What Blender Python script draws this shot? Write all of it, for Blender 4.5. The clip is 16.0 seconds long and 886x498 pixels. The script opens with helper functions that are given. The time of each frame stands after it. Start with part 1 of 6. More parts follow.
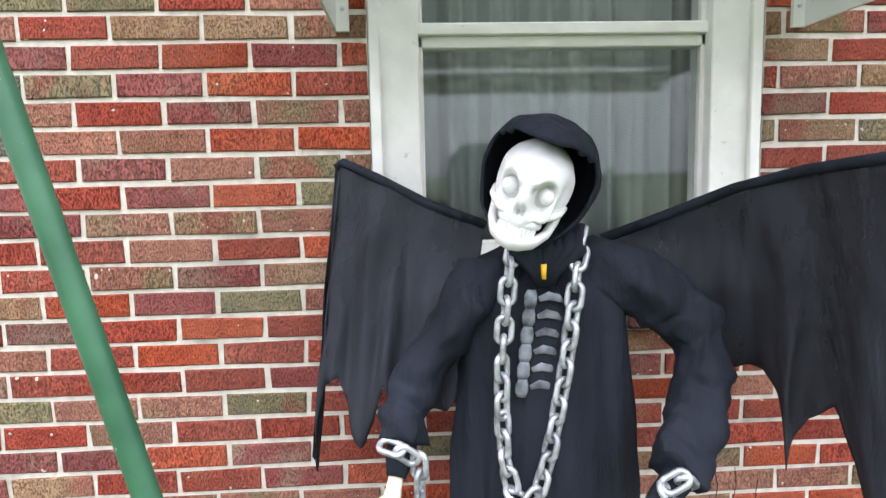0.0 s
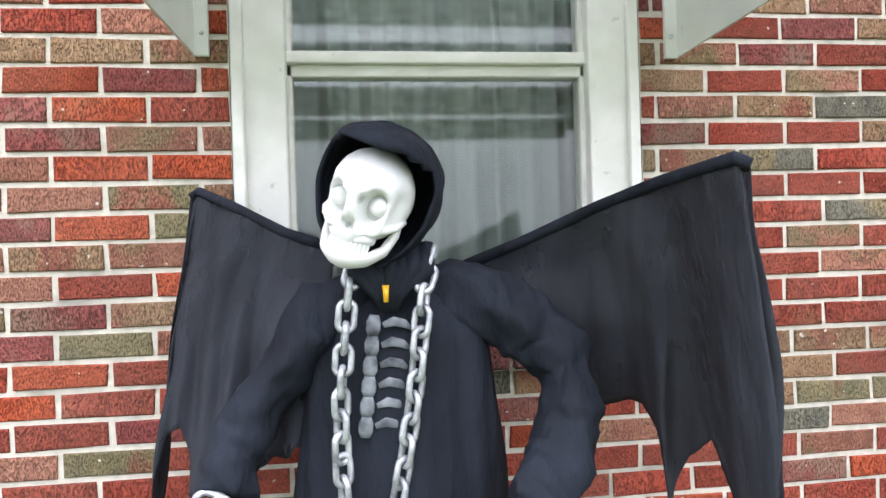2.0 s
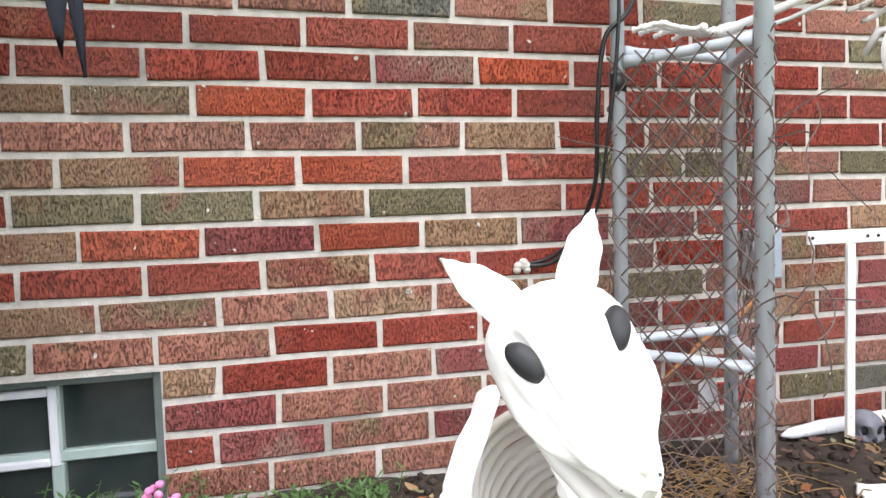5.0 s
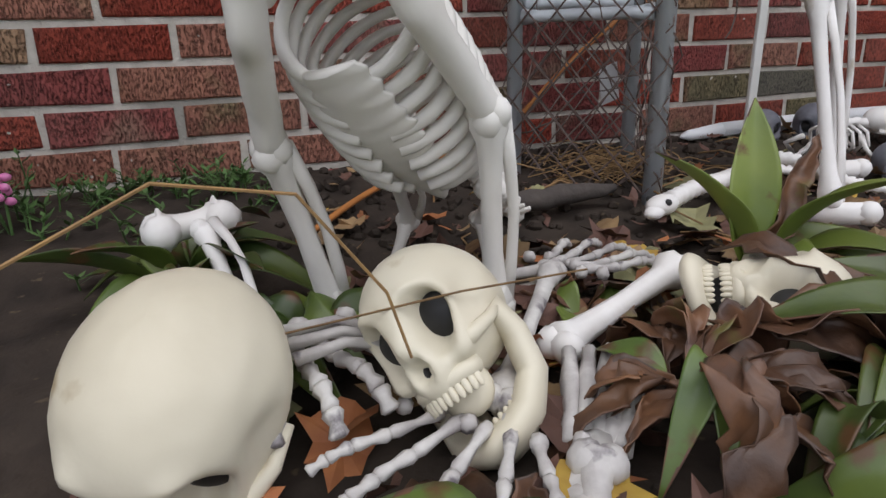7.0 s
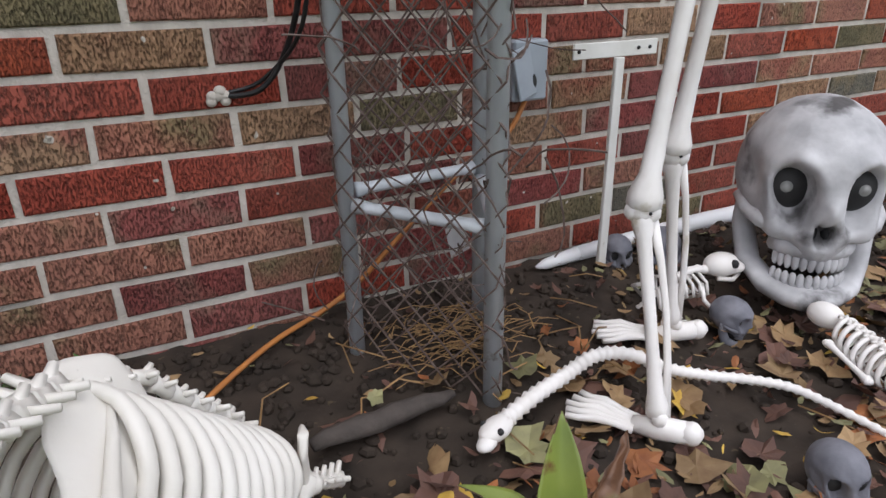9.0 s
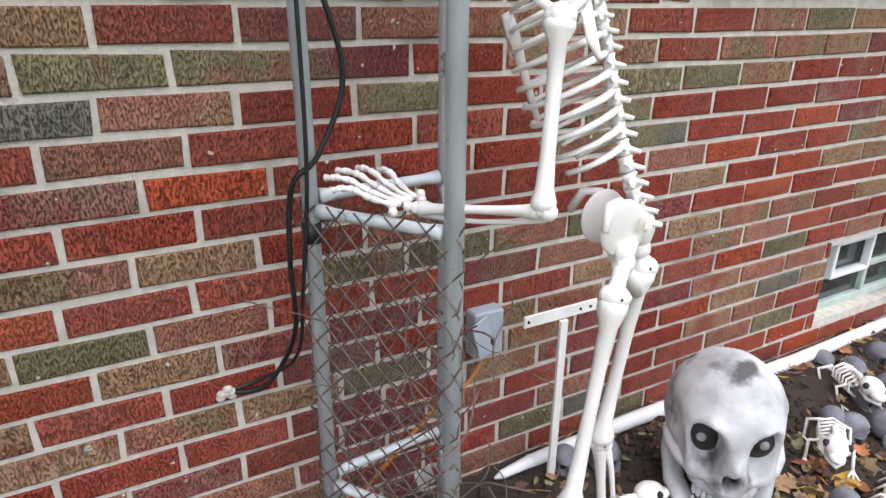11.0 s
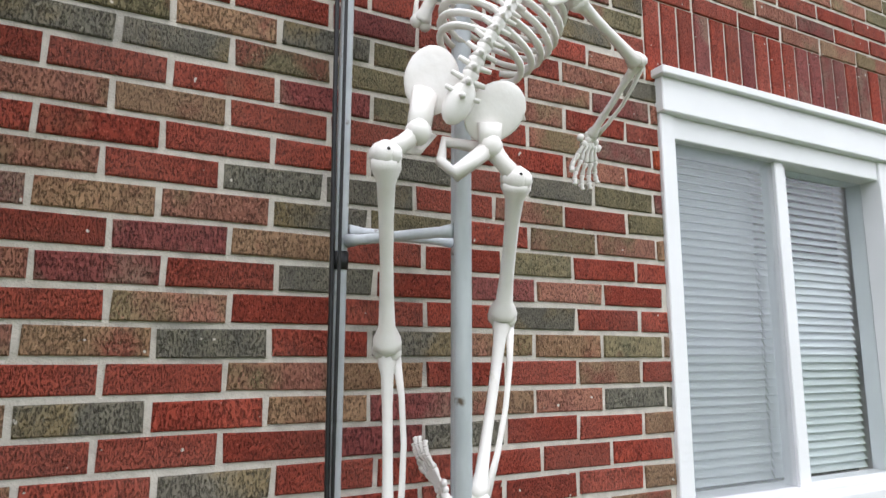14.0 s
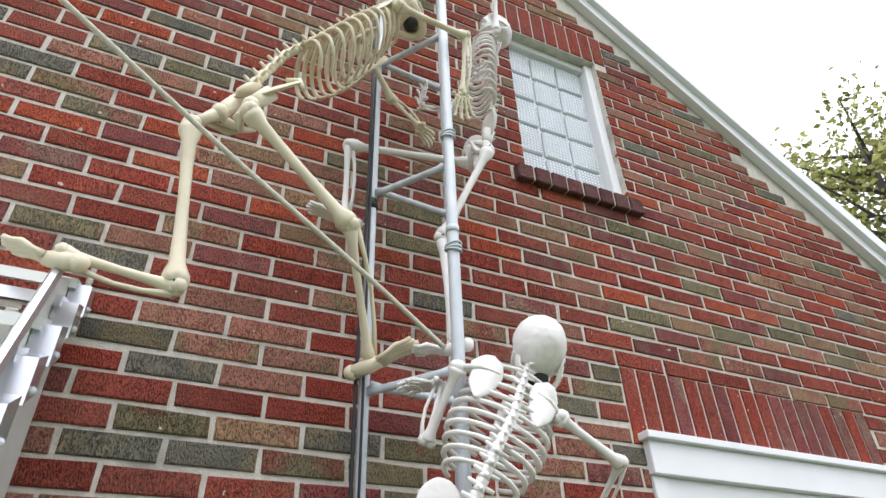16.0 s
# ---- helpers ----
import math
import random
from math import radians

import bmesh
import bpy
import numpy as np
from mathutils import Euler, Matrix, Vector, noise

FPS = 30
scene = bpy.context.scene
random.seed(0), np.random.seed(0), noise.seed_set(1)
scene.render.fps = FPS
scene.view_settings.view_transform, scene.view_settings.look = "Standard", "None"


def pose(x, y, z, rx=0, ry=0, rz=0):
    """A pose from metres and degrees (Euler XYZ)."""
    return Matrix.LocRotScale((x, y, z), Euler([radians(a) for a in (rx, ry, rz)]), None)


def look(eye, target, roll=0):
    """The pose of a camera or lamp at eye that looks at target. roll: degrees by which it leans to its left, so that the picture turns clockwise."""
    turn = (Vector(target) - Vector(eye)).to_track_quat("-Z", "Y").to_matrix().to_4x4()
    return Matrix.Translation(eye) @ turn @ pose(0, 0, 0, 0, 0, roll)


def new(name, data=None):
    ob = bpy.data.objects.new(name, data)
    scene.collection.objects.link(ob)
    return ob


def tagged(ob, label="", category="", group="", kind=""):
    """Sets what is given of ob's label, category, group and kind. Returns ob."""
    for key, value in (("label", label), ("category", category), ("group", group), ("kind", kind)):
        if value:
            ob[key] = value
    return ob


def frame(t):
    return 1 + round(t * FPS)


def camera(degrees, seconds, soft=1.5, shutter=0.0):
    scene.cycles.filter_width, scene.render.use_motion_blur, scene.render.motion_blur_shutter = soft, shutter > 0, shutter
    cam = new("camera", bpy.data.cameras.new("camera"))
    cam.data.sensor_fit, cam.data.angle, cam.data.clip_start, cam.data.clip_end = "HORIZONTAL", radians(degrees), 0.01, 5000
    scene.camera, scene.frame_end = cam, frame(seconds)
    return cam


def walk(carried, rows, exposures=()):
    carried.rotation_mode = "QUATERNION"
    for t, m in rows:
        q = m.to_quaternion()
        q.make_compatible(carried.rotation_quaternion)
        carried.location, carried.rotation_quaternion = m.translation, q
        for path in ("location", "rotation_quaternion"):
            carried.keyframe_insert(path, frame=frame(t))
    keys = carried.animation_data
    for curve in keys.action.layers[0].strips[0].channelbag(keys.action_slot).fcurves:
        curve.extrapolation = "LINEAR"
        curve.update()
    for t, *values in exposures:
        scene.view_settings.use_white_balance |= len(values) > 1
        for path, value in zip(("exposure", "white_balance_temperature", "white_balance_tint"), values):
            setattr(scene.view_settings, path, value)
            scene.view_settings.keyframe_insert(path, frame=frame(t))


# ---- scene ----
cam = camera(69.8, 16.0)
PATH = [
    (0, (-0.026, -1.594, 1.606), (0.077, 0.391, 1.375), -1.2),
    (0.5, (0.008, -1.617, 1.634), (0.134, 0.377, 1.537), -1.4),
    (1, (0.056, -1.632, 1.63), (0.212, 0.362, 1.597), -1.5),
    (1.5, (0.107, -1.605, 1.583), (0.298, 0.386, 1.577), -1.5),
    (2, (0.193, -1.514, 1.501), (0.423, 0.473, 1.495), -1.7),
    (2.5, (0.315, -1.398, 1.377), (0.592, 0.583, 1.372), -1.9),
    (3, (0.489, -1.369, 1.216), (0.759, 0.613, 1.199), -1.8),
    (3.5, (0.614, -1.336, 1.081), (0.99, 0.628, 1.071), -1.7),
    (4, (0.8, -1.341, 0.914), (1.188, 0.621, 0.897), -1.8),
    (4.5, (0.94, -1.32, 0.724), (1.374, 0.632, 0.7), -1.9),
    (5, (1.025, -1.278, 0.606), (1.483, 0.665, 0.497), -1.8),
    (5.2, (1.047, -1.265, 0.568), (1.516, 0.672, 0.401), -1.6),
    (7.3, (1.167, -1.209, 0.288), (1.816, 0.55, -0.408), -1.8),
    (7.5, (1.198, -1.203, 0.287), (1.867, 0.535, -0.441), -1.9),
    (8, (1.296, -1.152, 0.349), (2.041, 0.533, -0.428), -1.7),
    (8.5, (1.336, -1.118, 0.502), (2.147, 0.534, -0.283), -1.3),
    (9, (1.338, -1.086, 0.659), (2.184, 0.548, -0.124), -0.9),
    (9.2, (1.346, -1.077, 0.715), (2.202, 0.551, -0.07), -0.7),
    (11.3, (1.374, -1.153, 1.287), (2.259, 0.493, 0.576), 0.5),
    (11.5, (1.395, -1.185, 1.339), (2.249, 0.488, 0.653), 0.8),
    (12, (1.352, -1.177, 1.446), (2.261, 0.524, 0.915), 0.6),
    (12.5, (1.332, -1.192, 1.532), (2.255, 0.555, 1.223), 0.3),
    (13, (1.309, -1.23, 1.621), (2.23, 0.544, 1.569), -0.3),
    (13.5, (1.295, -1.262, 1.685), (2.205, 0.51, 1.863), -0.6),
    (14, (1.292, -1.307, 1.818), (2.17, 0.461, 2.139), 0.2),
    (14.5, (1.292, -1.343, 1.834), (2.132, 0.366, 2.444), -1.2),
    (15, (1.258, -1.405, 1.888), (2.07, 0.238, 2.689), -1.5),
    (15.5, (1.235, -1.479, 1.926), (1.999, 0.079, 2.921), -1.8),
    (16, (1.182, -1.536, 1.976), (1.915, -0.071, 3.124), -2.1),
]
walk(cam, [(t, look(eye, target, roll)) for t, eye, target, roll in PATH], exposures=[(0, 1.35), (0.6, 1.62), (1, 1.5), (2, 1.5), (3, 2.0), (4, 2.15), (4.5, 1.8), (5, 1.3), (5.2, 1.05), (7.3, -0.26), (8, -0.18), (9.2, 0.1), (11.3, 0.65), (12.5, 0.5), (13.5, 0.52), (16, 0.42)])
# ---- light ----
world = bpy.data.worlds.new("sky")
scene.world = world
world.use_nodes = True
_n = world.node_tree.nodes
_l = world.node_tree.links
_n.clear()
_sky = _n.new("ShaderNodeTexSky")
_sky.sky_type = "NISHITA"
_sky.sun_disc = False
_sky.sun_elevation, _sky.sun_rotation = radians(67), radians(190)
_sky.air_density, _sky.dust_density = 1.0, 4.0
_hs = _n.new("ShaderNodeHueSaturation")
_hs.inputs["Saturation"].default_value = 0.12
_bg = _n.new("ShaderNodeBackground")
_bg.inputs["Strength"].default_value = 0.15
_wo = _n.new("ShaderNodeOutputWorld")
# an even cloud layer over the clear sky
_cloud = _n.new("ShaderNodeMix")
_cloud.data_type = "RGBA"
_cloud.inputs[0].default_value = 0.8
# twice and more as bright overhead as near the horizon
_tc, _sep, _grad = _n.new("ShaderNodeTexCoord"), _n.new("ShaderNodeSeparateXYZ"), _n.new("ShaderNodeMix")
_grad.data_type = "RGBA"
_grad.inputs[6].default_value = (5.4, 5.5, 6.3, 1)
_grad.inputs[7].default_value = (15.0, 15.3, 17.3, 1)
_l.new(_tc.outputs["Generated"], _sep.inputs[0])
_l.new(_sep.outputs[2], _grad.inputs[0])
_l.new(_grad.outputs[2], _cloud.inputs[7])
_l.new(_sky.outputs[0], _hs.inputs["Color"])
_l.new(_hs.outputs[0], _cloud.inputs[6])
_l.new(_cloud.outputs[2], _bg.inputs["Color"])
_l.new(_bg.outputs[0], _wo.inputs["Surface"])

_sun = bpy.data.lights.new("sun", "SUN")
_sun.energy, _sun.angle, _sun.color = 0.6, radians(40), (1.0, 0.97, 0.93)
_so = new("sun", _sun)
_so.matrix_world = look((0.9, -3.4, 9), (1.5, 0, 1))

# ---- materials ----
MATS = {}


def material(name, col, col2=None, rough=0.7, metal=0.0, scale=20.0, bump=0.0, bump_scale=60.0, stretch=(1, 1, 1),
             spots=None, spot_scale=8.0, spot_at=0.6, rnd=0.0, spec=0.4, alpha=1.0, grime=0.0):
    """A principled surface: two colours mixed by a fine noise, stains of a third colour, and a fine relief."""
    m = bpy.data.materials.new(name)
    m.use_nodes = True
    nt = m.node_tree
    n, l = nt.nodes, nt.links
    b = n["Principled BSDF"]
    b.inputs["Roughness"].default_value = rough
    b.inputs["Metallic"].default_value = metal
    b.inputs["Specular IOR Level"].default_value = spec
    b.inputs["Alpha"].default_value = alpha
    geo = n.new("ShaderNodeNewGeometry")
    mp = n.new("ShaderNodeMapping")
    mp.inputs["Scale"].default_value = stretch
    l.new(geo.outputs["Position"], mp.inputs["Vector"])

    def noise_tex(sc, det=4.0, src=None):
        t = n.new("ShaderNodeTexNoise")
        t.inputs["Scale"].default_value = sc
        t.inputs["Detail"].default_value = det
        l.new(src or mp.outputs[0], t.inputs["Vector"])
        return t

    def ramp(src, lo, hi):
        r = n.new("ShaderNodeMapRange")
        r.inputs["From Min"].default_value, r.inputs["From Max"].default_value = lo, hi
        l.new(src, r.inputs["Value"])
        return r.outputs[0]

    def mix(fac, a, c):
        x = n.new("ShaderNodeMix")
        x.data_type = "RGBA"
        if hasattr(fac, "links"):
            l.new(fac, x.inputs[0])
        else:
            x.inputs[0].default_value = fac
        for k, v in ((6, a), (7, c)):
            if hasattr(v, "links"):
                l.new(v, x.inputs[k])
            else:
                x.inputs[k].default_value = (*v, 1)
        return x.outputs[2]

    base = mix(ramp(noise_tex(scale).outputs[0], 0.3, 0.7), col, col2 or [c * 0.8 for c in col])
    if rnd:
        info = n.new("ShaderNodeObjectInfo")
        add = n.new("ShaderNodeMath")
        l.new(info.outputs["Random"], add.inputs[0])
        l.new(geo.outputs["Random Per Island"], add.inputs[1])
        hs = n.new("ShaderNodeHueSaturation")
        fr = n.new("ShaderNodeMath")
        fr.operation = "FRACT"
        l.new(add.outputs[0], fr.inputs[0])
        l.new(ramp(fr.outputs[0], -0.5 / rnd + 0.5, 0.5 / rnd + 0.5), hs.inputs["Value"])
        vm = n.new("ShaderNodeMath")
        vm.operation = "MULTIPLY_ADD"
        l.new(fr.outputs[0], vm.inputs[0])
        vm.inputs[1].default_value, vm.inputs[2].default_value = rnd, 1 - rnd / 2
        l.new(vm.outputs[0], hs.inputs["Value"])
        l.new(base, hs.inputs["Color"])
        base = hs.outputs[0]
    if spots:
        base = mix(ramp(noise_tex(spot_scale, 6.0, geo.outputs["Position"]).outputs[0], spot_at, spot_at + 0.08), base, spots)
    if grime:
        g = ramp(noise_tex(1.7, 5.0, geo.outputs["Position"]).outputs[0], 0.35, 0.75)
        sc = n.new("ShaderNodeMath")
        sc.operation = "MULTIPLY"
        l.new(g, sc.inputs[0])
        sc.inputs[1].default_value = grime
        base = mix(sc.outputs[0], base, (0.36, 0.33, 0.29))
    l.new(base, b.inputs["Base Color"])
    if bump:
        bp = n.new("ShaderNodeBump")
        bp.inputs["Strength"].default_value = bump
        bp.inputs["Distance"].default_value = 0.004
        l.new(noise_tex(bump_scale, 5.0).outputs[0], bp.inputs["Height"])
        l.new(bp.outputs[0], b.inputs["Normal"])
    MATS[name] = m
    return m


def glass(name, tint=(0.9, 0.95, 0.95), rough=0.02):
    m = bpy.data.materials.new(name)
    m.use_nodes = True
    b = m.node_tree.nodes["Principled BSDF"]
    b.inputs["Base Color"].default_value = (*tint, 1)
    b.inputs["Roughness"].default_value = rough
    b.inputs["Transmission Weight"].default_value = 1.0
    b.inputs["IOR"].default_value = 1.45
    MATS[name] = m
    return m


def veil(m, thin):
    """Lets a share of what lies behind a surface show through its weave."""
    n, l = m.node_tree.nodes, m.node_tree.links
    b, o = n["Principled BSDF"], n["Material Output"]
    tr, mx = n.new("ShaderNodeBsdfTransparent"), n.new("ShaderNodeMixShader")
    mx.inputs[0].default_value = thin
    l.new(b.outputs[0], mx.inputs[1])
    l.new(tr.outputs[0], mx.inputs[2])
    l.new(mx.outputs[0], o.inputs["Surface"])
    return m


def cloth(name, col, thin):
    """Black woven cloth through which a little of what lies behind it shows."""
    m = material(name, col, [c * 1.9 for c in col], rough=0.8, scale=7, bump=1.0, bump_scale=16, spec=0.15, stretch=(1.3, 1.3, 0.45))
    for nd in m.node_tree.nodes:
        if nd.type == "BUMP":
            nd.inputs["Distance"].default_value = 0.02
    return veil(m, thin)


def brick_material(name, col, col2, patch, share):
    """Wire-cut facing brick: streaky pitted face, a second firing colour in patches, a few mortar flecks."""
    m = bpy.data.materials.new(name)
    m.use_nodes = True
    nt = m.node_tree
    n, l = nt.nodes, nt.links
    b = n["Principled BSDF"]
    b.inputs["Roughness"].default_value = 0.9
    b.inputs["Specular IOR Level"].default_value = 0.2
    geo, info = n.new("ShaderNodeNewGeometry"), n.new("ShaderNodeObjectInfo")
    rs = n.new("ShaderNodeMath")
    l.new(geo.outputs["Random Per Island"], rs.inputs[0])
    l.new(info.outputs["Random"], rs.inputs[1])
    fr = n.new("ShaderNodeMath")
    fr.operation = "FRACT"
    l.new(rs.outputs[0], fr.inputs[0])
    own = n.new("ShaderNodeVectorMath")
    own.operation = "MULTIPLY_ADD"
    l.new(fr.outputs[0], own.inputs[0])
    own.inputs[1].default_value = (37.0, 19.0, 53.0)
    l.new(geo.outputs["Position"], own.inputs[2])

    def tex(scale, stretch, detail, lo, hi, turn=0.0):
        mp, t, r = n.new("ShaderNodeMapping"), n.new("ShaderNodeTexNoise"), n.new("ShaderNodeMapRange")
        mp.inputs["Scale"].default_value = stretch
        mp.inputs["Rotation"].default_value = (0, turn, 0)
        t.inputs["Scale"].default_value, t.inputs["Detail"].default_value = scale, detail
        r.inputs["From Min"].default_value, r.inputs["From Max"].default_value = lo, hi
        l.new(own.outputs[0], mp.inputs["Vector"])
        l.new(mp.outputs[0], t.inputs["Vector"])
        l.new(t.outputs[0], r.inputs["Value"])
        return r.outputs[0]

    def mix(fac, x, y, k=1.0):
        q = n.new("ShaderNodeMix")
        q.data_type = "RGBA"
        if k != 1.0:
            h = n.new("ShaderNodeMath")
            h.operation = "MULTIPLY"
            h.inputs[1].default_value = k
            l.new(fac, h.inputs[0])
            fac = h.outputs[0]
        l.new(fac, q.inputs[0])
        for i, v in ((6, x), (7, y)):
            if isinstance(v, tuple):
                q.inputs[i].default_value = (*v, 1)
            else:
                l.new(v, q.inputs[i])
        return q.outputs[2]

    base = mix(tex(26, (1, 1, 0.6), 4, 0.3, 0.7), col, col2)
    base = mix(tex(6.5, (1, 1, 0.8), 3, 0.60 - share, 0.72 - share), base, patch, 0.85)
    hs, vm = n.new("ShaderNodeHueSaturation"), n.new("ShaderNodeMath")
    vm.operation = "MULTIPLY_ADD"
    l.new(fr.outputs[0], vm.inputs[0])
    vm.inputs[1].default_value, vm.inputs[2].default_value = 0.40, 0.86
    l.new(vm.outputs[0], hs.inputs["Value"])
    l.new(base, hs.inputs["Color"])
    streak = tex(150, (2.1, 1, 0.82), 4, 0.46, 0.68, 0.35)
    base = mix(streak, hs.outputs[0], tuple(c * 0.18 for c in col2), 0.74)
    base = mix(tex(150, (1.6, 1, 1), 2, 0.60, 0.72), base, tuple(min(0.6, c * 1.5 + 0.04) for c in col), 0.55)
    base = mix(tex(48, (1, 1, 1), 1, 0.765, 0.79), base, (0.62, 0.57, 0.50))
    base = mix(tex(2.1, (1, 1, 1), 5, 0.40, 0.80), base, (0.40, 0.33, 0.27), 0.18)
    l.new(base, b.inputs["Base Color"])
    bp = n.new("ShaderNodeBump")
    bp.invert = True
    bp.inputs["Strength"].default_value = 0.9
    bp.inputs["Distance"].default_value = 0.006
    l.new(streak, bp.inputs["Height"])
    l.new(bp.outputs[0], b.inputs["Normal"])
    return m


BRICK = {}
OLIVE, ROSE = (0.20, 0.165, 0.085), (0.27, 0.075, 0.055)
for key, c1, c2, patch, share in (
    ("R", (0.33, 0.060, 0.036), (0.235, 0.041, 0.026), (0.29, 0.11, 0.066), -0.01),
    ("O", (0.41, 0.078, 0.032), (0.30, 0.052, 0.024), (0.36, 0.12, 0.06), -0.04),
    ("M", (0.27, 0.070, 0.062), (0.19, 0.050, 0.047), (0.24, 0.15, 0.11), 0.08),
    ("P", (0.38, 0.165, 0.110), (0.27, 0.105, 0.075), OLIVE, 0.09),
    ("T", (0.34, 0.210, 0.120), (0.25, 0.140, 0.082), ROSE, 0.06),
    ("G", (0.24, 0.195, 0.105), (0.15, 0.135, 0.078), ROSE, 0.03),
    ("S", (0.18, 0.165, 0.125), (0.115, 0.11, 0.090), (0.24, 0.18, 0.09), 0.06),
):
    BRICK[key] = brick_material("brick_" + key.lower(), c1, c2, patch, share)
BKEYS = list(BRICK)
SILLBRICK = brick_material("brick_sill", (0.17, 0.058, 0.055), (0.10, 0.040, 0.042), (0.14, 0.095, 0.08), 0.02)
MORTAR = material("mortar", (0.66, 0.62, 0.55), (0.50, 0.465, 0.41), rough=0.95, scale=30, bump=0.7, bump_scale=220, spots=(0.36, 0.34, 0.30), spot_scale=3, spot_at=0.58, spec=0.15)
WHITE = material("white_paint", (0.78, 0.78, 0.74), (0.68, 0.68, 0.63), rough=0.5, scale=14, bump=0.15, bump_scale=60, spots=(0.42, 0.40, 0.33), spot_scale=22, spot_at=0.68)
VINYL = material("white_vinyl", (0.80, 0.81, 0.82), (0.76, 0.77, 0.78), rough=0.35, scale=6)
AWN = material("awning_metal", (0.72, 0.74, 0.69), (0.64, 0.66, 0.61), rough=0.45, scale=7, bump=0.1, bump_scale=20, spots=(0.30, 0.24, 0.17), spot_scale=30, spot_at=0.70)
ALU = material("bright_aluminium", (0.75, 0.77, 0.80), (0.6, 0.62, 0.66), rough=0.28, metal=0.9, scale=9)
STEEL = material("galvanised_steel", (0.62, 0.66, 0.69), (0.48, 0.52, 0.55), rough=0.5, metal=0.10, scale=35, bump=0.15, bump_scale=90, spots=(0.16, 0.12, 0.09), spot_scale=26, spot_at=0.68, stretch=(1, 1, 0.25))
WIRE = material("rusty_wire", (0.085, 0.055, 0.045), (0.17, 0.13, 0.115), rough=0.8, metal=0.1, scale=60)
TAPE = material("black_tape", (0.012, 0.012, 0.013), (0.02, 0.02, 0.02), rough=0.45, scale=30)
SOIL = material("soil", (0.030, 0.024, 0.020), (0.060, 0.046, 0.036), rough=0.95, scale=14, bump=1.0, bump_scale=45, spots=(0.10, 0.075, 0.05), spot_scale=60, spot_at=0.66, spec=0.15)
BONE = material("bone_white", (0.83, 0.81, 0.785), (0.76, 0.73, 0.69), rough=0.5, scale=18, bump=0.25, bump_scale=55, spots=(0.48, 0.42, 0.30), spot_scale=12, spot_at=0.69)
IVORY = material("bone_ivory", (0.78, 0.71, 0.55), (0.68, 0.60, 0.43), rough=0.5, scale=14, bump=0.25, bump_scale=55, spots=(0.40, 0.30, 0.17), spot_scale=14, spot_at=0.68)
CREAM = material("bone_cream", (0.77, 0.75, 0.70), (0.68, 0.65, 0.59), rough=0.45, scale=9, bump=0.2, bump_scale=45, spots=(0.45, 0.38, 0.25), spot_scale=16, spot_at=0.70)
ASHEN = material("bone_washed", (0.66, 0.64, 0.60), (0.34, 0.31, 0.30), rough=0.55, scale=30, bump=0.4, bump_scale=70, spots=(0.16, 0.14, 0.15), spot_scale=35, spot_at=0.60)
AGED = material("bone_aged", (0.72, 0.67, 0.53), (0.62, 0.56, 0.42), rough=0.42, scale=7, bump=0.15, bump_scale=40, spots=(0.40, 0.31, 0.17), spot_scale=12, spot_at=0.66)
# grey that carries the soft shade in the mask's sockets, nose and mouth
MASKGREY = material("mask_grey", (0.60, 0.60, 0.61), (0.50, 0.50, 0.51), rough=0.6, scale=12)
GREYSK = material("painted_foam", (0.66, 0.66, 0.67), (0.30, 0.30, 0.31), rough=0.6, scale=11, bump=0.5, bump_scale=34, spots=(0.085, 0.082, 0.082), spot_scale=7, spot_at=0.55)
DUSK = material("dark_foam", (0.10, 0.105, 0.125), (0.22, 0.22, 0.25), rough=0.65, scale=22, bump=0.5, bump_scale=50)
# black that stands for shade in hollows, and for real black paint and plastic
SHADEBLACK = material("black_shade_and_paint", (0.012, 0.012, 0.013), (0.03, 0.03, 0.03), rough=0.6, scale=20)
EYE = material("clear_lens", (0.40, 0.41, 0.39), (0.22, 0.22, 0.21), rough=0.12, scale=30, spec=0.8)
MASK = material("white_mask", (0.80, 0.80, 0.80), (0.70, 0.70, 0.71), rough=0.5, scale=8, bump=0.1, bump_scale=30, spots=(0.5, 0.5, 0.52), spot_scale=14, spot_at=0.68)
ROBE = cloth("black_robe", (0.009, 0.0110, 0.0165), 0.0)
WING = cloth("black_gauze", (0.018, 0.020, 0.026), 0.10)
CHAIN = material("plastic_chain", (0.60, 0.62, 0.66), (0.20, 0.21, 0.23), rough=0.32, metal=0.5, scale=38)
GREENP = material("green_pole", (0.045, 0.14, 0.075), (0.02, 0.075, 0.04), rough=0.4, scale=9, spots=(0.45, 0.55, 0.48), spot_scale=45, spot_at=0.70)
ORANGE = material("orange_cord", (0.50, 0.20, 0.05), (0.42, 0.16, 0.05), rough=0.5, scale=30)
CABLE = material("black_cable", (0.010, 0.010, 0.011), (0.02, 0.02, 0.02), rough=0.4, scale=30)
BOXG = material("grey_box", (0.36, 0.41, 0.45), (0.30, 0.34, 0.38), rough=0.5, scale=15)
ROPE = material("cotton_cord", (0.66, 0.62, 0.52), (0.5, 0.46, 0.38), rough=0.9, scale=90)
CURTAIN = material("sheer_curtain", (0.40, 0.44, 0.40), (0.33, 0.37, 0.34), rough=0.9, scale=5)
BLIND = material("window_blind", (0.74, 0.77, 0.78), (0.68, 0.71, 0.73), rough=0.5, scale=6)
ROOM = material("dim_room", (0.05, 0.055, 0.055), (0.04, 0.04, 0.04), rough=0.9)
GLASS = glass("window_glass")
GBLOCK = material("glass_block", (0.55, 0.60, 0.63), (0.44, 0.49, 0.53), rough=0.12, scale=5, bump=0.5, bump_scale=70, spec=0.9)
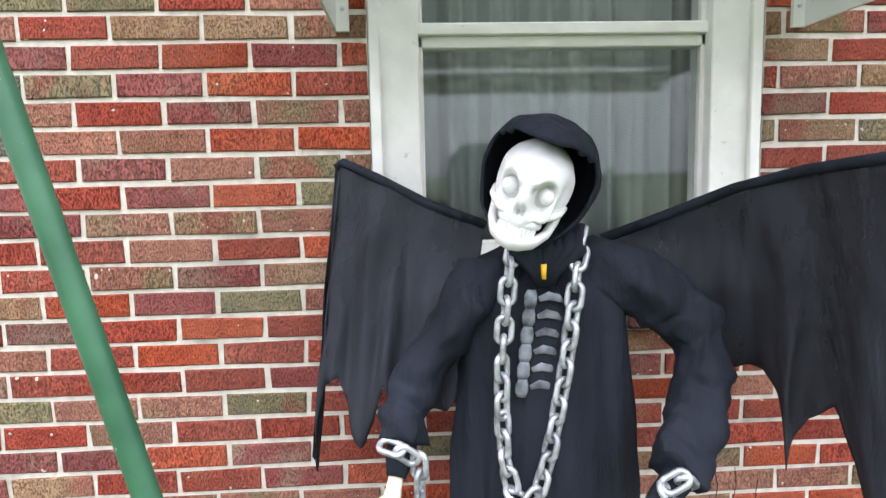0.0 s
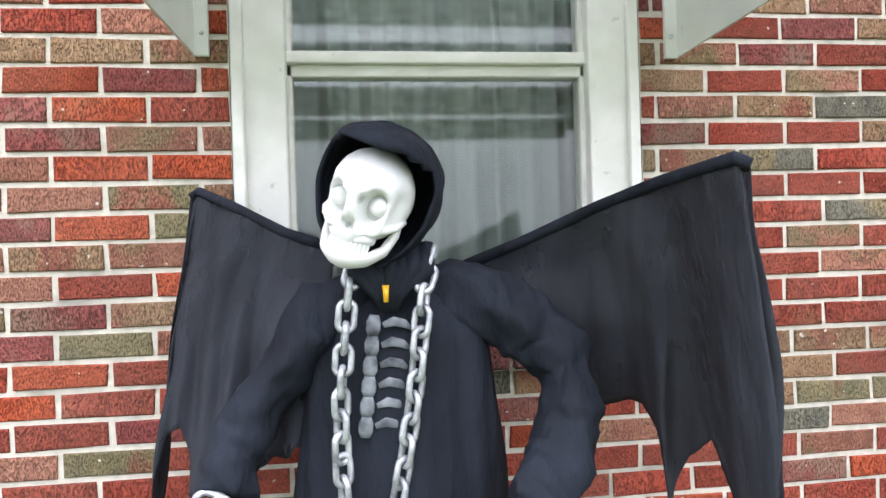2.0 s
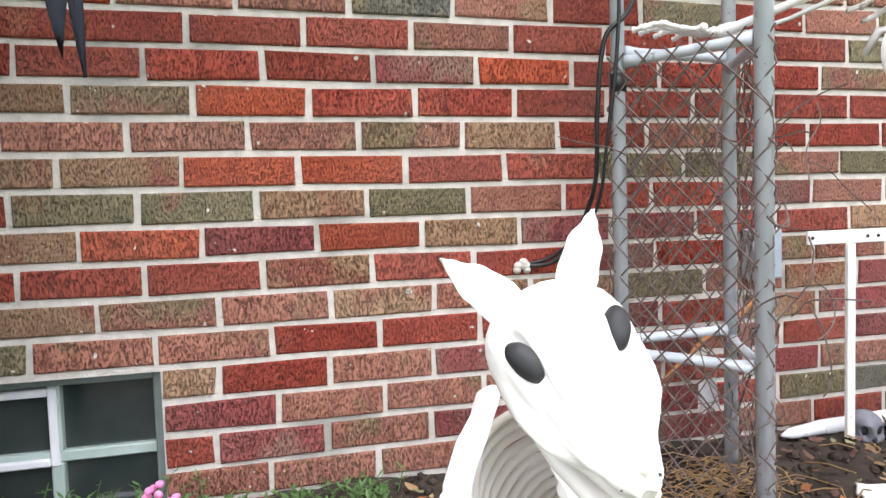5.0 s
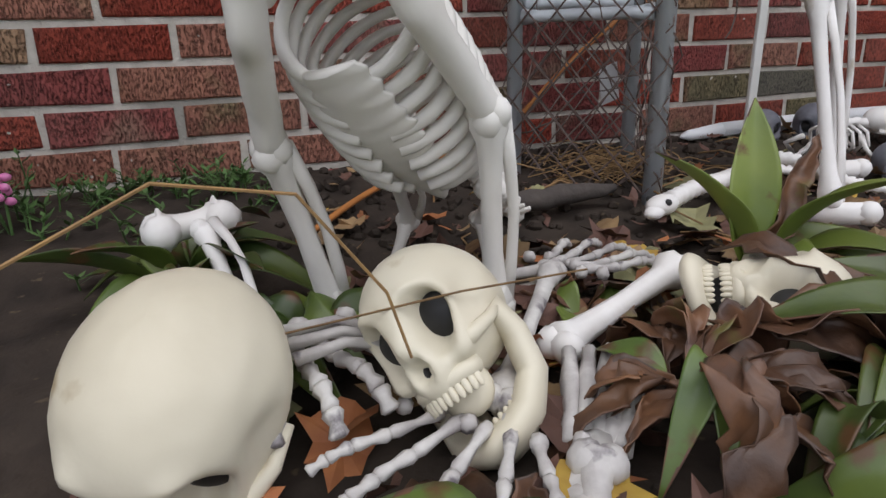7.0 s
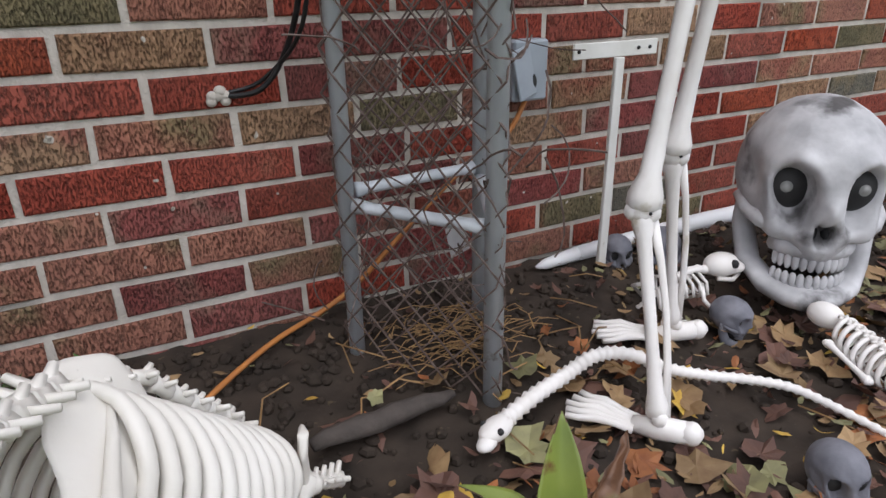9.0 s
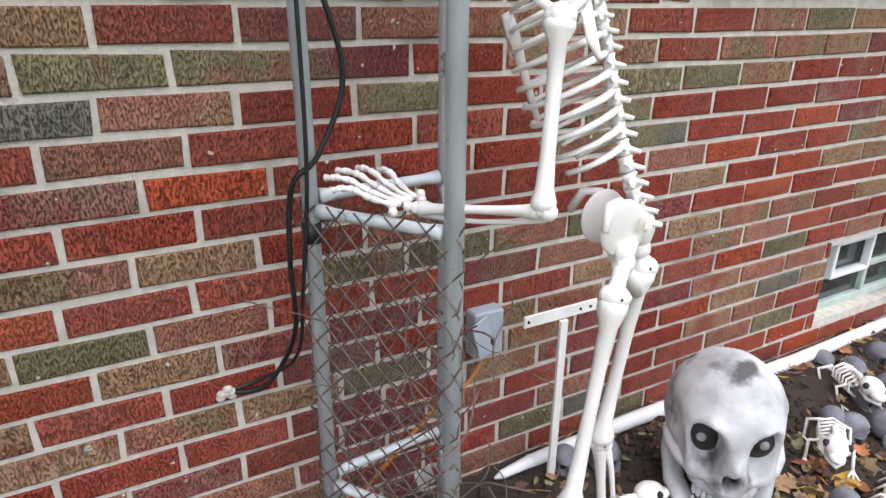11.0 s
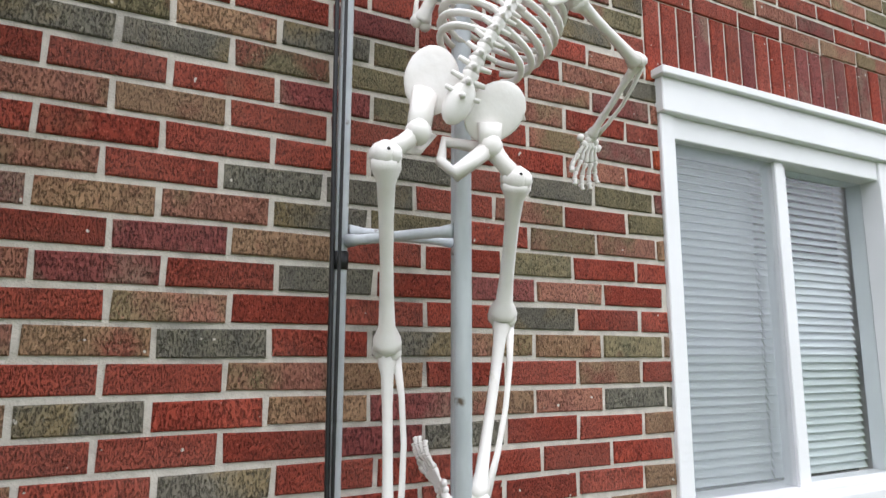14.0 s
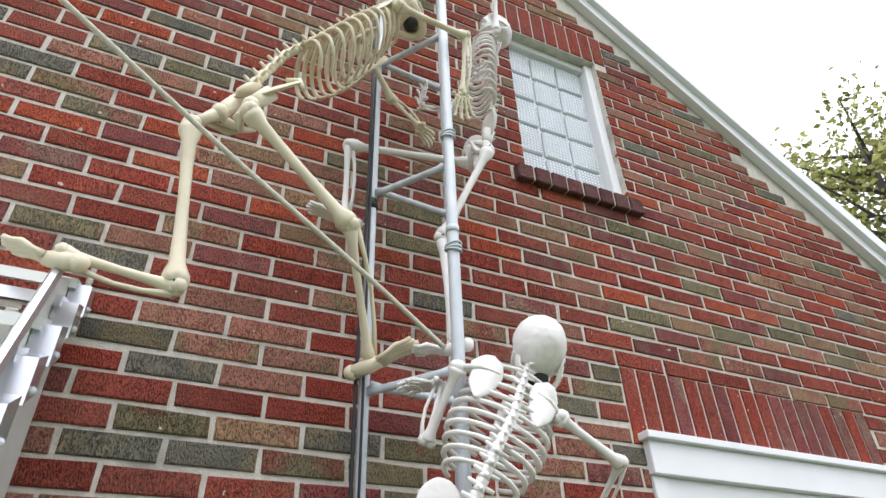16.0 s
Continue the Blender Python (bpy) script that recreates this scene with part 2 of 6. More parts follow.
DGLASS = material("dim_glass", (0.025, 0.035, 0.035), (0.05, 0.06, 0.055), rough=0.08, scale=9, spec=0.8)
LEAFG = material("hosta_leaf", (0.110, 0.145, 0.024), (0.028, 0.060, 0.014), rough=0.42, scale=9, spots=(0.10, 0.050, 0.018), spot_scale=21, spot_at=0.57, rnd=0.9, spec=0.6, bump=0.25, bump_scale=40)
LEAFB = material("withered_leaf", (0.15, 0.070, 0.032), (0.055, 0.030, 0.022), rough=0.5, scale=30, spots=(0.13, 0.11, 0.03), spot_scale=18, spot_at=0.63, rnd=0.9, bump=0.8, bump_scale=30, spec=0.5)
LEAFY = material("young_leaf", (0.215, 0.265, 0.045), (0.110, 0.160, 0.030), rough=0.42, scale=9, spots=(0.12, 0.055, 0.018), spot_scale=24, spot_at=0.62, rnd=0.6, spec=0.6, bump=0.25, bump_scale=40)
LEAFD = material("rotted_leaf", (0.045, 0.026, 0.018), (0.09, 0.05, 0.03), rough=0.5, scale=40, bump=0.6, bump_scale=50, spec=0.5)
GRASS = material("green_sprigs", (0.055, 0.12, 0.03), (0.09, 0.16, 0.05), rough=0.6, scale=40, rnd=0.6)
LAWN = material("lawn", (0.05, 0.09, 0.025), (0.08, 0.11, 0.03), rough=0.9, scale=3)
PINK = material("pink_petal", (0.62, 0.16, 0.38), (0.70, 0.30, 0.48), rough=0.6, scale=50)
DRY = [material("dry_leaf_" + k, a, b, rough=0.7, scale=40, rnd=0.7, bump=0.3, bump_scale=60) for k, a, b in (
    ("tan", (0.30, 0.20, 0.10), (0.20, 0.12, 0.06)), ("orange", (0.36, 0.14, 0.05), (0.24, 0.085, 0.035)),
    ("yellow", (0.52, 0.35, 0.06), (0.40, 0.24, 0.05)), ("brown", (0.13, 0.065, 0.045), (0.09, 0.045, 0.035)), ("green", (0.24, 0.23, 0.11), (0.16, 0.15, 0.08)))]
STRAW = material("dry_stems", (0.30, 0.18, 0.07), (0.20, 0.12, 0.06), rough=0.8, scale=60, rnd=0.6)
BARK = material("bark", (0.09, 0.075, 0.065), (0.05, 0.042, 0.038), rough=0.9, scale=25, bump=1.0, bump_scale=60)
SHINGLE = material("roof_shingle", (0.06, 0.055, 0.05), (0.09, 0.08, 0.075), rough=0.9, scale=20, bump=0.6)


# ---- mesh helpers ----
def V(*a):
    return Vector(a)


class Mesh:
    """Collects the faces of one mesh object."""

    def __init__(self):
        self.v, self.f, self.m = [], [], []

    def add(self, verts, faces, mat=0):
        o = len(self.v)
        self.v += [tuple(p) for p in verts]
        self.f += [tuple(i + o for i in q) for q in faces]
        self.m += [mat] * len(faces)

    def tube(self, pts, radii, seg=8, mat=0, flat=1.0, caps=True):
        pts = [Vector(p) for p in pts]
        if not isinstance(radii, (list, tuple)):
            radii = [radii] * len(pts)
        ring, up = [], None
        for i, p in enumerate(pts):
            d = (pts[min(i + 1, len(pts) - 1)] - pts[max(i - 1, 0)])
            d = d.normalized() if d.length > 1e-9 else Vector((0, 0, 1))
            if up is None:
                up = d.cross(Vector((0, 1, 0)) if abs(d.y) < 0.9 else Vector((1, 0, 0))).normalized()
            up = (up - d * up.dot(d)).normalized()
            s = d.cross(up)
            for k in range(seg):
                a = 2 * math.pi * k / seg
                ring.append(p + (up * math.cos(a) + s * math.sin(a) * flat) * radii[i])
        fs = []
        for i in range(len(pts) - 1):
            for k in range(seg):
                a, b = i * seg + k, i * seg + (k + 1) % seg
                fs.append((a, b, b + seg, a + seg))
        if caps:
            fs.append(tuple(range(seg - 1, -1, -1)))
            fs.append(tuple((len(pts) - 1) * seg + k for k in range(seg)))
        self.add(ring, fs, mat)

    def ball(self, c, r, rot=None, seg=12, rings=8, mat=0):
        c = Vector(c)
        r = (r, r, r) if isinstance(r, (int, float)) else r
        vs = []
        for i in range(rings + 1):
            th = math.pi * i / rings
            for k in range(seg):
                ph = 2 * math.pi * k / seg
                p = Vector((r[0] * math.sin(th) * math.cos(ph), r[1] * math.sin(th) * math.sin(ph), r[2] * math.cos(th)))
                vs.append(c + (rot @ p if rot else p))
        fs = [(i * seg + k, (i + 1) * seg + k, (i + 1) * seg + (k + 1) % seg, i * seg + (k + 1) % seg) for i in range(rings) for k in range(seg)]
        self.add(vs, fs, mat)

    def box(self, lo, hi, bev=0.0, mat=0, rot=None, at=None):
        """A box with chamfered edges, if rot is given turned about at."""
        lo, hi = Vector(lo), Vector(hi)
        if bev <= 0:
            vs = [Vector((x, y, z)) for x in (lo.x, hi.x) for y in (lo.y, hi.y) for z in (lo.z, hi.z)]
            fs = [(0, 1, 3, 2), (4, 6, 7, 5), (0, 4, 5, 1), (2, 3, 7, 6), (0, 2, 6, 4), (1, 5, 7, 3)]
        else:
            b = bmesh.new()
            bmesh.ops.create_cube(b, size=1)
            for q in b.verts:
                q.co = Vector((lo[k] + (q.co[k] + 0.5) * (hi[k] - lo[k]) for k in range(3)))
            bmesh.ops.bevel(b, geom=b.edges[:], offset=bev, segments=1, affect="EDGES")
            b.verts.index_update()
            vs, fs = [q.co.copy() for q in b.verts], [[q.index for q in g.verts] for g in b.faces]
            b.free()
        if rot is not None:
            vs = [at + rot @ (p - at) for p in vs]
        self.add(vs, fs, mat)

    def data(self, name, mats, smooth=False):
        me = bpy.data.meshes.new(name)
        me.from_pydata(self.v, [], self.f)
        for m in mats:
            me.materials.append(m)
        me.polygons.foreach_set("material_index", self.m)
        if smooth:
            me.polygons.foreach_set("use_smooth", [True] * len(self.f))
        me.update()
        return me


def part(name, mesh, mats, parent=None, label="", smooth=False, kind=""):
    """Links a mesh as one object, under a thing or a part where one is given."""
    mats = mats if isinstance(mats, (list, tuple)) else [mats]
    ob = new(name, mesh.data(name, mats, smooth))
    if parent is not None:
        ob.parent = parent
        top = parent
        shift = Matrix.Identity(4)
        while top is not None:
            if top.parent is None:
                shift = Matrix.Translation(-Vector(top.location))
            top = top.parent
        ob.matrix_parent_inverse = shift if parent.parent is None else Matrix.Identity(4)
    return tagged(ob, label=label, kind=kind)


def thing(name, at, label, category, group="", kind=""):
    ob = new(name)
    ob.empty_display_size = 0.05
    ob.location = at
    return tagged(ob, label=label, category=category, group=group, kind=kind)


def smoothstep(a, b, x):
    t = max(0.0, min(1.0, (x - a) / (b - a)))
    return t * t * (3 - 2 * t)


# ---- the house wall ----
C, W = 0.0667, 0.2127
RAKE = lambda x: 4.932 - 0.75 * (x - 2.953)  # the wall's upper edge under the gable
APEX_X, LEFT, RIGHT, BOTTOM = 0.75, -2.2, 6.6, -0.35
WIN1 = (-0.117, 0.875, 1.306, 2.72)
WIN2 = (2.64, 3.79, 1.342, 2.64)
WIN3 = (2.33, 2.85, 3.68, 4.58)
BWIN1 = (0.30, 0.77, 0.03, 0.326)
BWIN2 = (3.46, 4.10, 0.16, 0.445)
OPEN = [WIN1, WIN2, WIN3, BWIN1, BWIN2]


def top_at(x):
    return RAKE(max(x, 2 * APEX_X - x))


wall = Mesh()
DEPTH = 0.22
xs = sorted({LEFT, APEX_X, RIGHT, *(v for o in OPEN for v in o[:2])})
for x0, x1 in zip(xs, xs[1:]):
    z = BOTTOM
    holes = sorted([o for o in OPEN if o[0] <= x0 + 1e-6 and o[1] >= x1 - 1e-6], key=lambda o: o[2])
    for o in holes + [None]:
        zt = (o[2], o[2]) if o else (top_at(x0), top_at(x1))
        wall.add([(x0, 0.003, z), (x1, 0.003, z), (x1, 0.003, zt[1]), (x0, 0.003, zt[0]), (x0, DEPTH, z), (x1, DEPTH, z), (x1, DEPTH, zt[1]), (x0, DEPTH, zt[0])],
                 [(0, 1, 2, 3), (5, 4, 7, 6), (3, 2, 6, 7), (4, 5, 1, 0), (4, 0, 3, 7), (1, 5, 6, 2)])
        z = o[3] if o else z
wall_ob = tagged(part("wall_south", wall, MORTAR), "red and tan brick gable wall with pale mortar joints", "wall", kind="structure")

# Closing walls and floor of the room behind the windows, its dimness put into a near-black colour
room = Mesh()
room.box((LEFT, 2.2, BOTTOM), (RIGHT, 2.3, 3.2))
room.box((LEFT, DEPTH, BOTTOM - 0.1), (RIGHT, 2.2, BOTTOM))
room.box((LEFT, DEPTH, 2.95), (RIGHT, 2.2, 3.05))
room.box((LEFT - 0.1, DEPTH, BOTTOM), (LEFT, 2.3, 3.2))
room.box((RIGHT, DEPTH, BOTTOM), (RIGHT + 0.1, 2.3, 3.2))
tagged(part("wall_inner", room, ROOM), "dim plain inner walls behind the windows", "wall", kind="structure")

# Head joints of the courses, in brick lengths
BOND = [.05, .53, .06, .62, .11, .59, .14, .54, .03, .51, .89, .46, .01, .62, .99, .41, .96, .48, .93, .35, .85, .33, .88, .39, .91, .30, .92, .30, .92, .34, .89, .26,
        .78, .25, .81, .27, .82, .26, .79, .22, .67, .22, .66]
SOLDIER2 = (2.60, 3.86, 2.643, 2.875)
SOLDIER3 = (2.27, 2.92, 4.583, 4.80)
SILL1 = (-0.16, 0.90, 1.205, 1.305)
SILL2 = (2.63, 3.84, 1.243, 1.341)
SILL3 = (2.27, 2.89, 3.59, 3.68)
TAKEN = OPEN + [SOLDIER2, SOLDIER3, SILL1, SILL2, SILL3]
rng = random.Random(7)
# Firing colours of the bricks by course: the first brick's number in its row, then a letter for each
COURSE = {0: (4, "MPMPMPM"), 1: (2, "MPPPMRMP"), 2: (2, "MRMPMPMR"), 3: (2, "RMPPPMRMP"), 4: (2, "PTRPMRMPR"), 5: (2, "PPRRRMRTM"), 6: (2, "TPPTPTGPTM"), 7: (2, "RRTRRMRPT"),
          8: (2, "TOMOTMMRRT"), 9: (2, "GGTGPRRMP"), 10: (2, "TOORRGGPG"), 11: (2, "PPPPTRPRR"), 12: (2, "TPORRRRRRR"), 13: (2, "RRRMORRRGS"), 14: (2, "RRRPRRRRGR"),
          15: (4, "PSPRGRPGG"), 16: (4, "TGGMRPTR"), 17: (4, "RTRMPTPR"), 18: (4, "TTTPRTMP"), 19: (4, "RRRRMTRPP"), 20: (4, "RRRMRPPR"), 21: (4, "RRPSRRPT"), 22: (4, "RPRRRRRT"), 23: (4, "PRSRRRRR"),
          24: (4, "RRRMSRRT"), 25: (4, "TSRTMTPSS"), 26: (4, "RRPTRRTR"), 27: (4, "PTSRSPTG"), 28: (4, "RPRRRSRR"), 29: (4, "PMRSRMPR"), 30: (4, "RMTRRGRR"), 31: (4, "MTPSGRPP"), 32: (4, "PRSSRPRG"),
          33: (4, "RRRRSRSG"), 34: (4, "PTRRRRPR"), 35: (4, "RRRMGRPM"), 36: (4, "SSGGRPRR"), 37: (4, "RGTSGRPM"), 38: (4, "RRRMRRPS"), 39: (4, "RSPRRMRP"), 40: (4, "SPPRRRSR"), 41: (4, "RPPRMRRG"),
          42: (4, "RPRRPRMS"), 43: (4, "SRRPRTRR"), 44: (4, "PMRRSRPR"), 45: (4, "RTRPRRMR")}


def brick_key(k, number):
    first, letters = COURSE.get(k, (0, ""))
    if 0 <= number - first < len(letters):
        return letters[number - first]
    return rng.choices(BKEYS, (38, 13, 12, 17, 11, 7, 2))[0]


def brick_faces(x0, x1, z0, z1, y0=-0.003, deep=0.02, bev=0.003):
    """One brick: a face with a worn edge round it and sides that run into the mortar."""
    e = bev
    vs = [(x0 + e, y0, z0 + e), (x1 - e, y0, z0 + e), (x1 - e, y0, z1 - e), (x0 + e, y0, z1 - e),
          (x0, y0 + e * 0.8, z0), (x1, y0 + e * 0.8, z0), (x1, y0 + e * 0.8, z1), (x0, y0 + e * 0.8, z1),
          (x0, y0 + deep, z0), (x1, y0 + deep, z0), (x1, y0 + deep, z1), (x0, y0 + deep, z1)]
    fs = [(0, 1, 2, 3)]
    for a in (0, 4):
        fs += [(a + 4 + k, a + 4 + (k + 1) % 4, a + (k + 1) % 4, a + k) for k in range(4)]
    return vs, fs


def worn(vs, fs):
    """The same brick with uneven corners."""
    d = [(rng.gauss(0, 0.0013), 0, rng.gauss(0, 0.0014)) for k in range(4)]
    return [(v[0] + d[i % 4][0], v[1], v[2] + d[i % 4][2]) for i, v in enumerate(vs)], fs


JOINT = 0.0125
far_bricks, near_bricks, piece_mesh = Mesh(), [], {}
for k in range(-2, 92):
    z0, z1 = k * C + JOINT / 2, (k + 1) * C - JOINT / 2
    off = BOND[k] if 0 <= k < len(BOND) else (0.64 if k % 2 == 0 else 0.20)
    n0 = math.floor((LEFT / W) - off)
    split = 15 <= k <= 40
    left_off = 0.13 if k % 2 == 0 else 0.60
    row = [(n, (n + off) * W, (n + 1 + off) * W) for n in range(n0, n0 + 44)]
    if split:
        row = [(-9, a, min(b, 0.35)) for a, b in [((n + left_off) * W, (n + 1 + left_off) * W) for n in range(n0, n0 + 44)] if a < 0.33] + [(n, max(a, 0.35), b) for n, a, b in row if b > 0.37]
    if k == 39:
        z1 -= 0.009  # a broad repaired bed joint
    for number, a, b in row:
        x0, x1 = a + JOINT / 2, b - JOINT / 2
        key = brick_key(k, number)
        spans = [(x0, x1)]
        for a, b, lo, hi in TAKEN:
            if z1 > lo + 0.012 and z0 < hi - 0.012:
                cut = []
                for p, q in spans:
                    if q <= a or p >= b:
                        cut.append((p, q))
                    else:
                        cut += [s for s in ((p, a - 0.002), (b + 0.002, q)) if s[1] - s[0] > 0.012]
                spans = cut
        for p, q in spans:
            if q < LEFT or p > RIGHT or z1 > top_at(p) or z1 > top_at(q):
                continue
            whole = q - p > W - JOINT - 0.001
            if whole and 0.98 < p < 2.20 and 3 <= k <= 44 and len(near_bricks) < 300:
                near_bricks.append((key, p, z0))
                kind = (key, rng.randrange(4))
                near_bricks[-1] = (kind, p, z0)
                if kind not in piece_mesh:
                    pm = Mesh()
                    pm.add(*worn(*brick_faces(0, W - JOINT, 0, C - JOINT)))
                    piece_mesh[kind] = pm.data("brick", [BRICK[key]])
            else:
                far_bricks.add(*worn(*brick_faces(p, q, z0, z1, y0=-0.003 + rng.uniform(-0.0012, 0.0012))), mat=BKEYS.index(key))
# upright bricks over the windows, bricks on edge under them
for a, b, lo, hi in (SOLDIER2, SOLDIER3):
    n = round((b - a) / 0.0715)
    for i in range(n):
        x = a + (b - a) * i / n
        far_bricks.add(*brick_faces(x + 0.005, x + (b - a) / n - 0.005, lo + 0.004, hi - 0.006), mat=BKEYS.index(rng.choice("RRRM")))
ob = part("bricks_joined", far_bricks, list(BRICK.values()), wall_ob, "rows of red, pink and olive bricks", kind="stuff")
for key, x, z in near_bricks:
    b = new("brick", piece_mesh[key])
    b.location = (x, rng.uniform(-0.0012, 0.0012), z)
    b.parent = wall_ob


def brick_sill(name, x0, x1, z0, z1, proud, label):
    sill = thing(name, ((x0 + x1) / 2, 0, z0), label, "window sill", kind="structure")
    n = round((x1 - x0) / 0.0735)
    w = (x1 - x0) / n
    bed = Mesh()
    bed.box((x0 + 0.014, -proud + 0.009, z0 + 0.008), (x1 - 0.014, 0.10, z1 - 0.018))
    part("mortar_bed", bed, MORTAR, sill)
    for i in range(n):
        m = Mesh()
        a = x0 + i * w + 0.004
        drop = 0.014
        m.box((a, -proud + rng.uniform(-0.002, 0.002), z0), (a + w - 0.008, 0.09, z1), bev=0.005)
        m.v = [(x, y, z - (drop if y < 0 and z > (z0 + z1) / 2 else 0)) for x, y, z in m.v]
        part("brick", m, SILLBRICK, sill)


brick_sill("sill_1", *SILL1, 0.035, "sloping sill of bricks on edge under the window")
brick_sill("sill_2", *SILL2, 0.035, "dark red sill of bricks on edge")
brick_sill("sill_3", *SILL3, 0.035, "dark red sill of bricks on edge, high up")

# gable board and roof edge
for side in (1, -1):
    def px(x):
        return x if side == 1 else 2 * APEX_X - x
    rake = Mesh()
    for y0, y1, lo, hi in ((-0.045, 0.0, -0.02, 0.13), (-0.075, -0.045, 0.06, 0.15)):
        vs = [(px(x), y, RAKE(x) + h) for x in (APEX_X, RIGHT + 0.5) for y in (y0, y1) for h in (lo, hi)]
        rake.add(vs, [(0, 1, 3, 2), (4, 6, 7, 5), (0, 4, 5, 1), (2, 3, 7, 6), (0, 2, 6, 4), (1, 5, 7, 3)])
    tagged(part("trim_gable", rake, VINYL), "white painted board along the sloping gable edge", "roof trim", kind="structure")
    roof = Mesh()
    vs = [(px(x), y, RAKE(x) + h) for x in (APEX_X, RIGHT + 0.6) for y in (-0.044, 5.0) for h in (0.151, 0.175)]
    roof.add(vs, [(0, 1, 3, 2), (4, 6, 7, 5), (0, 4, 5, 1), (2, 3, 7, 6), (0, 2, 6, 4), (1, 5, 7, 3)])
    tagged(part("roof", roof, SHINGLE), "dark shingle roof slope above the gable", "roof", kind="structure")


# ---- windows ----
def bars(parent, name, mat, spec, bev=0.003, label=""):
    for lo, hi in spec:
        m = Mesh()
        m.box(lo, hi, bev=bev)
        part(name, m, mat, parent, label)


def pane(parent, lo, hi, mat=None):
    m = Mesh()
    m.box(lo, hi)
    p = part("pane", m, mat or GLASS, parent)
    p.visible_shadow = False
    return p


x0, x1, z0, z1 = WIN1
w = thing("window_1", ((x0 + x1) / 2, 0.05, z0), "old white wooden sash window with worn paint and sheer curtains", "window", kind="structure")
bars(w, "window_frame", WHITE, [((x0, 0.02, z0), (x0 + 0.125, 0.15, z1)), ((x1 - 0.125, 0.02, z0), (x1, 0.15, z1)), ((x0 + 0.125, 0.02, z1 - 0.1), (x1 - 0.125, 0.15, z1)),
                                ((x0 + 0.125, 0.0, z0), (x1 - 0.125, 0.15, z0 + 0.075))])
bars(w, "brick_mould", WHITE, [((x0 + 0.002, 0.0, z0), (x0 + 0.03, 0.02, z1)), ((x1 - 0.03, 0.0, z0), (x1 - 0.002, 0.02, z1))])
bars(w, "meeting_rail", WHITE, [((x0 + 0.118, 0.045, 1.955), (x1 - 0.118, 0.10, 1.985)), ((x0 + 0.118, 0.06, 1.925), (x1 - 0.118, 0.11, 1.955))])
bars(w, "sash_stile", WHITE, [((x0 + 0.118, 0.06, z0 + 0.07), (x0 + 0.136, 0.11, z1 - 0.1)), ((x1 - 0.136, 0.06, z0 + 0.07), (x1 - 0.118, 0.11, z1 - 0.1)),
                              ((x0 + 0.136, 0.06, z0 + 0.07), (x1 - 0.136, 0.11, z0 + 0.125))])
pane(w, (x0 + 0.136, 0.082, z0 + 0.12), (x1 - 0.136, 0.086, 1.93))
pane(w, (x0 + 0.136, 0.082, 1.98), (x1 - 0.136, 0.086, z1 - 0.1))
cur = Mesh()
NC = 150
vs = []
for i in range(NC + 1):
    x = x0 + 0.06 + (x1 - x0 - 0.12) * i / NC
    u = i / NC
    y = 0.24 + 0.018 * math.sin(u * 52 + 2.0 * math.sin(u * 9)) + 0.012 * math.sin(u * 97)
    vs += [(x, y, z0 + 0.02), (x + 0.004 * math.sin(i), y + 0.004, z1)]
cur.add(vs, [(2 * i, 2 * i + 2, 2 * i + 3, 2 * i + 1) for i in range(NC)])
cu = tagged(part("curtain", cur, CURTAIN, smooth=True), "pale greenish sheer curtain hanging in folds behind the glass", "curtain")
cu.modifiers.new("thick", "SOLIDIFY").thickness = 0.003

x0, x1, z0, z1 = WIN2
w = thing("window_2", ((x0 + x1) / 2, 0.05, z0), "white vinyl sliding window with closed blinds", "window", kind="structure")
bars(w, "window_frame", VINYL, [((x0, -0.012, z0), (x0 + 0.055, 0.12, z1 - 0.13)), ((x1 - 0.085, -0.012, z0), (x1, 0.12, z1 - 0.13)),
                                ((x0 + 0.055, -0.012, z0), (x1 - 0.085, 0.115, z0 + 0.075)), ((x0 + 0.055, -0.004, z1 - 0.20), (x1 - 0.085, 0.12, z1 - 0.13))])
bars(w, "head_trim", VINYL, [((x0 - 0.005, -0.03, z1 - 0.13), (x1 + 0.02, 0.12, z1 - 0.025)), ((x0 - 0.02, -0.05, z1 - 0.025), (x1 + 0.05, 0.12, z1))])
bars(w, "window_sill", VINYL, [((x0 + 0.004, -0.03, z0 + 0.002), (x1 - 0.004, -0.012, z0 + 0.05))])
xm = x0 + 0.55
bars(w, "sash_stile", VINYL, [((xm - 0.03, 0.01, z0 + 0.075), (xm + 0.012, 0.07, z1 - 0.20)), ((xm + 0.014, 0.03, z0 + 0.075), (xm + 0.05, 0.09, z1 - 0.20))])
pane(w, (x0 + 0.055, 0.04, z0 + 0.075), (xm - 0.03, 0.044, z1 - 0.2))
pane(w, (xm + 0.05, 0.06, z0 + 0.075), (x1 - 0.085, 0.064, z1 - 0.2))
bl = thing("window_blind", ((x0 + x1) / 2, 0.13, z0 + 0.08), "white closed horizontal slat blind behind the glass", "blind")
n = 40
for i in range(n):
    z = z0 + 0.08 + (z1 - z0 - 0.25) * i / n
    for a, b, tilt in ((x0 + 0.06, xm + 0.008, -28), (xm + 0.016, x1 - 0.09, -30 - 14 * (i > 26))):
        m = Mesh()
        m.box((a, 0.13, z), (b, 0.132, z + 0.031), rot=Matrix.Rotation(radians(tilt), 3, "X"), at=V(0, 0.13, z))
        part("slat", m, BLIND, bl)
SCREEN = veil(material("insect_screen", (0.52, 0.55, 0.58), (0.48, 0.51, 0.54), rough=0.7, scale=3), 0.80)
m = Mesh()
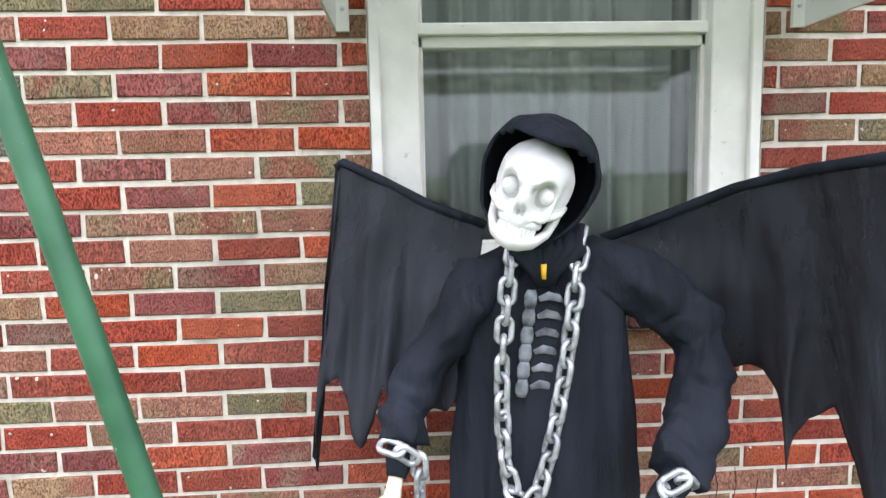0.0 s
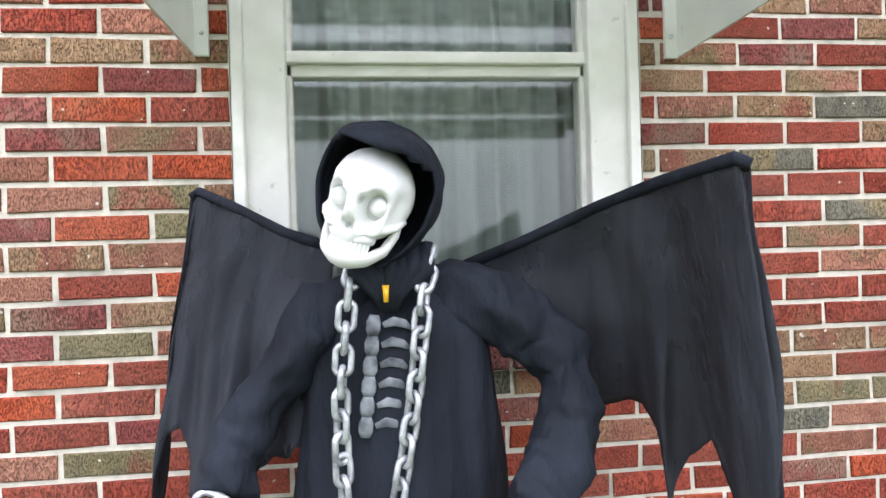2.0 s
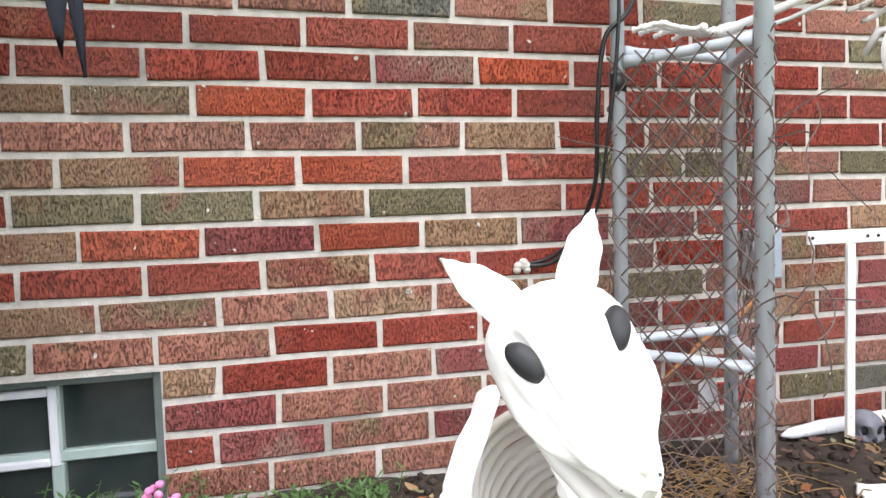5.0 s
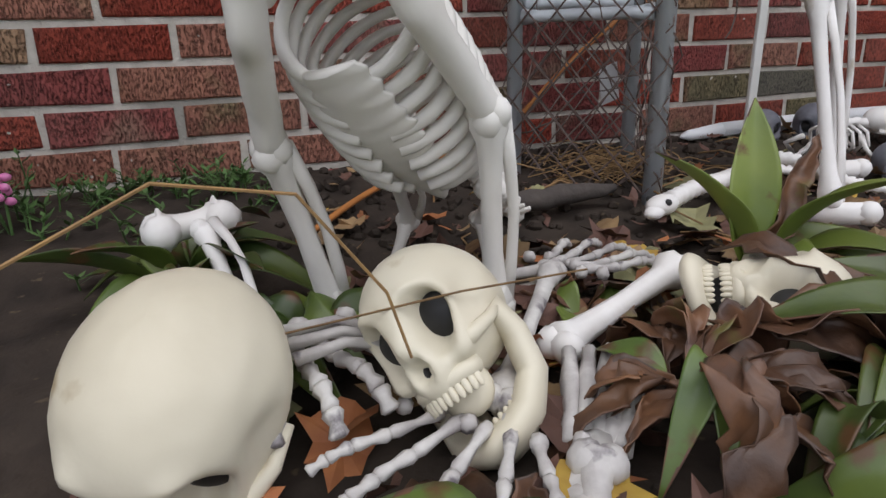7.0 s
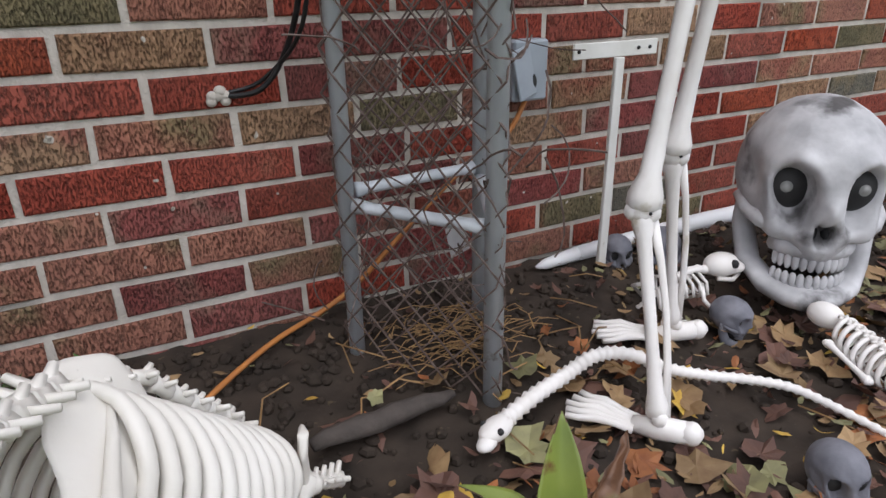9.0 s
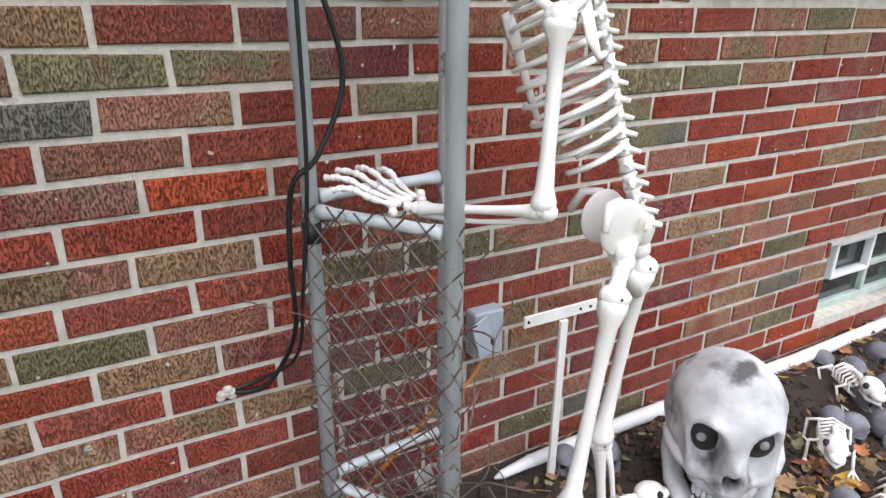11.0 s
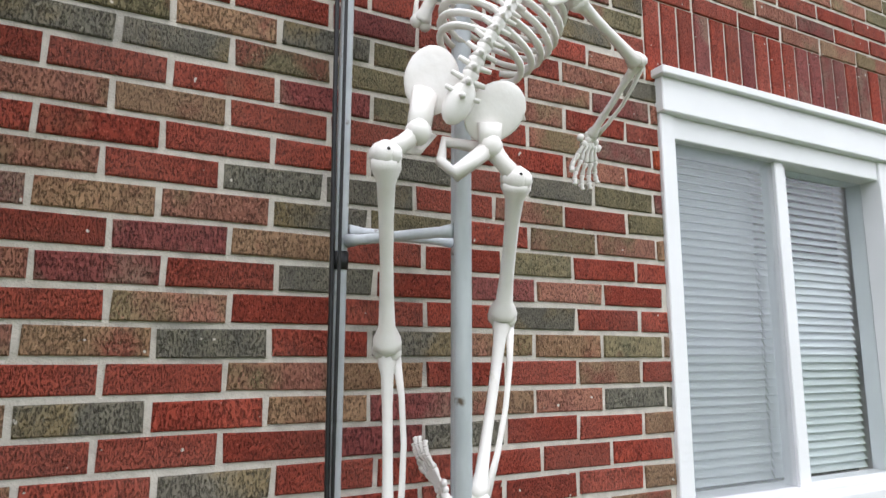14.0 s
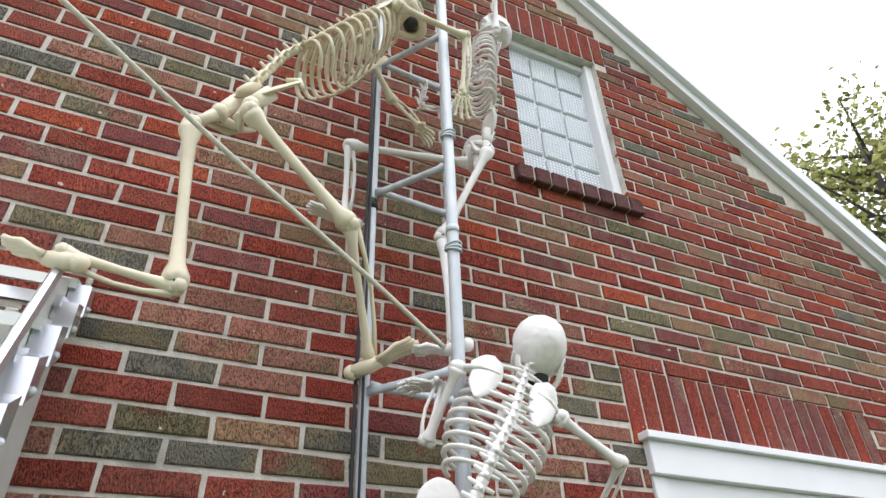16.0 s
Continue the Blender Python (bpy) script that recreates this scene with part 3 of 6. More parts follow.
m.box((x0 + 0.056, 0.022, z0 + 0.078), (xm - 0.031, 0.023, z1 - 0.202))
part("insect_screen", m, SCREEN, w, "fine grey insect screen")

x0, x1, z0, z1 = WIN3
w = thing("window_3", ((x0 + x1) / 2, 0.08, z0), "small high window of patterned glass blocks in a white frame", "window", kind="structure")
bars(w, "window_frame", VINYL, [((x0, 0.06, z0), (x0 + 0.02, 0.16, z1)), ((x1 - 0.045, 0.03, z0), (x1, 0.16, z1)), ((x0 + 0.02, 0.05, z1 - 0.035), (x1 - 0.045, 0.16, z1)), ((x0 + 0.02, 0.06, z0), (x1 - 0.045, 0.16, z0 + 0.015))])
nx, nz = 3, 5
for i in range(nx):
    for j in range(nz):
        a = x0 + 0.022 + (x1 - x0 - 0.07) * i / nx
        c = z0 + 0.017 + (z1 - z0 - 0.055) * j / nz
        dx, dz = (x1 - x0 - 0.07) / nx - 0.012, (z1 - z0 - 0.055) / nz - 0.012
        m = Mesh()
        m.box((a, 0.07, c), (a + dx, 0.15, c + dz), bev=0.006)
        blk = part("glass_block", m, GBLOCK, w)
        d = Mesh()
        for p in range(8):
            for q in range(9):
                d.box((a + dx * (p + 0.72) / 8.6, 0.067, c + dz * (q + 0.72) / 9.6), (a + dx * (p + 1.12) / 8.6, 0.071, c + dz * (q + 1.12) / 9.6))
        part("pattern", d, VINYL, w)
grout = Mesh()
grout.box((x0 + 0.02, 0.085, z0 + 0.015), (x1 - 0.045, 0.14, z1 - 0.035))
part("joint", grout, VINYL, w)


def basement_window(name, o, label, mats):
    x0, x1, z0, z1 = o
    w = thing(name, ((x0 + x1) / 2, 0.06, z0), label, "window", kind="structure")
    jamb, fr = mats
    bars(w, "window_frame", jamb, [((x0, 0.03, z0), (x0 + 0.02, 0.18, z1)), ((x1 - 0.02, 0.03, z0), (x1, 0.18, z1)), ((x0 + 0.02, 0.03, z1 - 0.018), (x1 - 0.02, 0.18, z1)), ((x0 + 0.02, 0.05, z0), (x1 - 0.02, 0.18, z0 + 0.03))])
    zm, xm = z0 + (z1 - z0) * 0.42, x0 + (x1 - x0) * 0.55
    bars(w, "glazing_bar", fr, [((x0 + 0.02, 0.055, zm), (x1 - 0.02, 0.09, zm + 0.022)), ((xm, 0.05, z0 + 0.03), (xm + 0.022, 0.092, zm)), ((xm, 0.05, zm + 0.022), (xm + 0.022, 0.092, z1 - 0.018))])
    for a, b in ((x0 + 0.02, xm), (xm + 0.022, x1 - 0.02)):
        for c, d in ((z0 + 0.03, zm), (zm + 0.022, z1 - 0.018)):
            m = Mesh()
            m.box((a, 0.07, c), (b, 0.085, d))
            part("pane", m, DGLASS, w)
    return w


PALEG = material("pale_green_block", (0.48, 0.57, 0.52), (0.36, 0.44, 0.40), rough=0.3, scale=18, bump=0.3)
DULLG = material("weathered_frame", (0.20, 0.24, 0.22), (0.14, 0.17, 0.16), rough=0.7, scale=22)
w = basement_window("window_4", BWIN1, "low basement window of dim glass blocks with a white vent", (DULLG, PALEG))
bars(w, "vent_frame", VINYL, [((0.36, 0.045, 0.15), (0.375, 0.07, 0.30)), ((0.56, 0.045, 0.15), (0.575, 0.07, 0.30)), ((0.375, 0.045, 0.15), (0.56, 0.07, 0.165)), ((0.375, 0.045, 0.285), (0.56, 0.07, 0.30))])
w = basement_window("window_5", BWIN2, "low basement window of pale green glass blocks with a white vent", (PALEG, PALEG))
bars(w, "vent_frame", VINYL, [((3.56, 0.03, 0.29), (3.575, 0.06, 0.43)), ((3.78, 0.03, 0.29), (3.795, 0.06, 0.43)), ((3.575, 0.03, 0.29), (3.78, 0.06, 0.305)), ((3.575, 0.03, 0.415), (3.78, 0.06, 0.43))])

# ---- ground ----
def ground_z(x, y):
    z = 0.0 + 0.062 * smoothstep(-0.55, 0.0, y)
    z += 0.016 * noise.noise((x * 3.1, y * 3.1, 0)) + 0.009 * noise.noise((x * 11, y * 11, 3))
    z += 0.006 * noise.noise((x * 29, y * 29, 5)) if -0.6 < x < 5 and y > -1.6 else 0
    return z


gx = np.r_[-400, -60, -12, -4, np.linspace(-1.5, 0.9, 50), np.linspace(0.93, 2.9, 130), np.linspace(2.95, 5.5, 60), 8, 14, 60, 400]
gy = np.r_[-400, -60, -15, -6, -3, np.linspace(-1.9, -1.0, 20), np.linspace(-0.985, 0.05, 75)]
g = Mesh()
g.v = [(float(x), float(y), ground_z(float(x), float(y)) if abs(x) < 7 and y > -3.5 else -0.01) for y in gy for x in gx]
NX = len(gx)
g.f = [(j * NX + i, j * NX + i + 1, (j + 1) * NX + i + 1, (j + 1) * NX + i) for j in range(len(gy) - 1) for i in range(NX - 1)]
g.m = [0 if (gx[i] > -2 and gx[i + 1] < 6 and gy[j] > -1.3) else 1 for j in range(len(gy) - 1) for i in range(NX - 1)]
tagged(part("ground", g, [SOIL, LAWN], smooth=True), "dark moist garden soil beside the house", "ground", kind="structure")

# ---- awning over the first window ----
aw = thing("awning", (0.39, 0, 1.95), "old grey-white metal window awning with stepped slats", "awning")
AX0, AX1, AZ = -0.188, 0.966, 1.955
for x, s in ((AX0, -1), (AX1, 1)):
    m = Mesh()
    for xa in (x, x + 0.006 * s):
        m.v += [(xa, -0.004, AZ), (xa, -0.74, AZ + 0.0), (xa, -0.74, AZ + 0.06), (xa, -0.34, AZ + 0.68), (xa, -0.004, AZ + 0.86)]
    m.f = [(0, 1, 2, 3, 4), (9, 8, 7, 6, 5)] + [(k, 5 + k, 5 + (k + 1) % 5, (k + 1) % 5) for k in range(5)]
    m.m = [0] * len(m.f)
    side = part("side_panel", m, AWN, aw)
    fl = Mesh()
    fl.box((x - 0.004, -0.016, AZ - 0.002), (x + 0.030 * -s if s > 0 else x + 0.030, -0.004, AZ + 0.80)) if s < 0 else fl.box((x - 0.030, -0.016, AZ - 0.002), (x + 0.004, -0.004, AZ + 0.80))
    part("wall_flange", fl, AWN, aw)
    rail = Mesh()
    rail.tube([(x + 0.012 * s, -0.76, AZ + 0.05), (x + 0.012 * s, -0.34, AZ + 0.70), (x + 0.012 * s, -0.01, AZ + 0.88)], 0.011, seg=6)
    part("edge_rail", rail, ALU, aw)
    for h in (0.05, 0.16, 0.27):
        rv = Mesh()
        rv.ball((x + s * 0.004 - s * 0.02, -0.018, AZ + h), 0.006, seg=8, rings=4)
        part("rivet", rv, STEEL, aw)
n = 7
for i in range(n):
    u0, u1 = i / n, (i + 0.5) / n
    def on(u):
        return (-0.76 + 0.75 * u, AZ + 0.055 + 0.80 * u ** 0.85)
    (ya, za), (yb, zb) = on(u0), on(u1)
    m = Mesh()
    m.add([(x, y, z) for x in (AX0 - 0.02, AX1 + 0.02) for y, z in ((ya - 0.03, za + 0.005), (ya - 0.03, za + 0.03), (yb, zb + 0.012), (yb, zb - 0.004))],
          [(0, 1, 2, 3), (7, 6, 5, 4), (0, 4, 5, 1), (1, 5, 6, 2), (2, 6, 7, 3), (3, 7, 4, 0)])
    part("slat", m, ALU if i % 2 else AWN, aw)
    for x, q in ((AX0, -1), (AX1, 1)):
        e = Mesh()
        e.add([(x + q * d, y, z) for d in (0.008, 0.050) for y, z in ((ya - 0.02, za - 0.055), (ya - 0.02, za + 0.022), (yb + 0.005, zb + 0.006), (yb + 0.005, zb - 0.062))],
              [(0, 1, 2, 3), (7, 6, 5, 4), (0, 4, 5, 1), (1, 5, 6, 2), (2, 6, 7, 3), (3, 7, 4, 0)])
        part("louvre_end", e, ALU, aw)
        e = Mesh()
        e.ball((x + q * 0.051, ya + 0.012, za - 0.02), 0.007, seg=9, rings=6)
        part("bolt", e, STEEL, aw)
m = Mesh()
m.box((AX0 - 0.02, -0.785, AZ - 0.036), (AX1 + 0.02, -0.765, AZ + 0.045), bev=0.006)
part("front_bar", m, VINYL, aw)

# ---- lattice tower of pipe ----
PL, PR, PT = V(1.648, -0.150, 0), V(1.800, -0.360, 0), V(1.910, -0.130, 0)
TOWER_TOP = 5.4
LEVELS = [0.325, 0.885, 1.472, 2.026, 2.575, 3.195, 3.78, 4.36, 4.94]
tw = thing("pipe_tower", (1.78, -0.22, 0.05), "tall triangular tower of galvanised pipe beside the wall", "tower")
for p, r in ((PL, 0.0135), (PR, 0.0155), (PT, 0.0135)):
    m = Mesh()
    m.tube([p + V(0, 0, -0.05), p + V(0, 0, TOWER_TOP)], r, seg=18)
    part("pipe", m, STEEL, tw, smooth=True)
for i, z in enumerate(LEVELS):
    for a, b in ((PL, PR), (PR, PT), (PT, PL)):
        d = (b - a).normalized()
        up = 0.0 if (a, b) != (PT, PL) else 0.022
        m = Mesh()
        m.tube([a + d * 0.017 + V(0, 0, z + up), a + d * 0.045 + V(0, 0, z + up), b - d * 0.045 + V(0, 0, z + up), b - d * 0.017 + V(0, 0, z + up)], [0.0135, 0.0100, 0.0100, 0.0135], seg=12)
        part("rung", m, STEEL, tw, smooth=True)
    if i in (1, 2, 3, 5):
        m = Mesh()
        m.tube([PL + V(0, 0, z - 0.055), PL + V(0, 0, z - 0.02)], 0.0160, seg=18)
        part("tape_band", m, TAPE, tw, "black tape wound round the pipe", smooth=True)
for z in (3.30, 2.90):
    m = Mesh()
    for q in range(3):
        m.tube([PR + V(0.020 * math.cos(a), 0.020 * math.sin(a), z + 0.006 * math.sin(a + q) + 0.008 * q) for a in [2 * math.pi * k / 14 for k in range(15)]], 0.0035, seg=5)
    part("wire_tie", m, STEEL, tw, smooth=True)
m = Mesh()
m.tube([PR + V(0, 0, 2.955), PR + V(0, 0, 2.975)], 0.0178, seg=18)
part("pipe_joint", m, STEEL, tw, smooth=True)

# wire mesh round the tower's foot
fence = thing("chain_link_fence", (1.78, -0.22, 0.04), "rusty chain-link wire wrapped round the foot of the pipe tower", "wire fence")
corners = [PL, PR, PT]
out = [(c - (PL + PR + PT) / 3).normalized() for c in corners]
path = [corners[i] + out[i] * 0.027 for i in (0, 1, 2)] + [corners[0] + out[0] * 0.027]
seglen = [(path[i + 1] - path[i]).length for i in range(3)]
TOTAL = sum(seglen)


def round_tower(s):
    s %= TOTAL
    for i in range(3):
        if s <= seglen[i]:
            return path[i].lerp(path[i + 1], s / seglen[i])
        s -= seglen[i]
    return path[3]


r2 = random.Random(3)
CELL = TOTAL / 17
Z0, Z1 = 0.04, 0.90
for wire in range(17):
    for sgn in (1, -1):
        pts = []
        for j in range(27):
            z = Z0 + (Z1 - Z0) * j / 26
            s = wire * CELL + sgn * (z - Z0) * 0.93
            p = round_tower(s) + V(0, 0, z)
            p += 0.006 * noise.noise_vector((wire * 3.3 + sgn, z * 7, 0))
            pts.append(p)
        strand = Mesh()
        strand.tube(pts, 0.0017, seg=4, caps=False)
        part("wire", strand, WIRE, fence)
vine = Mesh()
for i in range(60):
    a = r2.choice((PR, PR, PR, PL, PT))
    p = a + V(r2.uniform(-0.05, 0.075), r2.uniform(-0.05, 0.05), r2.uniform(0.02, 0.75))
    d = V(r2.uniform(-0.5, 0.5), r2.uniform(-0.5, 0.5), r2.uniform(-1, 1))
    pts = []
    for k in range(9):
        pts.append(p.copy())
        p = p + d * 0.028
        d += 0.5 * noise.noise_vector((i * 1.7, k * 0.6, 1))
        p.z = max(p.z, 0.03)
    vine.tube(pts, r2.uniform(0.0009, 0.0019), seg=4, caps=False)
tagged(part("dry_vines", vine, WIRE), "dry brown vine stems tangled in the wire mesh", "vine", kind="stuff")


def cord(name, pts, r, mat, label, cat):
    """A cable as a smooth tube through its points."""
    pts = [Vector(p) for p in pts]
    sm = []
    for i in range(len(pts) - 1):
        a, b, c, d = pts[max(i - 1, 0)], pts[i], pts[i + 1], pts[min(i + 2, len(pts) - 1)]
        for k in range(8):
            t = k / 8
            sm.append(0.5 * ((2 * b) + (c - a) * t + (2 * a - 5 * b + 4 * c - d) * t * t + (3 * b - a - 3 * c + d) * t ** 3))
    sm.append(pts[-1])
    m = Mesh()
    m.tube(sm, r, seg=7)
    return tagged(part(name, m, mat, smooth=True), label, cat)


LX, LY = 1.648 - 0.018, -0.158
cord("black_cable", [(LX, LY, 4.9), (LX - 0.004, LY, 4.0), (LX, LY - 0.004, 3.2), (LX - 0.006, LY, 2.6), (LX, LY, 2.0), (LX + 0.004, LY - 0.016, 1.45), (LX + 0.04, LY - 0.02, 1.25), (LX + 0.075, LY - 0.02, 1.10), (LX + 0.03, LY - 0.014, 0.98), (LX - 0.012, LY, 0.93),
                     (LX - 0.02, LY + 0.02, 0.80), (LX - 0.012, LY + 0.05, 0.66), (LX - 0.03, LY + 0.10, 0.56), (LX - 0.07, -0.03, 0.50), (1.506, -0.004, 0.490)], 0.0048, CABLE, "black cable running down the tower into a hole in the brick", "cable")
cord("black_cable", [(LX + 0.008, LY - 0.018, 4.9), (LX + 0.004, LY - 0.016, 3.4), (LX + 0.008, LY - 0.018, 2.4), (LX + 0.010, LY - 0.016, 1.5), (LX + 0.012, LY - 0.016, 1.2), (LX + 0.010, LY - 0.012, 0.95), (LX - 0.004, LY + 0.01, 0.75), (LX - 0.014, LY + 0.05, 0.60), (LX - 0.06, -0.02, 0.515), (1.510, -0.002, 0.494)], 0.0036, CABLE, "black cable taped along the tower pipe", "cable")
hole = Mesh()
for i in range(7):
    hole.ball((1.496 + 0.012 * math.cos(i * 1.3), -0.004, 0.491 + 0.009 * math.sin(i * 2.1)), 0.009, seg=8, rings=5)
tagged(part("sealant", hole, MORTAR, smooth=True), "lump of grey sealant round the cable hole", "sealant")


# ---- bones ----
def frame3(fwd, up):
    """Columns: to its right, ahead, up."""
    f = Vector(fwd).normalized()
    u = Vector(up)
    u = (u - f * u.dot(f)).normalized()
    r = f.cross(u)
    return Matrix((r, f, u)).transposed()


def bump_at(d, c, width):
    a = d.angle(Vector(c).normalized())
    return math.exp(-(a / width) ** 2)


def add_skull(M, c, R, s, seg=36, rings=26, mouth=0.03, bone=0, dark=1, teeth=True, eyes=None, chin=True, scowl=0.0, eye_r=0.042, heavy=0.72, fill=1.04, lower=None):
    """A skull: cranium, brow, hollow sockets, nose, cheekbones, jaw and teeth; s is about its height."""
    c = Vector(c)
    o = len(M.v)

    def pit(d, at, width, power=4):
        return math.exp(-(d.angle(Vector(at).normalized()) / width) ** power)

    for i in range(rings + 1):
        th = math.pi * i / rings
        for k in range(seg):
            ph = 2 * math.pi * k / seg
            d = Vector((math.sin(th) * math.cos(ph), math.sin(th) * math.sin(ph), math.cos(th)))
            p = Vector((d.x * 0.31, d.y * 0.38, d.z * 0.34))
            f = smoothstep(0.1, 0.85, d.y) * smoothstep(0.05, -0.6, d.z)
            p.z -= 0.13 * f
            p.y += 0.02 * f
            p.x *= 1 - 0.26 * f
            for sx in (-1, 1):
                p *= 1 + 0.07 * bump_at(d, (sx * 0.42, 0.86, 0.27 + 0.04 * scowl), 0.15)
                p *= 1 + 0.12 * scowl * bump_at(d, (sx * 0.20, 0.95, 0.12), 0.11)
                p *= 1 + 0.13 * bump_at(d, (sx * 0.70, 0.62, -0.38), 0.15)
                p *= 1 - 0.13 * bump_at(d, (sx * 0.93, 0.36, 0.0), 0.26)
                p *= 1 - 0.10 * bump_at(d, (sx * 0.52, 0.68, -0.62), 0.16)
                g = pit(d, (sx * 0.46, 0.84, -0.05 - 0.05 * scowl), 0.27, 5)
                p.y -= (0.19 if eyes is None else 0.15) * g
                p.x -= sx * 0.03 * g
                g = pit(d, (sx * 0.075, 0.93, -0.36), 0.088)
                p.y -= 0.10 * g
            p *= 1 + 0.10 * bump_at(d, (0, 0.95, -0.16), 0.08)
            p *= 1 + 0.014 * noise.noise(d * 4.0) + 0.006 * noise.noise(d * 11.0)
            M.v.append(tuple(c + R @ (p * s)))
    for i in range(rings):
        for k in range(seg):
            q = (i * seg + k, i * seg + (k + 1) % seg, (i + 1) * seg + (k + 1) % seg, (i + 1) * seg + k)
            M.f.append(tuple(j + o for j in q))
            M.m.append(bone)

    def W3(x, y, z):
        return c + R @ (Vector((x, y, z)) * s)
    for sx in (-1, 1):
        # dark balls: shade in the sockets and nose, black paint on the giant skull
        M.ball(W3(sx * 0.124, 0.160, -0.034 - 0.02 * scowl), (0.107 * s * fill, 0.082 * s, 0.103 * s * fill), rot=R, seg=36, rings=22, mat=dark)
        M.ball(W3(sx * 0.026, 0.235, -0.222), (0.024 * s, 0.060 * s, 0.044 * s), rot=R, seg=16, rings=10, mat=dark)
    low = M if lower is None else lower
    gape = 3.1 * mouth if mouth > 0.1 else 0.0
    drop = 0.02 if gape else mouth

    def J3(x, y, z):
        a, b = y + 0.02, z + 0.12
        return W3(x, -0.02 + a * math.cos(gape) + b * math.sin(gape), -0.12 - a * math.sin(gape) + b * math.cos(gape))
    jaw = [(-0.245, -0.02, -0.10), (-0.25, 0.00, -0.26 - drop * 0.4), (-0.22, 0.08, -0.41 - drop), (-0.15, 0.22, -0.48 - drop), (-0.07, 0.29, -0.50 - drop), (0.0, 0.305, -0.505 - drop), (0.07, 0.29, -0.50 - drop),
           (0.15, 0.22, -0.48 - drop), (0.22, 0.08, -0.41 - drop), (0.25, 0.00, -0.26 - drop * 0.4), (0.245, -0.02, -0.10)]
    if chin:
        # a flat, upright band of bone bent round the chin
        fine = [Vector(jaw[n]).lerp(Vector(jaw[n + 1]), q / 3) for n in range(len(jaw) - 1) for q in range(3)] + [Vector(jaw[-1])]
        low.tube([J3(*p) for p in fine], [s * heavy * (0.044 + 0.016 * math.sin(math.pi * n / (len(fine) - 1)) + 0.010 * math.exp(-((n - 15) / 3) ** 2)) for n in range(len(fine))], seg=14, mat=bone, flat=1.75)
        low.tube([J3(0.145 * math.sin(a), 0.135 + 0.155 * math.cos(a), -0.455 - drop) for a in (-1.3, -0.9, -0.45, 0, 0.45, 0.9, 1.3)], 0.034 * s, seg=9, mat=bone)
    for sx in (-1, 1):
        M.tube([W3(sx * 0.16, 0.245, -0.20), W3(sx * 0.225, 0.205, -0.19), W3(sx * 0.275, 0.12, -0.17), W3(sx * 0.292, 0.0, -0.13)], [0.046 * s, 0.036 * s, 0.027 * s, 0.022 * s], seg=10, mat=bone)
    # unless the jaw gapes, a dark ball stands for shade in the mouth
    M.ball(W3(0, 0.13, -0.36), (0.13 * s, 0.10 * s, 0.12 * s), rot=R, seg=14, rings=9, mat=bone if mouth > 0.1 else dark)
    if teeth:
        n = 12
        for zz, hh in ((-0.350, 0.046), (-0.418 - drop, 0.040))[: 2 if chin else 1]:
            for i in range(n):
                a = -1.2 + 2.4 * (i + 0.5) / n
                at = (W3 if zz > -0.36 else J3)(0.158 * math.sin(a), 0.150 + 0.165 * math.cos(a), zz)
                (M if zz > -0.36 else low).ball(at, (0.0178 * s, 0.013 * s, hh * 0.85 * s), rot=R @ Matrix.Rotation(-a, 3, "Z"), seg=8, rings=6, mat=bone)
        M.tube([W3(0.150 * math.sin(a), 0.140 + 0.155 * math.cos(a), -0.292) for a in (-1.3, -0.9, -0.45, 0, 0.45, 0.9, 1.3)], 0.043 * s, seg=9, mat=bone)
    if eyes is not None:
        for sx in (-1, 1):
            M.ball(W3(sx * 0.150, 0.226, -0.030 - 0.02 * scowl), eye_r * s, seg=18, rings=12, mat=eyes)


def plate(M, pts, widths, normal, thick, mat=0, cup=0.0):
    """A flat rounded blade of bone along its middle line, hollowed by cup."""
    pts, normal = [Vector(p) for p in pts], Vector(normal).normalized()
    fine, ws = [], []
    for i in range(len(pts) - 1):
        a, b, c, d = pts[max(i - 1, 0)], pts[i], pts[i + 1], pts[min(i + 2, len(pts) - 1)]
        for k in range(6):
            t = k / 6
            fine.append(0.5 * ((2 * b) + (c - a) * t + (2 * a - 5 * b + 4 * c - d) * t * t + (3 * b - a - 3 * c + d) * t ** 3))
            ws.append(widths[i] + (widths[i + 1] - widths[i]) * smoothstep(0, 1, t))
    fine.append(pts[-1])
    ws.append(widths[-1])
    ws = [w * max(0.05, 1 - (max(0.0, i / (len(fine) - 1) - 0.50) / 0.50) ** 2) ** 0.5 for i, w in enumerate(ws)]
    vs, N = [], 16
    for i, p in enumerate(fine):
        d = (fine[min(i + 1, len(fine) - 1)] - fine[max(i - 1, 0)]).normalized()
        side = d.cross(normal).normalized()
        out = side.cross(d).normalized()
        for k in range(N):
            a = 2 * math.pi * k / N
            vs.append(p + side * ws[i] * math.cos(a) + out * (thick * math.sin(a) + cup * ws[i] * (math.cos(a) ** 2)))
    fs = [(i * N + k, i * N + (k + 1) % N, (i + 1) * N + (k + 1) % N, (i + 1) * N + k) for i in range(len(fine) - 1) for k in range(N)]
    fs += [tuple(range(N - 1, -1, -1)), tuple((len(fine) - 1) * N + k for k in range(N))]
    M.add(vs, fs, mat)


def weathered(M, amount, size):
    """Slight unevenness of cast plastic over a whole mesh."""
    M.v = [tuple(Vector(v) + amount * noise.noise_vector(Vector(v) * size) + amount * 0.4 * noise.noise_vector(Vector(v) * size * 3.1)) for v in M.v]


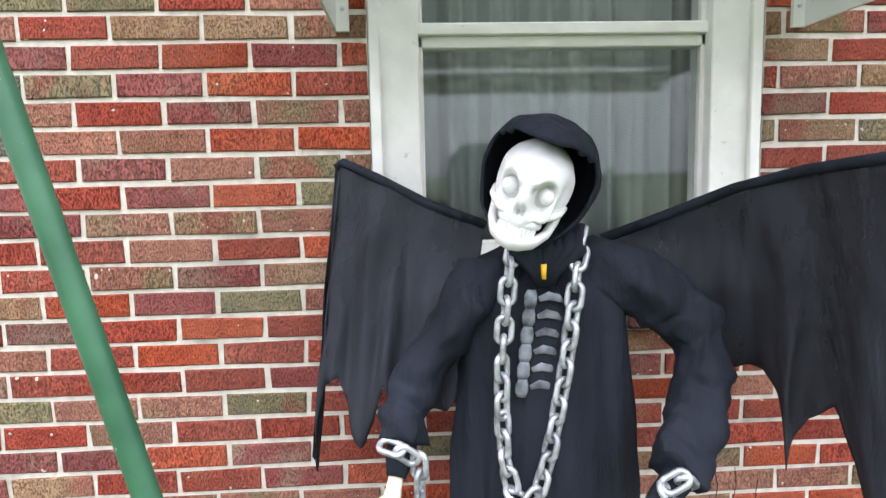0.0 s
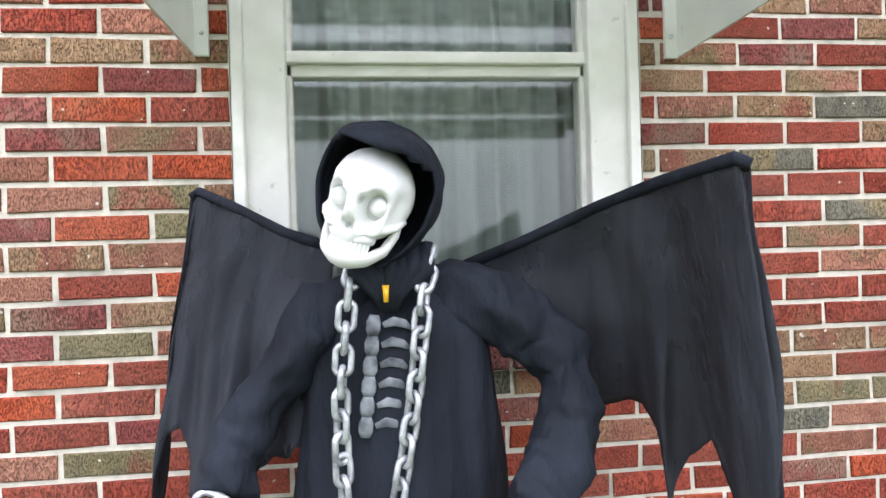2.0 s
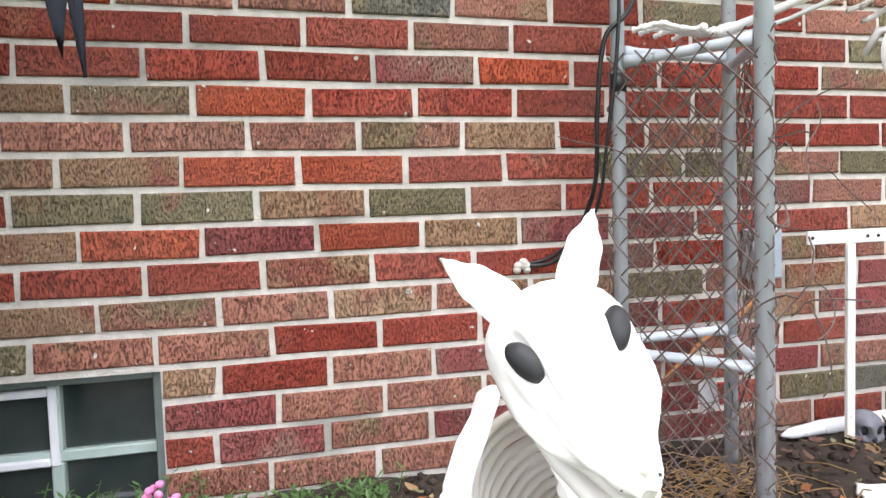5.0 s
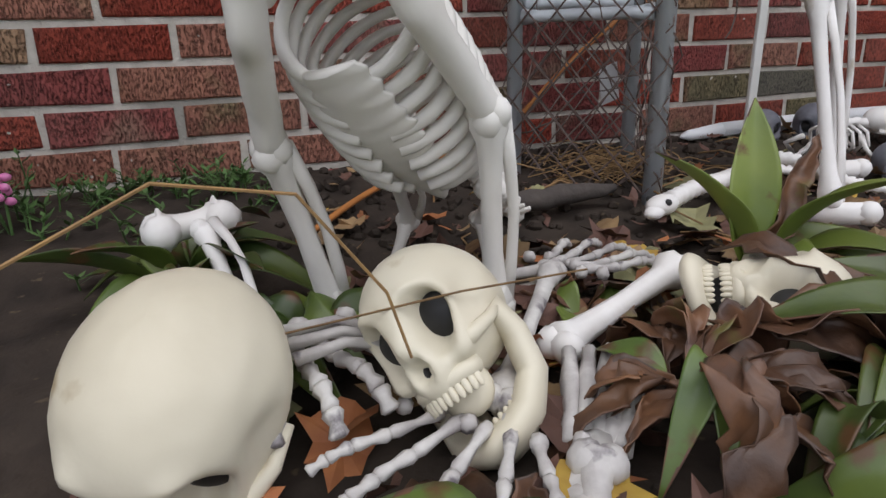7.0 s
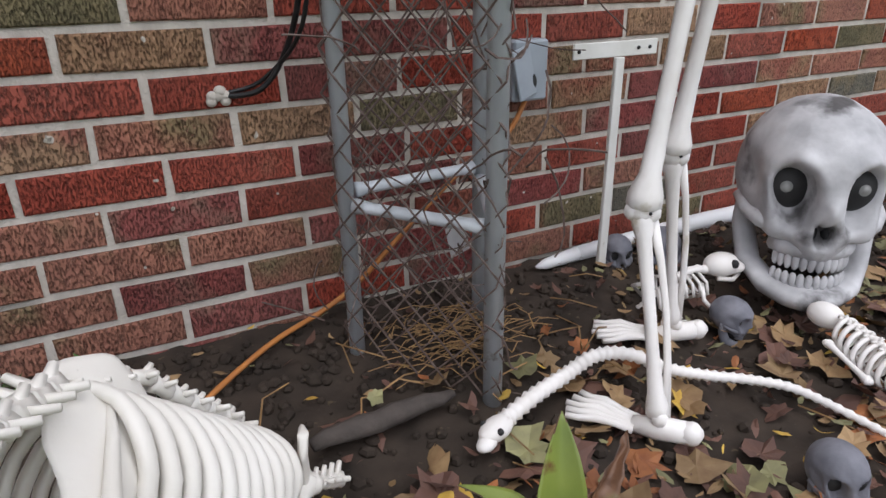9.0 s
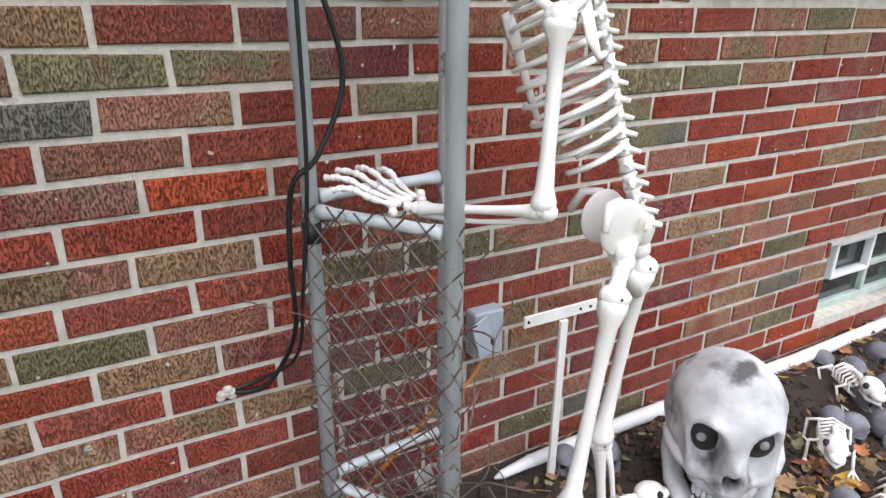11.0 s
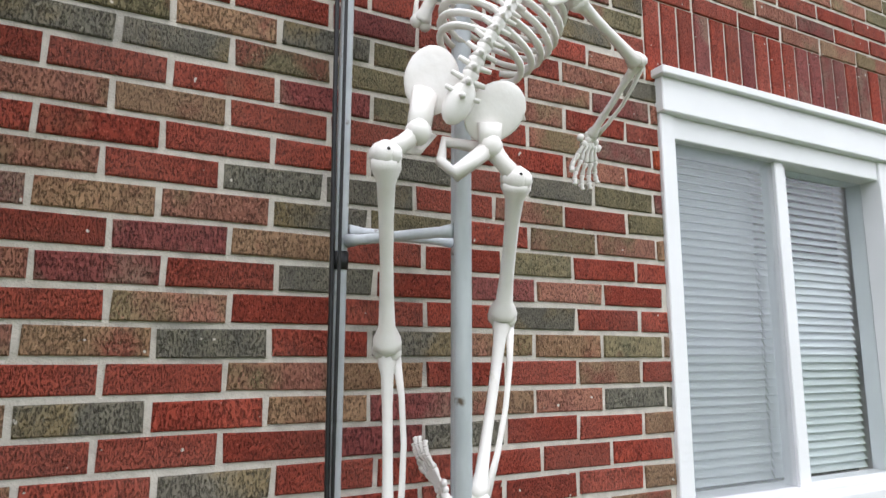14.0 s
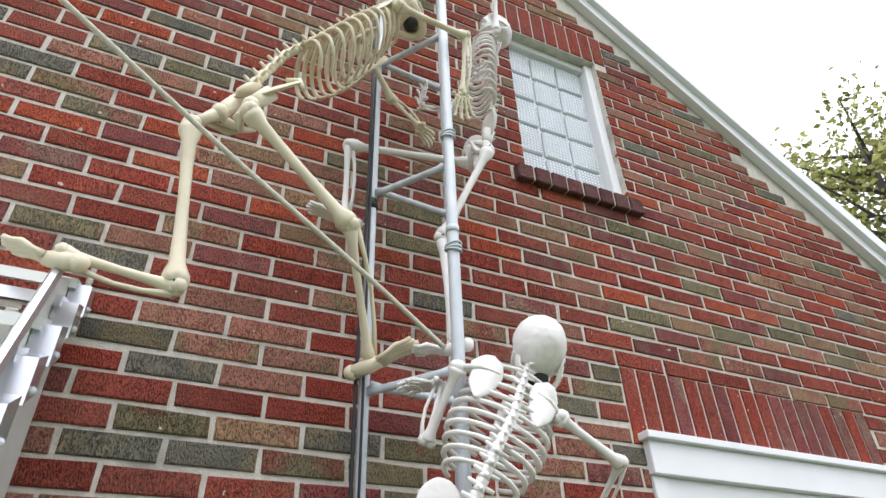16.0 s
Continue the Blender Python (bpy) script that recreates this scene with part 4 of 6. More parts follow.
def bone(M, a, b, r, mat=0, seg=8, k0=1.7, k1=1.7):
    """A long bone with knuckled ends."""
    a, b = Vector(a), Vector(b)
    ts = (0, 0.02, 0.06, 0.13, 0.3, 0.5, 0.7, 0.87, 0.94, 0.98, 1)
    ks = (0.6 * k0, k0, k0, 1.2, 1, 0.92, 1, 1.2, k1, k1, 0.6 * k1)
    M.tube([a.lerp(b, t) for t in ts], [r * k for k in ks], seg=seg, mat=mat)
    side = (b - a).cross(Vector((0.3, 0.2, 0.9))).normalized()
    for p in (a, b):
        for q in (-1, 1):
            M.ball(p + side * q * r * 0.75, r * 1.35, seg=7, rings=5, mat=mat)


def pair_bone(M, a, b, r, mat=0, gap=1.6):
    """Two thin bones side by side: forearm or shin."""
    a, b = Vector(a), Vector(b)
    s = (b - a).cross(Vector((0.2, 1, 0.1))).normalized() * r * gap
    bone(M, a, b, r, mat)
    mid = a.lerp(b, 0.5) + s * 1.9
    M.tube([a + s, a.lerp(b, 0.25) + s * 1.7, mid, a.lerp(b, 0.75) + s * 1.6, b + s * 0.9], [r * 0.9, r * 0.6, r * 0.55, r * 0.6, r * 0.8], seg=6, mat=mat)


def hand_bones(M, wrist, tip, r, spread, mat=0, curl=0.0, up=(0, 0, 1)):
    wrist, tip = Vector(wrist), Vector(tip)
    d = tip - wrist
    n = Vector(up)
    s = d.cross(n).normalized()
    n = s.cross(d).normalized()
    L = d.length
    for i in range(6):
        M.ball(wrist + d * (0.08 + 0.09 * (i % 2)) + s * spread * L * 0.16 * (i - 2.5), r * 1.5, seg=6, rings=4, mat=mat)
    for i in range(5):
        q = (i - 2) / 2
        ln = (0.72, 0.95, 1.0, 0.95, 0.82)[i] * L
        p0 = wrist + d * 0.14 + s * q * spread * L * 0.22
        dirn = (d.normalized() + s * q * spread * 0.55).normalized()
        pts = [p0, p0 + dirn * ln * 0.36, p0 + dirn * ln * 0.60 + n * curl * L * 0.07, p0 + dirn * ln * 0.76 + n * curl * L * 0.02, p0 + dirn * ln * 0.88 - n * curl * L * 0.08]
        for a, b in zip(pts, pts[1:]):
            M.tube([a, a.lerp(b, 0.15), a.lerp(b, 0.5), a.lerp(b, 0.88), b], [r * 0.9, r * 1.15, r * 0.7, r * 1.1, r * 0.8], seg=6, mat=mat)


def foot_bones(M, ankle, toe, r, mat=0, heel=0.35, up=(0, 0, 1)):
    ankle, toe = Vector(ankle), Vector(toe)
    d = toe - ankle
    base = ankle + Vector(up) * -0.018
    h = base - d.normalized() * d.length * heel
    M.tube([h, base, base + d * 0.25], [r * 2.2, r * 2.4, r * 1.7], seg=8, mat=mat)
    M.ball(h, r * 2.4, seg=8, rings=6, mat=mat)
    s = d.cross(Vector(up)).normalized()
    for i in range(5):
        q = (i - 2) / 2
        a = base + d * 0.22 + s * q * r * 1.9
        b = toe + s * q * d.length * 0.24 - d * 0.08 * abs(q)
        m1, m2 = a.lerp(b, 0.55) + Vector(up) * 0.006, a.lerp(b, 0.8)
        M.tube([a, a.lerp(m1, 0.5), m1, m2, b], [r * 1.1, r * 0.7, r * 1.0, r * 0.8, r * 0.7], seg=6, mat=mat)


def ribs(M, spine, fwd, side, half, depth, n=10, r=0.0048, mat=0, drop=0.05):
    """Ribs from the spine round to a breastbone. spine: two points."""
    a, b = Vector(spine[0]), Vector(spine[1])
    fwd, side = Vector(fwd).normalized(), Vector(side).normalized()
    down = (b - a).normalized()
    ends = []
    for i in range(n):
        t = i / (n - 1)
        c = a.lerp(b, t)
        w = half * (0.55 + 0.45 * math.sin(math.pi * min(1, 0.15 + t * 0.75)))
        dp = depth * (0.60 + 0.40 * math.sin(math.pi * min(1, 0.2 + 0.65 * t)))
        reach = math.pi * (0.95 if t < 0.7 else 0.95 - 0.7 * (t - 0.7))
        for sg in (-1, 1):
            pts = []
            for k in range(13):
                th = reach * k / 12
                pts.append(c + side * sg * math.sin(th) * w + fwd * (1 - math.cos(th)) / 2 * dp + down * drop * (1 - math.cos(th)) / 2)
            M.tube(pts, [r * (1.25 - 0.35 * k / 12) for k in range(13)], seg=6, mat=mat, flat=1.5)
        ends.append(c + fwd * depth * 0.93 + down * drop)
    e0, e1 = ends[0], ends[int(n * 0.65)]
    M.tube([e0, e0.lerp(e1, 0.2), e0.lerp(e1, 0.5), e1], [r * 2.4, r * 3.0, r * 2.0, r * 1.5], seg=7, mat=mat, flat=0.5)


def vertebrae(M, pts, r, n, mat=0, back=(0, -1, 0), spike=2.1):
    pts = [Vector(p) for p in pts]
    ln = [0]
    for a, b in zip(pts, pts[1:]):
        ln.append(ln[-1] + (b - a).length)
    back = Vector(back).normalized()
    for i in range(n):
        s = ln[-1] * (i + 0.5) / n
        j = max(k for k in range(len(pts) - 1) if ln[k] <= s)
        t = (s - ln[j]) / (ln[j + 1] - ln[j])
        c = pts[j].lerp(pts[j + 1], t)
        d = (pts[j + 1] - pts[j]).normalized()
        h = ln[-1] / n
        rr = r * (0.75 + 0.45 * i / n)
        M.tube([c - d * h * 0.46, c - d * h * 0.2, c + d * h * 0.2, c + d * h * 0.46], [rr, rr * 0.85, rr * 0.85, rr], seg=8, mat=mat)
        sd = d.cross(back).normalized()
        M.tube([c, c + back * rr * spike + d * h * 0.3], [rr * 0.5, rr * 0.3], seg=5, mat=mat)
        for q in (-1, 1):
            M.tube([c, c + sd * q * rr * 2.0 + back * rr * 0.6], [rr * 0.45, rr * 0.28], seg=5, mat=mat)


def skeleton(name, J, mat, label, group="posed skeletons"):
    """A posed plastic skeleton as one plain mesh, from the places of its joints."""
    M = Mesh()
    S = J.get("s", 1.0)
    r = 0.0103 * S
    neck, sac = Vector(J["spine"][0]), Vector(J["spine"][-1])
    fwd = Vector(J["fwd"])
    shL, shR = Vector(J["sh"][0]), Vector(J["sh"][1])
    side = (shR - shL).normalized()
    back = -fwd
    vertebrae(M, J["spine"], 0.0125 * S, 17, back=back)
    if "skull" in J:
        c, f, u = J["skull"]
        add_skull(M, c, frame3(f, u), J.get("head", 0.205) * S, seg=72, rings=54, mouth=-0.02, heavy=0.60)
        vertebrae(M, [Vector(c) - Vector(u).normalized() * 0.05 * S, neck], 0.010 * S, 5, back=back)
    mid = J["spine"][len(J["spine"]) // 2]
    ribs(M, (neck.lerp(Vector(mid), 0.10), Vector(mid).lerp(sac, 0.20)), fwd, side, 0.108 * S, 0.138 * S, n=10, r=0.0043 * S, drop=0.045)
    top = neck + fwd.normalized() * 0.10 * S
    for q, sh in zip((-1, 1), (shL, shR)):
        M.tube([top, top.lerp(sh, 0.5) + fwd.normalized() * 0.015, sh], [0.006 * S, 0.005 * S, 0.008 * S], seg=6)
        upw, bk = (neck - sac).normalized(), back.normalized()
        inner = sh.lerp(neck, 0.42) + bk * 0.016 * S
        plate(M, [sh.lerp(neck, 0.16) + upw * 0.004 * S, inner - upw * 0.012 * S, inner - upw * 0.058 * S, inner - upw * 0.098 * S], [0.014 * S, 0.037 * S, 0.030 * S, 0.014 * S], bk, 0.0042 * S, cup=-0.18)
        M.tube([sh + bk * 0.006, sh.lerp(neck, 0.3) + bk * 0.022 * S - upw * 0.006 * S, sh.lerp(neck, 0.62) + bk * 0.018 * S - upw * 0.03 * S], [0.008 * S, 0.0045 * S, 0.003 * S], seg=7)
        M.ball(sh, 0.017 * S, seg=9, rings=7)
    for q, hp in zip((-1, 1), J["hip"]):
        hp = Vector(hp)
        upw, ff = (neck - sac).normalized(), Vector(J.get("pelvis", J["fwd"])).normalized()
        back = -ff
        out = (hp - sac) - upw * (hp - sac).dot(upw)
        out = out.normalized()
        cup = sac.lerp(hp, 0.56) + ff * 0.010 * S
        il = sac + out * 0.062 * S + upw * 0.030 * S
        M.ball(il + upw * 0.006 * S, (0.045 * S, 0.0065 * S, 0.058 * S), rot=frame3(back + out * 0.20, upw + out * 0.30), seg=20, rings=14)
        M.tube([il + upw * 0.052 * S - out * 0.012 * S, il + upw * 0.060 * S + out * 0.020 * S, il + upw * 0.030 * S + out * 0.050 * S], [0.006 * S, 0.008 * S, 0.007 * S], seg=8)
        M.tube([il - upw * 0.02 * S, cup], [0.022 * S, 0.020 * S], seg=9, flat=0.6)
        M.tube([cup, sac + out * 0.050 * S - upw * 0.105 * S + ff * 0.015 * S, sac + out * 0.022 * S - upw * 0.095 * S + ff * 0.055 * S, sac + out * 0.012 * S - upw * 0.055 * S + ff * 0.075 * S, cup + ff * 0.02 * S],
               [0.014 * S, 0.013 * S, 0.009 * S, 0.010 * S, 0.011 * S], seg=8)
        M.ball(cup, 0.021 * S, seg=12, rings=8)
        M.tube([cup, cup.lerp(hp, 0.5), hp], [0.016 * S, 0.013 * S, 0.017 * S], seg=9)
        M.ball(hp, 0.022 * S, seg=10, rings=8)
    M.ball(sac, (0.023 * S, 0.015 * S, 0.038 * S), rot=frame3(back, neck - sac), seg=10, rings=8)
    for sh, arm in zip((shL, shR), J["arm"]):
        if arm:
            el, wr, tip = arm[:3]
            bone(M, sh, el, r, k0=2.0)
            pair_bone(M, el, wr, r * 0.7)
            hand_bones(M, wr, tip, r * 0.55, arm[3] if len(arm) > 3 else 0.7, curl=0.5, up=arm[4] if len(arm) > 4 else (0, 0, 1))
    for hp, leg in zip(J["hip"], J["leg"]):
        if leg:
            kn, an, toe = leg[:3]
            bone(M, hp, kn, r * 1.25, k0=1.9, k1=2.0)
            pair_bone(M, kn, an, r * 0.95, gap=1.5)
            M.ball(kn, 0.020 * S, seg=9, rings=7)
            foot_bones(M, an, toe, r * 0.75, up=leg[3] if len(leg) > 3 else (0, 0, 1))
    # screw holes of the joints, drawn as black dots
    for p in [*J["hip"], *(l[0] for l in J["leg"] if l)]:
        M.ball(Vector(p) + V(-0.004, -0.0205 * S, 0.003), 0.0028, seg=6, rings=4, mat=1)
    weathered(M, 0.0011 * S, 55)
    ob = part(name, M, [mat, SHADEBLACK], smooth=True)
    return tagged(ob, label, "skeleton", group)


skeleton("skeleton", dict(
    skull=((1.978, -0.425, 2.635), (0.25, 0.95, -0.15), (0.1, -0.05, 1)), spine=[(1.938, -0.43, 2.575), (1.862, -0.47, 2.437), (1.793, -0.50, 2.344), (1.754, -0.49, 2.268), (1.729, -0.48, 2.20)],
    fwd=(0.30, 0.92, 0.15), sh=[(1.772, -0.41, 2.553), (1.985, -0.455, 2.455)], arm=[((1.74, -0.31, 2.42), (1.786, -0.30, 2.560), (1.700, -0.24, 2.562)), ((2.160, -0.42, 2.384), (2.154, -0.28, 2.275), (2.147, -0.25, 2.165))],
    hip=[(1.622, -0.45, 2.110), (1.836, -0.475, 2.092)], leg=[((1.692, -0.29, 1.820), (1.703, -0.28, 1.510), (1.715, -0.17, 1.495)), ((1.897, -0.33, 1.880), (1.822, -0.37, 1.585), (1.825, -0.45, 1.50))]),
    BONE, "white plastic skeleton climbing the pipe tower, seen from behind")
skeleton("skeleton", dict(
    skull=((1.950, -0.36, 1.378), (-0.74, 0.60, -0.36), (-0.25, 0.1, 1)), spine=[(1.997, -0.36, 1.270), (2.075, -0.34, 1.150), (2.097, -0.36, 1.028), (2.110, -0.385, 0.94), (2.150, -0.395, 0.850)],
    fwd=(-0.62, 0.72, -0.10), pelvis=(-0.15, 0.95, 0.10), sh=[(1.885, -0.465, 1.190), (2.085, -0.285, 1.195)], arm=[((1.868, -0.478, 0.945), (1.775, -0.29, 0.91), (1.70, -0.15, 0.95)), ((1.95, -0.28, 1.34), (1.885, -0.13, 1.535), (1.845, -0.06, 1.640), 0.35, (-1, 0, 0))],
    hip=[(2.050, -0.445, 0.765), (2.165, -0.390, 0.775)], leg=[((1.993, -0.45, 0.345), (1.975, -0.545, 0.050), (1.90, -0.425, 0.028)), ((2.140, -0.36, 0.388), (2.190, -0.362, 0.060), (2.060, -0.294, 0.045))]),
    BONE, "white plastic skeleton standing on the soil, gripping the tower")
skeleton("skeleton", dict(s=1.05,
    skull=((1.655, -0.33, 3.89), (0.75, 0.3, 0.1), (-0.5, 0, 0.9)), spine=[(1.575, -0.37, 3.77), (1.480, -0.39, 3.640), (1.384, -0.38, 3.504), (1.31, -0.38, 3.40), (1.235, -0.38, 3.225)],
    fwd=(0.65, 0.45, -0.60), sh=[(1.57, -0.25, 3.70), (1.60, -0.45, 3.70)], arm=[((1.70, -0.16, 3.62), (1.80, -0.15, 3.55), (1.85, -0.15, 3.48)), ((1.862, -0.40, 3.755), (1.858, -0.36, 3.52), (1.86, -0.34, 3.42))],
    hip=[(1.130, -0.37, 3.065), (1.245, -0.42, 3.11)], leg=[((1.180, -0.36, 2.645), (0.975, -0.36, 2.672), (0.875, -0.33, 2.685)), ((1.522, -0.37, 2.890), (1.640, -0.20, 2.640), (1.735, -0.28, 2.668))]),
    IVORY, "yellowed plastic skeleton crawling across from awning to tower")
skeleton("skeleton", dict(s=0.92,
    skull=((2.092, -0.25, 4.10), (-0.8, -0.35, 0.25), (-0.1, 0, 1)), spine=[(2.065, -0.24, 3.97), (2.06, -0.24, 3.83), (2.05, -0.25, 3.70), (2.02, -0.25, 3.57), (2.0, -0.25, 3.45)],
    fwd=(-0.9, -0.3, 0.0), sh=[(2.03, -0.34, 3.95), (2.06, -0.14, 3.95)], arm=[((2.02, -0.38, 4.18), (1.90, -0.36, 4.28), (1.83, -0.35, 4.33)), ((1.95, -0.10, 3.75), (1.835, -0.11, 3.70), (1.83, -0.11, 3.82))],
    hip=[(1.965, -0.31, 3.36), (1.975, -0.20, 3.40)], leg=[((1.812, -0.27, 3.00), (1.80, -0.335, 2.655), (1.72, -0.28, 2.64)), ((1.580, -0.085, 3.430), (1.587, -0.08, 3.150), (1.475, -0.06, 3.165))]),
    BONE, "white plastic skeleton clinging to the far side of the tower")

cord("white_cord", [(0.62, -0.62, 3.22), (0.867, -0.6, 3.069), (1.20, -0.52, 2.89), (1.50, -0.46, 2.73), (1.745, -0.40, 2.600)], 0.0058, ROPE, "pale cotton cord stretched slantwise across the skeletons", "cord")

# ---- sitting dog skeleton ----
D = Mesh()
Rh = frame3((0.05, -0.89, -0.45), (-0.29, -0.40, 0.87))
hc = V(1.212, -0.845, 0.508)


def dog_head(M, c, R, s):
    """Long muzzled head with cupped upright ears, slanting hollow sockets and small nostrils."""
    seg, rings = 132, 96
    o = len(M.v)
    for i in range(rings + 1):
        th = math.pi * i / rings
        for k in range(seg):
            ph = 2 * math.pi * k / seg
            d = Vector((math.sin(th) * math.cos(ph), math.sin(th) * math.sin(ph), math.cos(th)))
            p = Vector((d.x * 0.37, d.y * 0.34, d.z * 0.30))
            f = smoothstep(0.15, 0.95, d.y)
            p.y += 0.47 * f
            p.x *= 1 - 0.36 * smoothstep(0.25, 0.85, d.y)
            p.z = p.z * (1 - 0.22 * f) - 0.16 * f
            for sx in (-1, 1):
                p *= 1 + 0.10 * bump_at(d, (sx * 0.62, 0.42, 0.62), 0.17)
                p *= 1 + 0.16 * bump_at(d, (sx * 0.85, 0.45, -0.10), 0.20)
                p *= 1 - 0.10 * bump_at(d, (sx * 0.55, 0.80, -0.05), 0.16)
                p *= 1 + 0.05 * bump_at(d, (sx * 0.16, 0.97, 0.16), 0.10)
                away = d - Vector((sx * 0.66, 0.36, 0.64)).normalized()
                along = away.dot(Vector((-sx * 0.20, 0.85, -0.30)).normalized())
                g = math.exp(-((along / 0.26) ** 2 + (max(0.0, away.length_squared - along * along) ** 0.5 / 0.17) ** 2) ** 2)
                p -= Vector((sx * 0.045, 0.0, 0.05)) * g
                g = math.exp(-(d.angle(Vector((sx * 0.15, 0.985, 0.02)).normalized()) / 0.055) ** 4)
                p.y -= 0.03 * g
            p.z += 0.02 * bump_at(d, (0, 0.90, 0.42), 0.12)
            p *= 1 + 0.020 * noise.noise(d * 5) + 0.010 * noise.noise(d * 14)
            M.v.append(tuple(c + R @ (p * s)))
    for i in range(rings):
        for k in range(seg):
            q = (i * seg + k, i * seg + (k + 1) % seg, (i + 1) * seg + (k + 1) % seg, (i + 1) * seg + k)
            M.f.append(tuple(j + o for j in q))
            M.m.append(0)

    def W3(x, y, z):
        return c + R @ (Vector((x, y, z)) * s)
    for sx in (-1, 1):
        # black balls stand for shade inside the hollow sockets and nostrils
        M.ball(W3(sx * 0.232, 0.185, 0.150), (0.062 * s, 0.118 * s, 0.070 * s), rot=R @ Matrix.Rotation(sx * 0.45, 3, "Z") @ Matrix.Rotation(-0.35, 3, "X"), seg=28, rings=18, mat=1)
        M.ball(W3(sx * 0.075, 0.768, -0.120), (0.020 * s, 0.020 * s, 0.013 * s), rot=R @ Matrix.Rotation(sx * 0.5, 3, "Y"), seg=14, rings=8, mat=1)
    for base, tip in ((V(1.188, -0.803, 0.528), V(1.136, -0.795, 0.571)), (V(1.242, -0.803, 0.545), V(1.267, -0.795, 0.606))):
        plate(M, [base - (tip - base) * 0.25, base.lerp(tip, 0.15), base.lerp(tip, 0.5), base.lerp(tip, 0.82), tip], [0.012, 0.0195, 0.0165, 0.0085, 0.001], V(0.1, -1, 0.25), 0.0035, cup=0.35)
    M.tube([W3(-0.25, 0.0, -0.20), W3(-0.19, 0.35, -0.38), W3(-0.10, 0.66, -0.43), W3(0.0, 0.72, -0.44), W3(0.10, 0.66, -0.43), W3(0.19, 0.35, -0.38), W3(0.25, 0.0, -0.20)], [0.05 * s] * 7, seg=10, flat=1.5)


dog_head(D, hc, Rh, 0.148)
NB, PV = V(1.262, -0.615, 0.392), V(1.425, -0.480, 0.140)
vertebrae(D, [hc + V(0.02, 0.05, -0.04), V(1.245, -0.705, 0.425), NB], 0.012, 7, back=(0.3, 0.5, 0.6), spike=1.4)
vertebrae(D, [NB, V(1.318, -0.565, 0.352), V(1.388, -0.520, 0.250), PV], 0.0100, 14, back=(0.4, 0.5, 0.7), spike=1.3)
sd = V(0.88, -0.45, 0.10)
keel = V(-0.42, -0.65, -0.63).normalized()
rib_a, rib_b = V(1.276, -0.605, 0.380), V(1.388, -0.523, 0.240)
run = (rib_b - rib_a).normalized()
for i in range(11):
    t = i / 10
    c = rib_a.lerp(rib_b, t)
    hw, dp = 0.074 * (0.72 + 0.28 * math.sin(math.pi * (0.15 + 0.7 * t))), 0.158 * (0.80 + 0.20 * math.sin(math.pi * (0.2 + 0.6 * t))) * (1 - 0.30 * smoothstep(0.7, 1, t))
    for sg in (-1, 1):
        pts = [c + sd * sg * math.sin(a) * hw + keel * (1 - math.cos(a)) / 2 * dp + run * 0.035 * (1 - math.cos(a)) / 2 for a in [math.pi * 0.94 * k / 16 for k in range(17)]]
        D.tube(pts, [0.0048 + 0.0016 * math.sin(math.pi * k / 16) for k in range(17)], seg=8, flat=1.25)
# broad breastbone with a scalloped rim
b0, b1 = rib_a + keel * 0.150 + run * 0.015, rib_b + keel * 0.125 + run * 0.030
line = [b0.lerp(b1, k / 24) + keel * 0.012 * math.sin(math.pi * k / 24) for k in range(25)]
plate(D, line, [(0.020 + 0.016 * math.sin(math.pi * (0.15 + 0.8 * k / 24))) * (1.10 if k % 2 else 0.96) for k in range(25)], keel, 0.006, cup=-0.22)
vertebrae(D, [PV, V(1.455, -0.475, 0.095), V(1.512, -0.449, 0.061)], 0.010, 9, back=(0.2, 0.3, 0.9))
for sh, el, pw, crown in ((V(1.165, -0.700, 0.322), V(1.178, -0.618, 0.206), V(1.228, -0.590, 0.030), V(1.226, -0.595, 0.400)), (V(1.280, -0.728, 0.334), V(1.368, -0.676, 0.232), V(1.384, -0.655, 0.030), V(1.298, -0.572, 0.380))):
    near = sh.x > 1.2
    out = V(0.55, -0.70, 0.45) if near else V(-0.85, 0.10, 0.30)
    lift = (crown - sh) * 0.5
    plate(D, [sh - lift * 0.15, sh + lift * 0.4, sh + lift, sh + lift * 1.6, crown], [0.019, 0.024, 0.040, 0.054, 0.056], out, 0.0065, cup=-0.18)
    D.tube([sh + lift * 1.8 + out * 0.002, sh + lift + out * 0.011, sh + lift * 0.35 + out * 0.012, sh + out * 0.004], [0.002, 0.005, 0.007, 0.010], seg=8)
    plate(D, [sh + (sh - el) * 0.12, sh.lerp(el, 0.10), sh.lerp(el, 0.35), sh.lerp(el, 0.7), sh.lerp(el, 0.92), el + (el - sh) * 0.06], [0.013, 0.026, 0.019, 0.016, 0.022, 0.014], out, 0.0150)
    pair_bone(D, el, pw, 0.0115, gap=1.0)
    for q in (-1, 1):
        D.ball(el + out.cross(el - sh).normalized() * 0.011 * q, 0.0145, seg=10, rings=7)
    D.tube([pw.lerp(el, 0.13), pw.lerp(el, 0.06), pw], [0.014, 0.018, 0.015], seg=10)
    foot_bones(D, pw, pw + V(-0.02, -0.055, -0.008), 0.006, heel=0.2)
